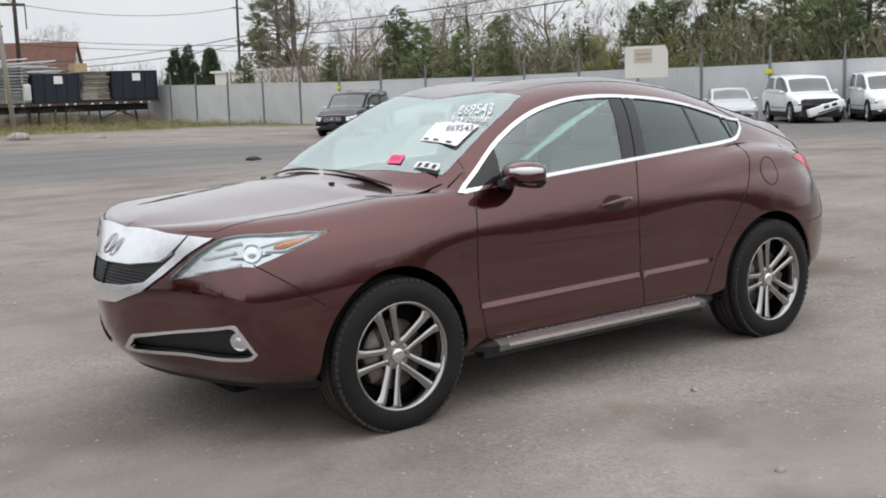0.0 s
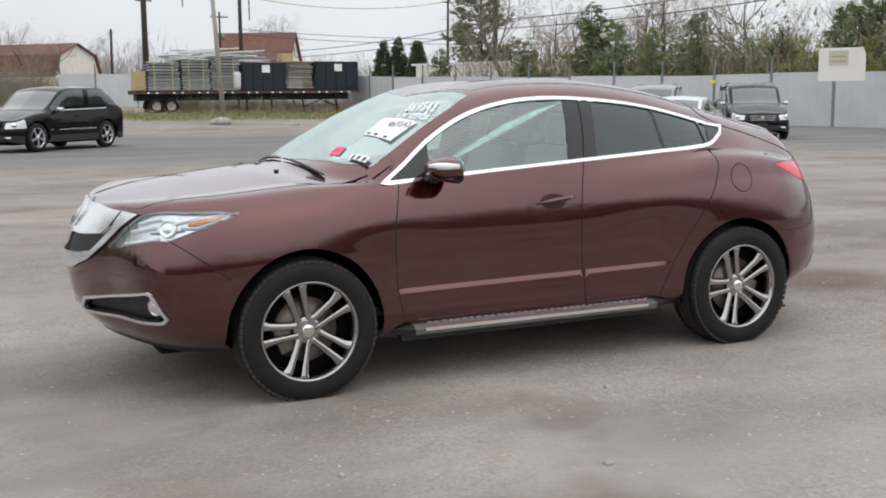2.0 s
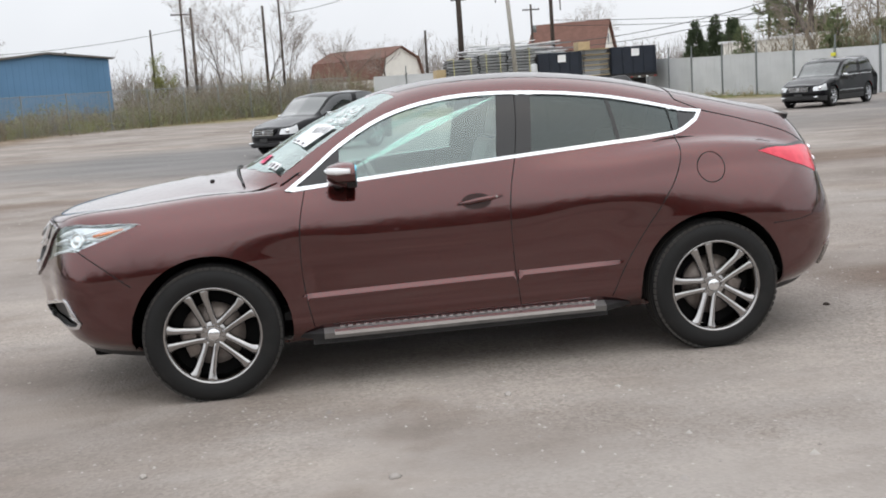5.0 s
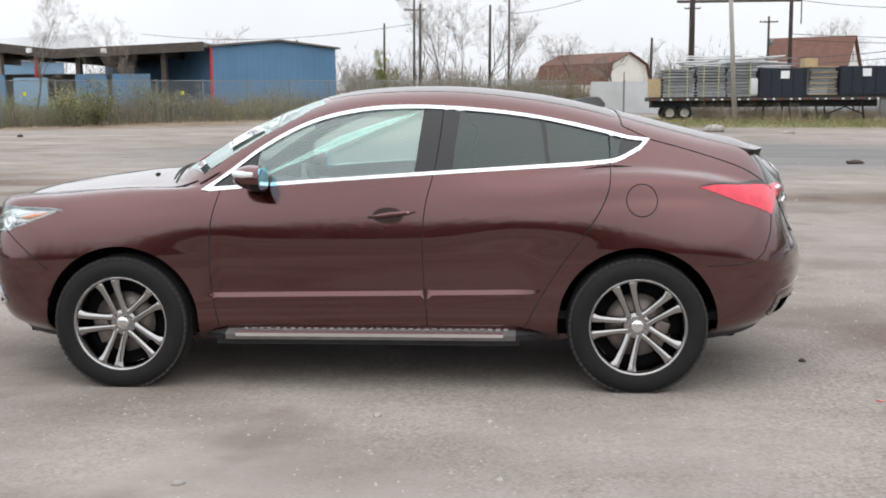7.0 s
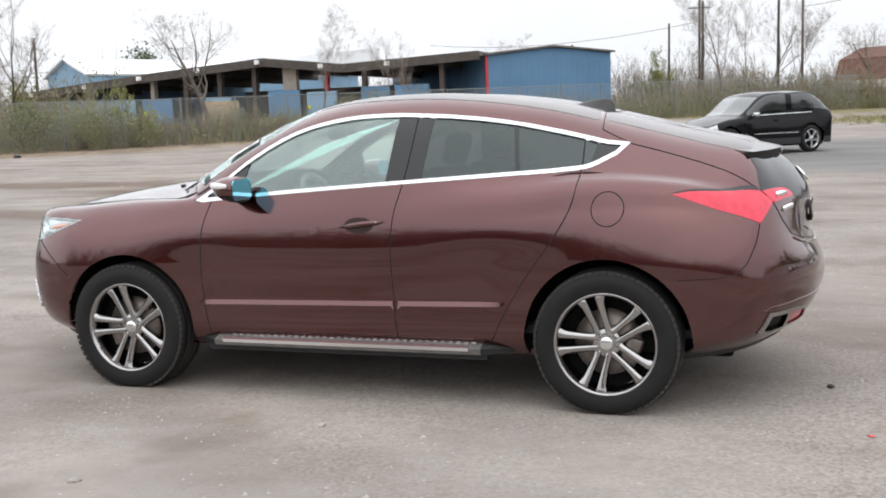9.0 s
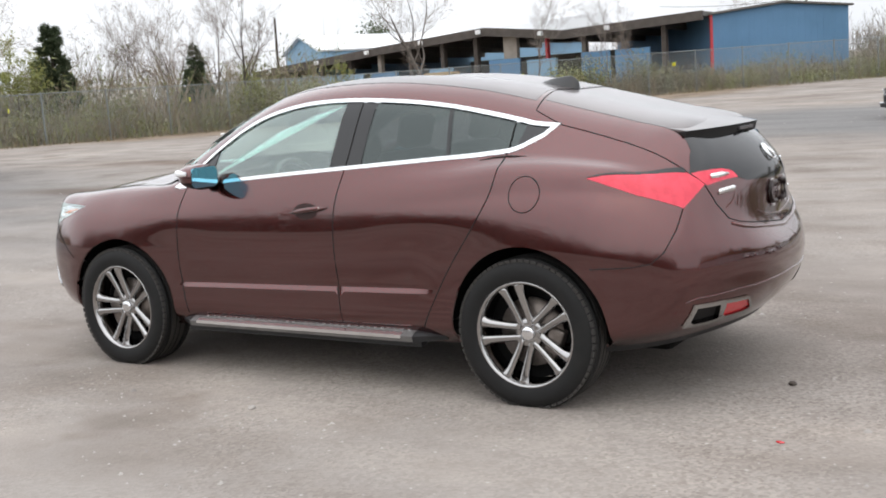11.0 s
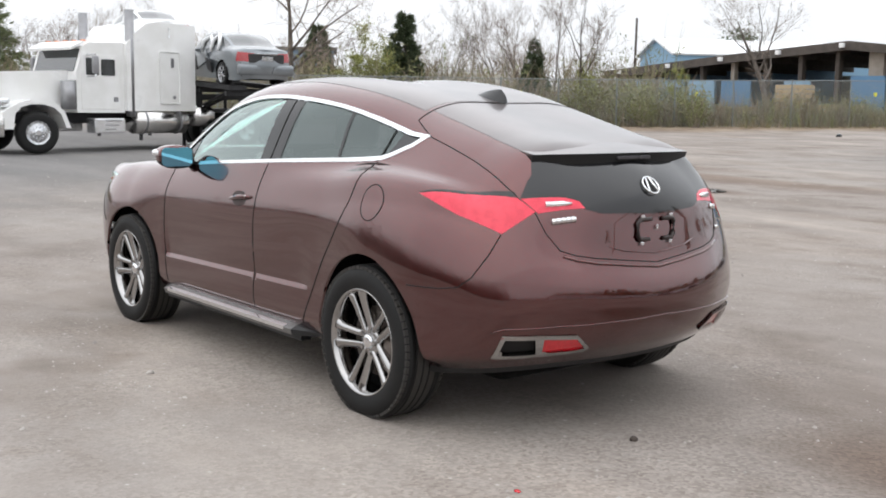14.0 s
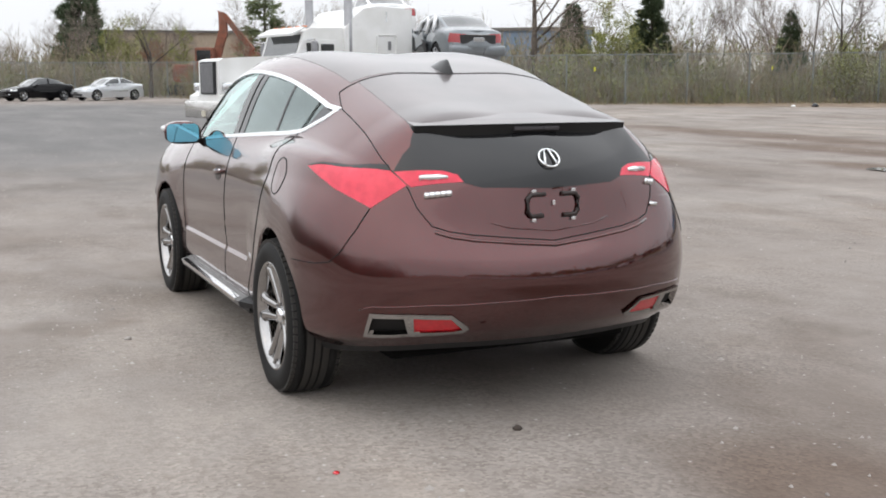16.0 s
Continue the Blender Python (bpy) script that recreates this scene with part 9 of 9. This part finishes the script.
def scrub(name, label, spots, mat_, seed, stalks, height, leaf_size, kind_="brush", spread=0.7, twiggy=False, thick=1.0):
    """Dense growth that nobody could count: stalks with twigs or small leaves, in uneven clumps over a strip of ground."""
    sp = Sprouts(seed)
    g = sp.rng
    for x, y, h in spots:
        z = lift(x, y) - 0.03
        h *= height * (1.0 + 0.75 * noise.noise(Vector((x * 0.22, y * 0.22, seed))))
        for _ in range(stalks):
            a = Vector((x + g.gauss(0, spread), y + g.gauss(0, spread), z))
            up = Vector((g.gauss(0, 0.22), g.gauss(0, 0.22), 1)) * h * g.uniform(0.35, 1.0)
            b = len(sp.v)
            w = Vector((g.gauss(0, 1), g.gauss(0, 1), 0)).normalized() * 0.012 * (1 + h * 0.25) * thick
            sp.v += [tuple(a - w), tuple(a + w), tuple(a + up)]
            sp.f.append((b, b + 1, b + 2))
            for _ in range(leaf_size[1]):
                if twiggy:
                    q = a + up * g.uniform(0.15, 0.9)
                    sp.leaf(q, leaf_size[0] * g.uniform(1.0, 2.6), up.normalized() + Vector((g.gauss(0, 0.5), g.gauss(0, 0.5), g.gauss(0.1, 0.3))), 0.035 * thick)
                else:
                    q = a + up * g.uniform(0.2, 1.0) + Vector((g.gauss(0, 0.12), g.gauss(0, 0.12), g.gauss(0, 0.05)))
                    sp.leaf(q, leaf_size[0] * g.uniform(0.6, 1.5), Vector((g.gauss(0, 1), g.gauss(0, 1), g.gauss(0.6, 0.8))), 0.3)
    ob = sp.mesh(name, mat_, None, label)
    return tagged(ob, "", kind_, "", "stuff")


def behind(line, step, near_, far_, seed, lo=0.6, hi=1.0, side=1):
    """Places at random distances on one side of a plan line."""
    g, out = random.Random(seed), []
    for (x0, y0), (x1, y1) in zip(line, line[1:]):
        d = math.hypot(x1 - x0, y1 - y0)
        nx, ny = -(y1 - y0) / d * side, (x1 - x0) / d * side
        for _ in range(int(d / step)):
            u, o = g.random(), g.uniform(near_, far_)
            out.append((x0 + (x1 - x0) * u + nx * o, y0 + (y1 - y0) * u + ny * o, g.uniform(lo, hi)))
    return out


FENCE_B_LINE = [(-74, -22), (-71, 12), (-52, 18.5), (-40.2, 26.8), (-36.5, 34.7), (-31, 42), (-25.2, 49.3), (-19, 56.5), (-12, 63.5), (0.5, 76.5), (6.2, 78)]
scrub("fence_brush", "tangled tan and olive brush along the chain-link fence", behind(FENCE_B_LINE[1:], 0.12, 0.1, 4.5, 71), BRUSH, 72, 8, 1.9, (0.30, 8), twiggy=True)
scrub("fence_brush_green", "low olive brush mixed into the dry brush by the fence", behind(FENCE_B_LINE[1:], 0.16, 0.0, 5.0, 73), OLIVE, 74, 8, 1.9, (0.15, 9))
scrub("corner_brush", "tall brown brush behind the corner of the chain-link fence", behind([(-7, 69), (0.5, 76.5), (7.5, 78.5)], 0.10, 1.0, 9.0, 94), BRUSH, 95, 8, 3.6, (0.42, 10), spread=0.9, twiggy=True, thick=1.2)
scrub("corner_brush_green", "olive brush behind the corner of the chain-link fence", behind([(-7, 69), (0.5, 76.5), (7.5, 78.5)], 0.22, 1.0, 8.0, 96), OLIVE, 97, 8, 3.2, (0.24, 8), spread=0.9)
scrub("dry_weeds", "dry straw-coloured weeds at the foot of the fence", behind(FENCE_B_LINE[1:], 0.30, -1.3, 0.4, 75), STRAW, 76, 9, 0.45, (0.1, 1))
scrub("woods_brush", "dense brown undergrowth of the woods behind the fence", behind(FENCE_B_LINE[:6], 0.16, 3.5, 14, 77), BRUSH, 78, 8, 4.6, (0.5, 10), spread=1.0, twiggy=True, thick=1.3)
scrub("woods_brush_green", "olive undergrowth of the woods behind the fence", behind(FENCE_B_LINE[:6], 0.24, 2.5, 13, 79), OLIVE, 80, 8, 4.6, (0.26, 8), spread=1.0)
scrub("panel_fence_brush", "brown undergrowth behind the grey panel fence", behind([(41.5, -6), (34.9, 21), (24.4, 58.5)], 0.12, 4.5, 13, 81, side=-1), BRUSH, 82, 8, 5.6, (0.55, 10), spread=1.1, twiggy=True, thick=1.3)
scrub("panel_fence_green", "green undergrowth behind the grey panel fence", behind([(41.5, -6), (34.9, 21), (27, 50)], 0.16, 5, 16, 83, side=-1), PINE_GREEN, 84, 7, 5.4, (0.34, 17), spread=0.9)
scrub("far_hedge", "brown brush behind the yard between the buildings", [(x + rnd.gauss(0, 2), 90 + abs(x) * 0.15 + rnd.gauss(0, 3), rnd.uniform(0.6, 1.1)) for x in np.linspace(-16, 60, 170)], BRUSH, 86, 10, 2.9, (0.45, 9), spread=1.5, twiggy=True, thick=1.2)
ring = []
for i in range(760):
    a = radians(rnd.uniform(0, 360))
    # the nearer row at -y is out of view, added to darken the door reflections
    r = rnd.uniform(210, 290) if math.sin(a) > -0.15 or abs(math.cos(a)) > 0.8 else rnd.uniform(42, 70)
    ring.append((r * math.cos(a), r * math.sin(a), rnd.uniform(0.55, 1.05)))
scrub("far_woods", "grey-brown belt of bare woods, distant, with a nearer unseen row added for car reflections", ring, HAZE_TWIGS, 88, 27, 9.5, (0.85, 7), "woods", 3.4, True, 1.5)
scrub("yard_grass", "patchy grass on the verge beside the flatbed trailer", [(rnd.uniform(3, 29), rnd.uniform(50.5, 61), rnd.uniform(0.5, 1.1)) for i in range(520)], GRASS, 90, 10, 0.30, (0.12, 1), "grass", 0.35)
scrub("trailer_brush", "dark dry brush grown up under the flatbed trailer", [(rnd.uniform(11.5, 23), rnd.uniform(61.9, 64.6), rnd.uniform(0.5, 1.1)) for i in range(150)], BRUSH, 98, 9, 1.0, (0.25, 7), spread=0.5, twiggy=True)
scrub("verge_straw", "dry pale grass and weeds round the trailer and poles", [(rnd.uniform(2, 29), rnd.uniform(51, 62), rnd.uniform(0.4, 1.3)) for i in range(260)], STRAW, 91, 9, 0.50, (0.12, 1), "grass", 0.3)
scrub("shed_yard_grass", "rough grass on the bank between fence and shed", behind(FENCE_B_LINE[3:9], 0.25, 1, 14, 92), STRAW, 93, 8, 0.5, (0.14, 1), "grass", 0.8)

# ---- stones and litter on the lot ----
STONE = surface("pale_gravel_stone", (0.42, 0.39, 0.36), 0.9, 0, 0.2, 8, 60, 0.004, color2=(0.24, 0.22, 0.20), piece=0.2)
CLOD = surface("dark_clod", (0.07, 0.055, 0.045), 0.95, 0, 0.3, 20, 120, 0.005)
peb_v, peb_f = [], []
g = random.Random(17)
for i in range(5200):
    r, a = 1.6 + 26 * g.random() ** 1.6, g.uniform(0, 2 * math.pi)
    x, y = r * math.cos(a), r * math.sin(a)
    if abs(x) < 2.5 and abs(y) < 1.15:
        continue
    s = g.uniform(0.004, 0.011) * (1.9 if g.random() < 0.06 else 1.0) * (1 + r * 0.03)
    b, z, w = len(peb_v), lift(x, y) + 0.012 * (r > 4), g.uniform(0, 3)
    for k in range(5):
        c = w + k * 1.2566
        q = s * g.uniform(0.7, 1.3)
        peb_v.append((x + q * math.cos(c), y + q * math.sin(c), z - 0.003))
    peb_v.append((x, y, z + s * g.uniform(0.5, 0.9)))
    peb_f += [(b + k, b + (k + 1) % 5, b + 5) for k in range(5)]
peb = bpy.data.meshes.new("gravel_stones")
peb.from_pydata(peb_v, [], peb_f)
STONES_LOOSE = foliage("loose_gravel", (0.15, 0.13, 0.12), (0.44, 0.41, 0.38))
tagged(link_mesh("gravel_stones", peb, None, "loose gravel stones scattered over the lot", STONES_LOOSE), "", "gravel", "", "stuff")


def lump(name, label, category, at, size, mat_, seed, flat=0.6):
    bm = bmesh.new()
    bmesh.ops.create_icosphere(bm, subdivisions=2, radius=1)
    for v in bm.verts:
        k = 1 + 0.35 * noise.noise(v.co * 1.3 + Vector((seed, 0, 0)))
        v.co = Vector((v.co.x * size * k, v.co.y * size * 0.8 * k, max(v.co.z, -0.4) * size * flat * k))
    ob = part(name, bm, mat_, None, label, True)
    ob.matrix_basis = pose(*at, lift(*at) + size * flat * 0.33, 0, 0, seed * 40)
    return tagged(ob, label, category)


water = surface("puddle_water", (0.05, 0.045, 0.04), 0.03, 0, 0.1, 3, 60, 0, 1.0, rough_var=0.02)
bm = bmesh.new()
rim_ = []
for k in range(36):
    a = 2 * math.pi * k / 36
    q = 1 + 0.35 * noise.noise(Vector((2 * math.cos(a), 2 * math.sin(a), 3.1)))
    x, y = -6.4 + 0.5 * q * math.cos(a), 11.3 + 0.42 * q * math.sin(a)
    rim_.append(bm.verts.new((x, y, lift(-6.4, 11.3) + 0.016)))
bm.faces.new(rim_)
tagged(part("puddle", bm, water, None, "shallow rain puddle in a hollow of the lot"), "", "puddle")
lump("dirt_clod", "dark clod of dirt on the gravel", "dirt", (2.41, -0.22), 0.024, CLOD, 3)
lump("stone", "pale stone lying on the gravel", "stone", (-0.60, -2.46), 0.028, STONE, 5)
lump("stone", "pale stone lying on the gravel", "stone", (0.07, -1.46), 0.022, STONE, 6)
lump("stone", "grey stone lying on the gravel", "stone", (-1.63, -2.09), 0.02, STONE, 7)
lump("litter_scrap", "small red plastic scrap on the gravel", "litter", (2.58, -1.07), 0.018, RED_REFLECTOR, 4, 0.3)
lump("boulder", "pale boulder at the edge of the grass verge", "rock", (10.0, 46.0), 0.55, STONE, 8, 0.45)
lump("stone", "grey stone on the lot before the verge", "stone", (12.9, 43.6), 0.30, STONE, 9, 0.4)
lump("dirt_clod", "dark clod on the open lot", "dirt", (9.1, 21.1), 0.26, CLOD, 10, 0.3)
lump("refuse_bag", "black plastic bag at the foot of the fence", "litter", (-20.3, 38.2), 0.15, BLACK_GLOSS, 11, 0.7)
lump("litter_scrap", "white litter at the foot of the fence", "litter", (-31.9, 32.0), 0.14, PAPER, 12, 0.4)
lump("refuse_bag", "dark bag among weeds by the fence", "litter", (-31.2, 32.6), 0.20, BLACK_GLOSS, 13, 0.6)
